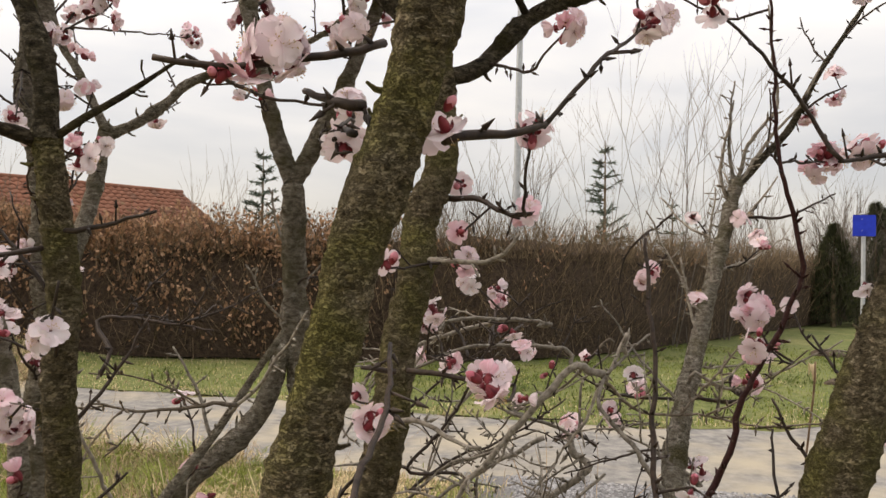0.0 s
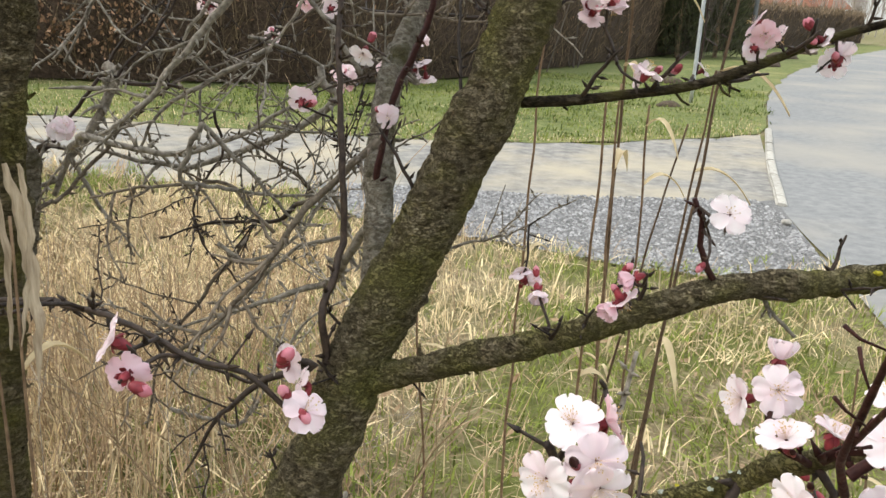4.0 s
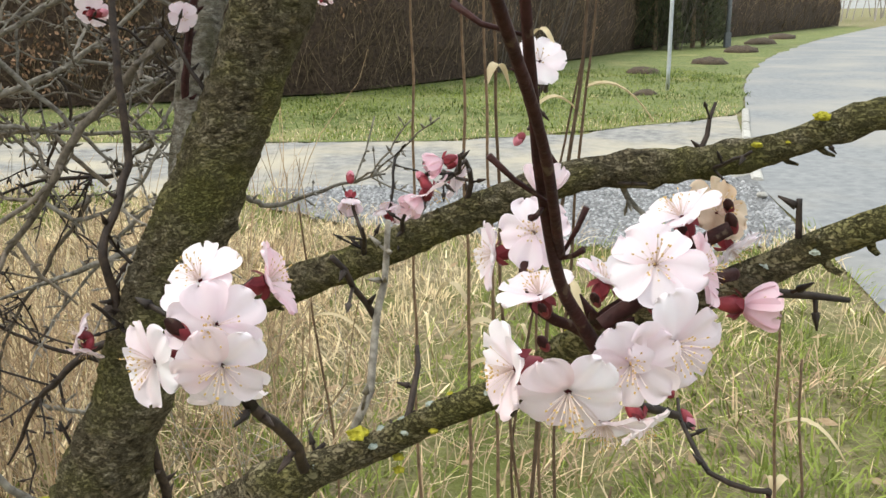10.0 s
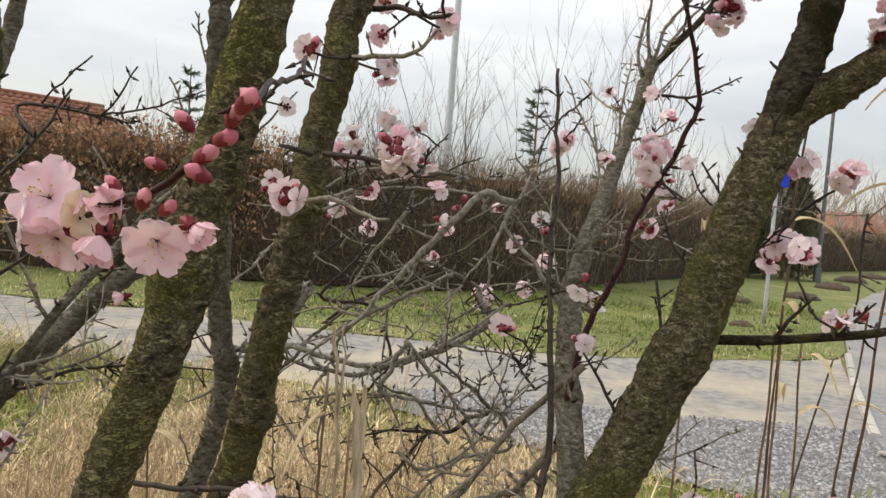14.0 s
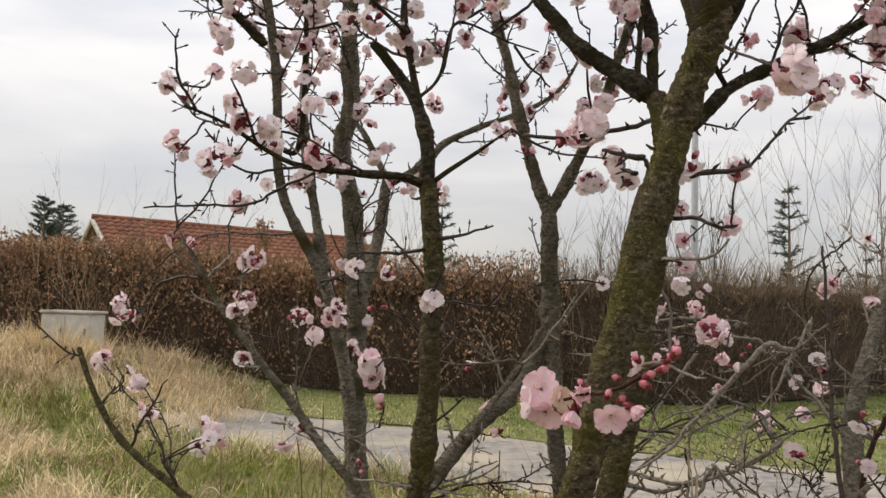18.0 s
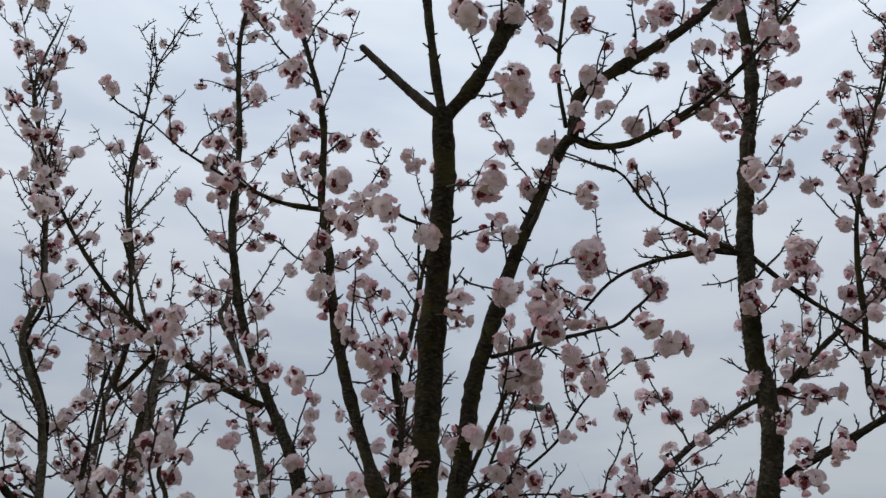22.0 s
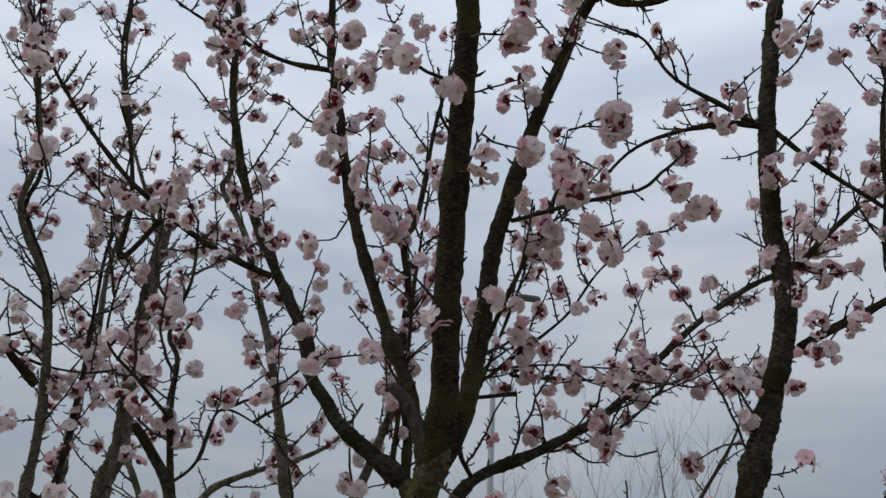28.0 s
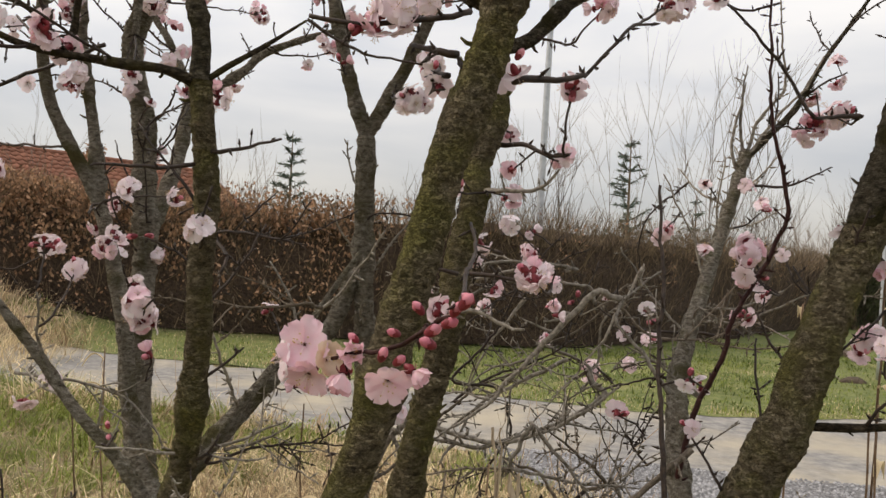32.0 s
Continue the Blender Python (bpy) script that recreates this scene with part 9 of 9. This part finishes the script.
scatter("short_turf", 70000, 39, GREEN, "short green grass growing through the straw", (-8.0, 3.4, 1.5, 10.0), (0.03, 0.09), 0.0024, 0.6,
        lambda x, y: near_side(x, y) * (0.05 + 0.95 * lush(x, y)) * (0.4 if x < -1.3 else 1), "grass")
scatter("verge_grass", 110000, 34, GREEN, "short green verge grass", (-7.0, 8.5, 7.6, 17.0), (0.025, 0.075), 0.005, 0.75,
        lambda x, y: beyond(x, y) * (1 - 0.6 * smooth_step(0.5, -3.0, x)) * (0.25 + 0.75 * smooth_step(0.2, 0.7, patchy(x, y, 0.7) + 0.3 * noise.noise(Vector((x * 3, y * 3, 1))))), "grass")
tussocks("verge_clumps", 2600, 16, 43, GREEN_DARK, "darker grass clumps on the verge", (-7.0, 8.5, 8.2, 17.0), (0.05, 0.12), 0.005,
         lambda x, y: beyond(x, y) * smooth_step(0.35, 0.7, patchy(x, y, 0.8, 3) + 0.2 * noise.noise(Vector((x * 3, y * 3, 7)))), spread=0.11, category="grass")
scatter("verge_straw", 45000, 35, DRY, "yellowed grass along the lane's far edge", (-7.0, 6.0, 7.6, 13.2), (0.03, 0.08), 0.0045, 1.0,
        lambda x, y: beyond(x, y) * max(0.45 * smooth_step(0.5, 0.9, patchy(x, y, 1.1, 6)) + 0.4 * smooth_step(0.5, -3.0, x) * patchy(x, y, 1.9, 13), 1 - (y - along(LANE_FAR, x)) / (0.9 + 0.9 * patchy(x, y, 0.8, 7))), "dry grass")
tussocks("bank_tussocks", 2600, 20, 36, DRY, "long dry grass lying in clumps on the bank", (-13, -4.4, 5.0, 12.4), (0.14, 0.36), 0.0033,
         lambda x, y: near_side(x, y) * (1 - 0.9 * lush(x, y)), spread=0.12, droop=0.6)
scatter("bank_turf", 60000, 41, GREEN, "green grass on the bank", (-13, -4.4, 5.0, 12.0), (0.06, 0.17), 0.004, 0.6,
        lambda x, y: near_side(x, y) * (0.2 + 0.8 * lush(x, y)), "grass")
tussocks("rank_grass", 520, 26, 38, DRY, "rank tall dead grass beside the lane's end", (-10.5, -3.3, 7.4, 12.3), (0.2, 0.5), 0.0038,
         lambda x, y: (1.0 if y < along(LANE_NEAR, x) + 3.4 * smooth_step(-3.6, -5.4, x) else 0.0) * smooth_step(-2.2, -4.2, x) * (0.25 + 0.75 * patchy(x, y, 0.9)), spread=0.13)
tussocks("rank_brown_grass", 380, 22, 63, DRY_BROWN, "brown dead stems standing beside the lane's end", (-10.5, -3.3, 7.4, 12.3), (0.2, 0.55), 0.0038,
         lambda x, y: (1.0 if y < along(LANE_NEAR, x) + 3.4 * smooth_step(-3.6, -5.4, x) else 0.0) * smooth_step(-2.2, -4.2, x) * (0.25 + 0.75 * patchy(x, y, 0.9, 3)), spread=0.13, droop=0.3)
tussocks("cabinet_straw", 90, 26, 44, DRY, "dry straw leaning against the cabinet", (-9.0, -7.2, 9.7, 10.35), (0.35, 0.7), 0.0033, lambda x, y: 1.0, spread=0.09, droop=0.3)
tussocks("lane_tufts", 900, 16, 37, GREEN, "sparse grass tufts at the lane's edges", (-7, 3.6, 4.6, 9.2), (0.04, 0.12), 0.003,
         lambda x, y: 1.0 if abs(y - along(LANE_NEAR, x) + 0.08) < 0.25 and x < 0.8 and patchy(x, y, 2) > 0.4 else 0.0, spread=0.06, category="grass")


def hanging_leaf(ob, p, rng, ln, width):
    d = Vector((rng.gauss(0, 1), rng.gauss(0, 1), 0.8)).normalized()
    lv = []
    side = Vector((-d.y, d.x, 0)).normalized() * width
    for k in range(8):
        s = k / 7
        q = p + d * ln * s - Vector((0, 0, 1)) * ln * 0.9 * s * s
        w = side * (math.sin(math.pi * (0.15 + 0.85 * s)) + 0.05)
        lv.extend((q - w, q + Vector((0, 0, -0.002)), q + w + Vector((0, 0, 0.002))))
    lf = [f for k in range(7) for f in ((3 * k, 3 * k + 1, 3 * k + 4, 3 * k + 3), (3 * k + 1, 3 * k + 2, 3 * k + 5, 3 * k + 4))]
    part("dry_leaf", mesh_of("dry_leaf", lv, lf, DRY, True), ob, "curled pale dry leaf")


def dead_stalk(foot, top, seed, leaves=3):
    """A tall dead stalk with a few hanging leaves."""
    rng = random.Random(seed)
    ob = thing("dead_stalk", foot, "tall thin dead brown stalk with curled dry leaves", "dry plant", "dead stalks")
    t = Vector(top) - Vector(foot)
    bow = Vector((rng.gauss(0, 0.02), rng.gauss(0, 0.02), 0))
    line = curve_points([(0, 0, 0), t * 0.35 + bow, t * 0.7 + bow * 0.6, t], 0.03)
    line = [p + Vector((noise.noise(p * 8 + Vector((seed, 0, 0))), noise.noise(p * 8), 0)) * 0.006 for p in line]
    v, f = [], []
    tube(v, f, line, 0.0032, 0.0016, 6, 0.15)
    part("stem", mesh_of("stalk_stem", v, f, STALK, True), ob)
    for _ in range(rng.randint(min(1, leaves), leaves)):
        hanging_leaf(ob, line[rng.randint(len(line) // 2, len(line) - 2)], rng, rng.uniform(0.06, 0.15), rng.uniform(0.003, 0.007))


def drooping_leaf(pts, wide):
    """A long dead grass leaf hanging down in a bow."""
    ob = thing("dead_leaf", pts[0], "long thin dead grass leaf hanging down", "dry plant")
    line = [p - Vector(pts[0]) for p in curve_points([Vector(p) for p in pts], 0.006)]
    v, f = [], []
    for i, p in enumerate(line):
        s = i / (len(line) - 1)
        w = wide * (0.4 + 0.6 * math.sin(math.pi * min(1.0, 0.1 + 0.9 * s))) * (1 + 0.3 * noise.noise(p * 40))
        a = 2.5 * s
        q = Vector((math.cos(a), math.sin(a), 0.3)) * w
        v.extend((p - q, p + Vector((0, -0.0008, 0.0008)), p + q))
    f = [g for i in range(len(line) - 1) for g in ((3 * i, 3 * i + 1, 3 * i + 4, 3 * i + 3), (3 * i + 1, 3 * i + 2, 3 * i + 5, 3 * i + 4))]
    part("blade", mesh_of("drooping_blade", v, f, STALK, True), ob)


def broad_reed(top, foot, seed):
    """A thin dead reed whose withered sheath hangs twisted at its top."""
    rng = random.Random(seed)
    ob = thing("dead_reed", foot, "thin dead reed with a broad pale withered sheath", "dry plant", "dead reeds")
    t = Vector(top) - Vector(foot)
    stem = [t * s + Vector((noise.noise(Vector((s * 5, seed, 0))), noise.noise(Vector((s * 5, 0, seed))), 0)) * 0.006 for s in np.linspace(0, 0.97, 40)]
    v, f = [], []
    tube(v, f, stem, 0.0022, 0.0011, 6, 0.15)
    part("stem", mesh_of("reed_stem", v, f, STALK, True), ob)
    for strip in range(2):
        v, f = [], []
        n, ln = 44, rng.uniform(0.15, 0.2) * (1 - 0.25 * strip)
        turn, wide = rng.uniform(0, 6.28), rng.uniform(0.0036, 0.0048) * (1 - 0.3 * strip)
        for i in range(n + 1):
            s = i / n
            c = t - Vector((0, 0, ln * s)) + Vector((0.010 * math.sin(2.2 * s + strip), 0.004 * math.sin(4 * s), 0)) + Vector((noise.noise(Vector((s * 9, seed, strip))) * 0.003, 0, 0))
            w = wide * (math.sin(math.pi * min(1.0, 0.12 + s * 0.85)) ** 0.7) * (1 + 0.45 * noise.noise(Vector((s * 14, seed, strip * 3))))
            a = turn + 1.5 * s + 0.5 * math.sin(7 * s)
            q = Vector((0.35 + abs(math.cos(a)) * 0.65, 0.6 * math.sin(a), 0)) * w
            for k in range(5):
                u = k / 2 - 1
                v.append(c + q * u + Vector((0, -0.0016 * (1 - u * u), 0.0012 * noise.noise(Vector((s * 60, k * 2.0, seed))))))
        for i in range(n):
            for k in range(4):
                a = i * 5 + k
                f.append((a, a + 1, a + 6, a + 5))
        part("sheath", mesh_of("reed_sheath", v, f, REED, True), ob)
    hanging_leaf(ob, t * rng.uniform(0.85, 0.95), rng, rng.uniform(0.06, 0.1), 0.0025)


dead_stalk((0.573, 1.100, 0), (0.603, 1.050, 1.203), 203)
dead_stalk((0.698, 1.150, 0), (0.644, 1.100, 1.211), 204)
dead_stalk((0.803, 1.200, 0), (0.805, 1.150, 1.230), 205)
dead_stalk((1.079, 1.000, 0), (0.969, 0.950, 0.847), 209)
dead_stalk((0.768, 1.000, 0), (0.767, 0.950, 0.610), 211)
dead_stalk((0.775, 1.350, 0), (0.845, 1.300, 1.132), 212)
dead_stalk((0.603, 1.350, 0), (0.594, 1.300, 1.360), 214)
dead_stalk((-0.850, 1.550, 0), (-0.862, 1.500, 1.081), 215)
dead_stalk((-0.819, 1.650, 0), (-0.835, 1.600, 1.158), 216)
dead_stalk((-1.062, 1.550, 0), (-1.066, 1.500, 1.042), 217)
dead_stalk((-0.316, 1.450, 0), (-0.340, 1.400, 1.097), 218)
dead_stalk((0.785, 1.250, 0), (0.735, 1.200, 1.172), 221)
dead_stalk((1.063, 0.950, 0), (0.973, 0.900, 0.780), 222)
dead_stalk((0.455, 1.450, 0), (0.412, 1.400, 0.892), 224)
dead_stalk((0.655, 0.930, 0), (0.832, 1.095, 1.720), 226)
dead_stalk((0.790, 1.280, 0), (0.640, 1.075, 1.760), 227)
drooping_leaf([(0.828, 1.091, 1.705), (0.800, 1.060, 1.690), (0.760, 1.010, 1.580), (0.745, 1.000, 1.478), (0.737, 1.000, 1.419), (0.718, 1.000, 1.391), (0.693, 1.000, 1.367), (0.705, 1.000, 1.351)], 0.0024)
broad_reed((0.002, 0.600, 1.236), (-0.018, 0.620, 0), 325)
broad_reed((0.021, 0.590, 1.193), (-0.002, 0.610, 0), 326)


def brush(name, count, seed, mat, label, area, hgt, r, bend=0.2):
    """Tangled thin dead stems."""
    rng = random.Random(seed)
    v, f = [], []
    for _ in range(count):
        x, y = rng.uniform(area[0], area[1]), rng.uniform(area[2], area[3])
        if on_road(x, y):
            continue
        h = rng.uniform(*hgt)
        d = Vector((rng.gauss(0, 0.35), rng.gauss(0, 0.35), 1)).normalized()
        o = Vector((x, y, height(x, y)))
        grow(v, f, rng, o, d, h, r * rng.uniform(0.6, 1.2), 1, bend, 4, 4)
    tagged(new(name, mesh_of(name, v, f, mat)), label, "brushwood", kind="stuff")


brush("brushwood", 330, 51, DRY_BROWN, "tangled thin brown dead stems between the trunks", (-1.5, 0.42, 1.0, 2.9), (0.4, 0.9), 0.0024)
brush("grey_brushwood", 14, 52, TWIG_GREY, "tangled grey bare twigs low among the trees", (-0.3, 0.42, 1.25, 2.1), (0.5, 0.98), 0.0019, 0.4)
grow_stalks()
join_surplus()
brush("hedge_brushwood", 90, 53, DRY_BROWN, "tall brown dead stems before the hedge's end", (-13.0, -7.6, 10.4, 12.2), (0.9, 2.1), 0.006, 0.1)

# curled dead leaves lying on the meadow
rng_l = random.Random(12)
leaf_v, leaf_f = [], []
for _ in range(1400):
    x, y = rng_l.uniform(-6, 3.2), rng_l.uniform(1.5, 8)
    if near_side(x, y) < 0.5:
        continue
    c = Vector((x, y, height(x, y) + rng_l.uniform(0.02, 0.08)))
    e1 = Vector((rng_l.gauss(0, 1), rng_l.gauss(0, 1), rng_l.gauss(0, 0.3))).normalized() * rng_l.uniform(0.018, 0.035)
    e2 = Vector((-e1.y, e1.x, rng_l.uniform(0, 0.01))) * 0.5
    i = len(leaf_v)
    leaf_v.extend((c - e1, c + e2, c + e1, c - e2))
    leaf_f.append((i, i + 1, i + 2, i + 3))
tagged(new("leaf_litter", mesh_of("leaf_litter", leaf_v, leaf_f, LEAF_DEAD)), "scattered curled dead leaves on the meadow", "leaves", kind="stuff")
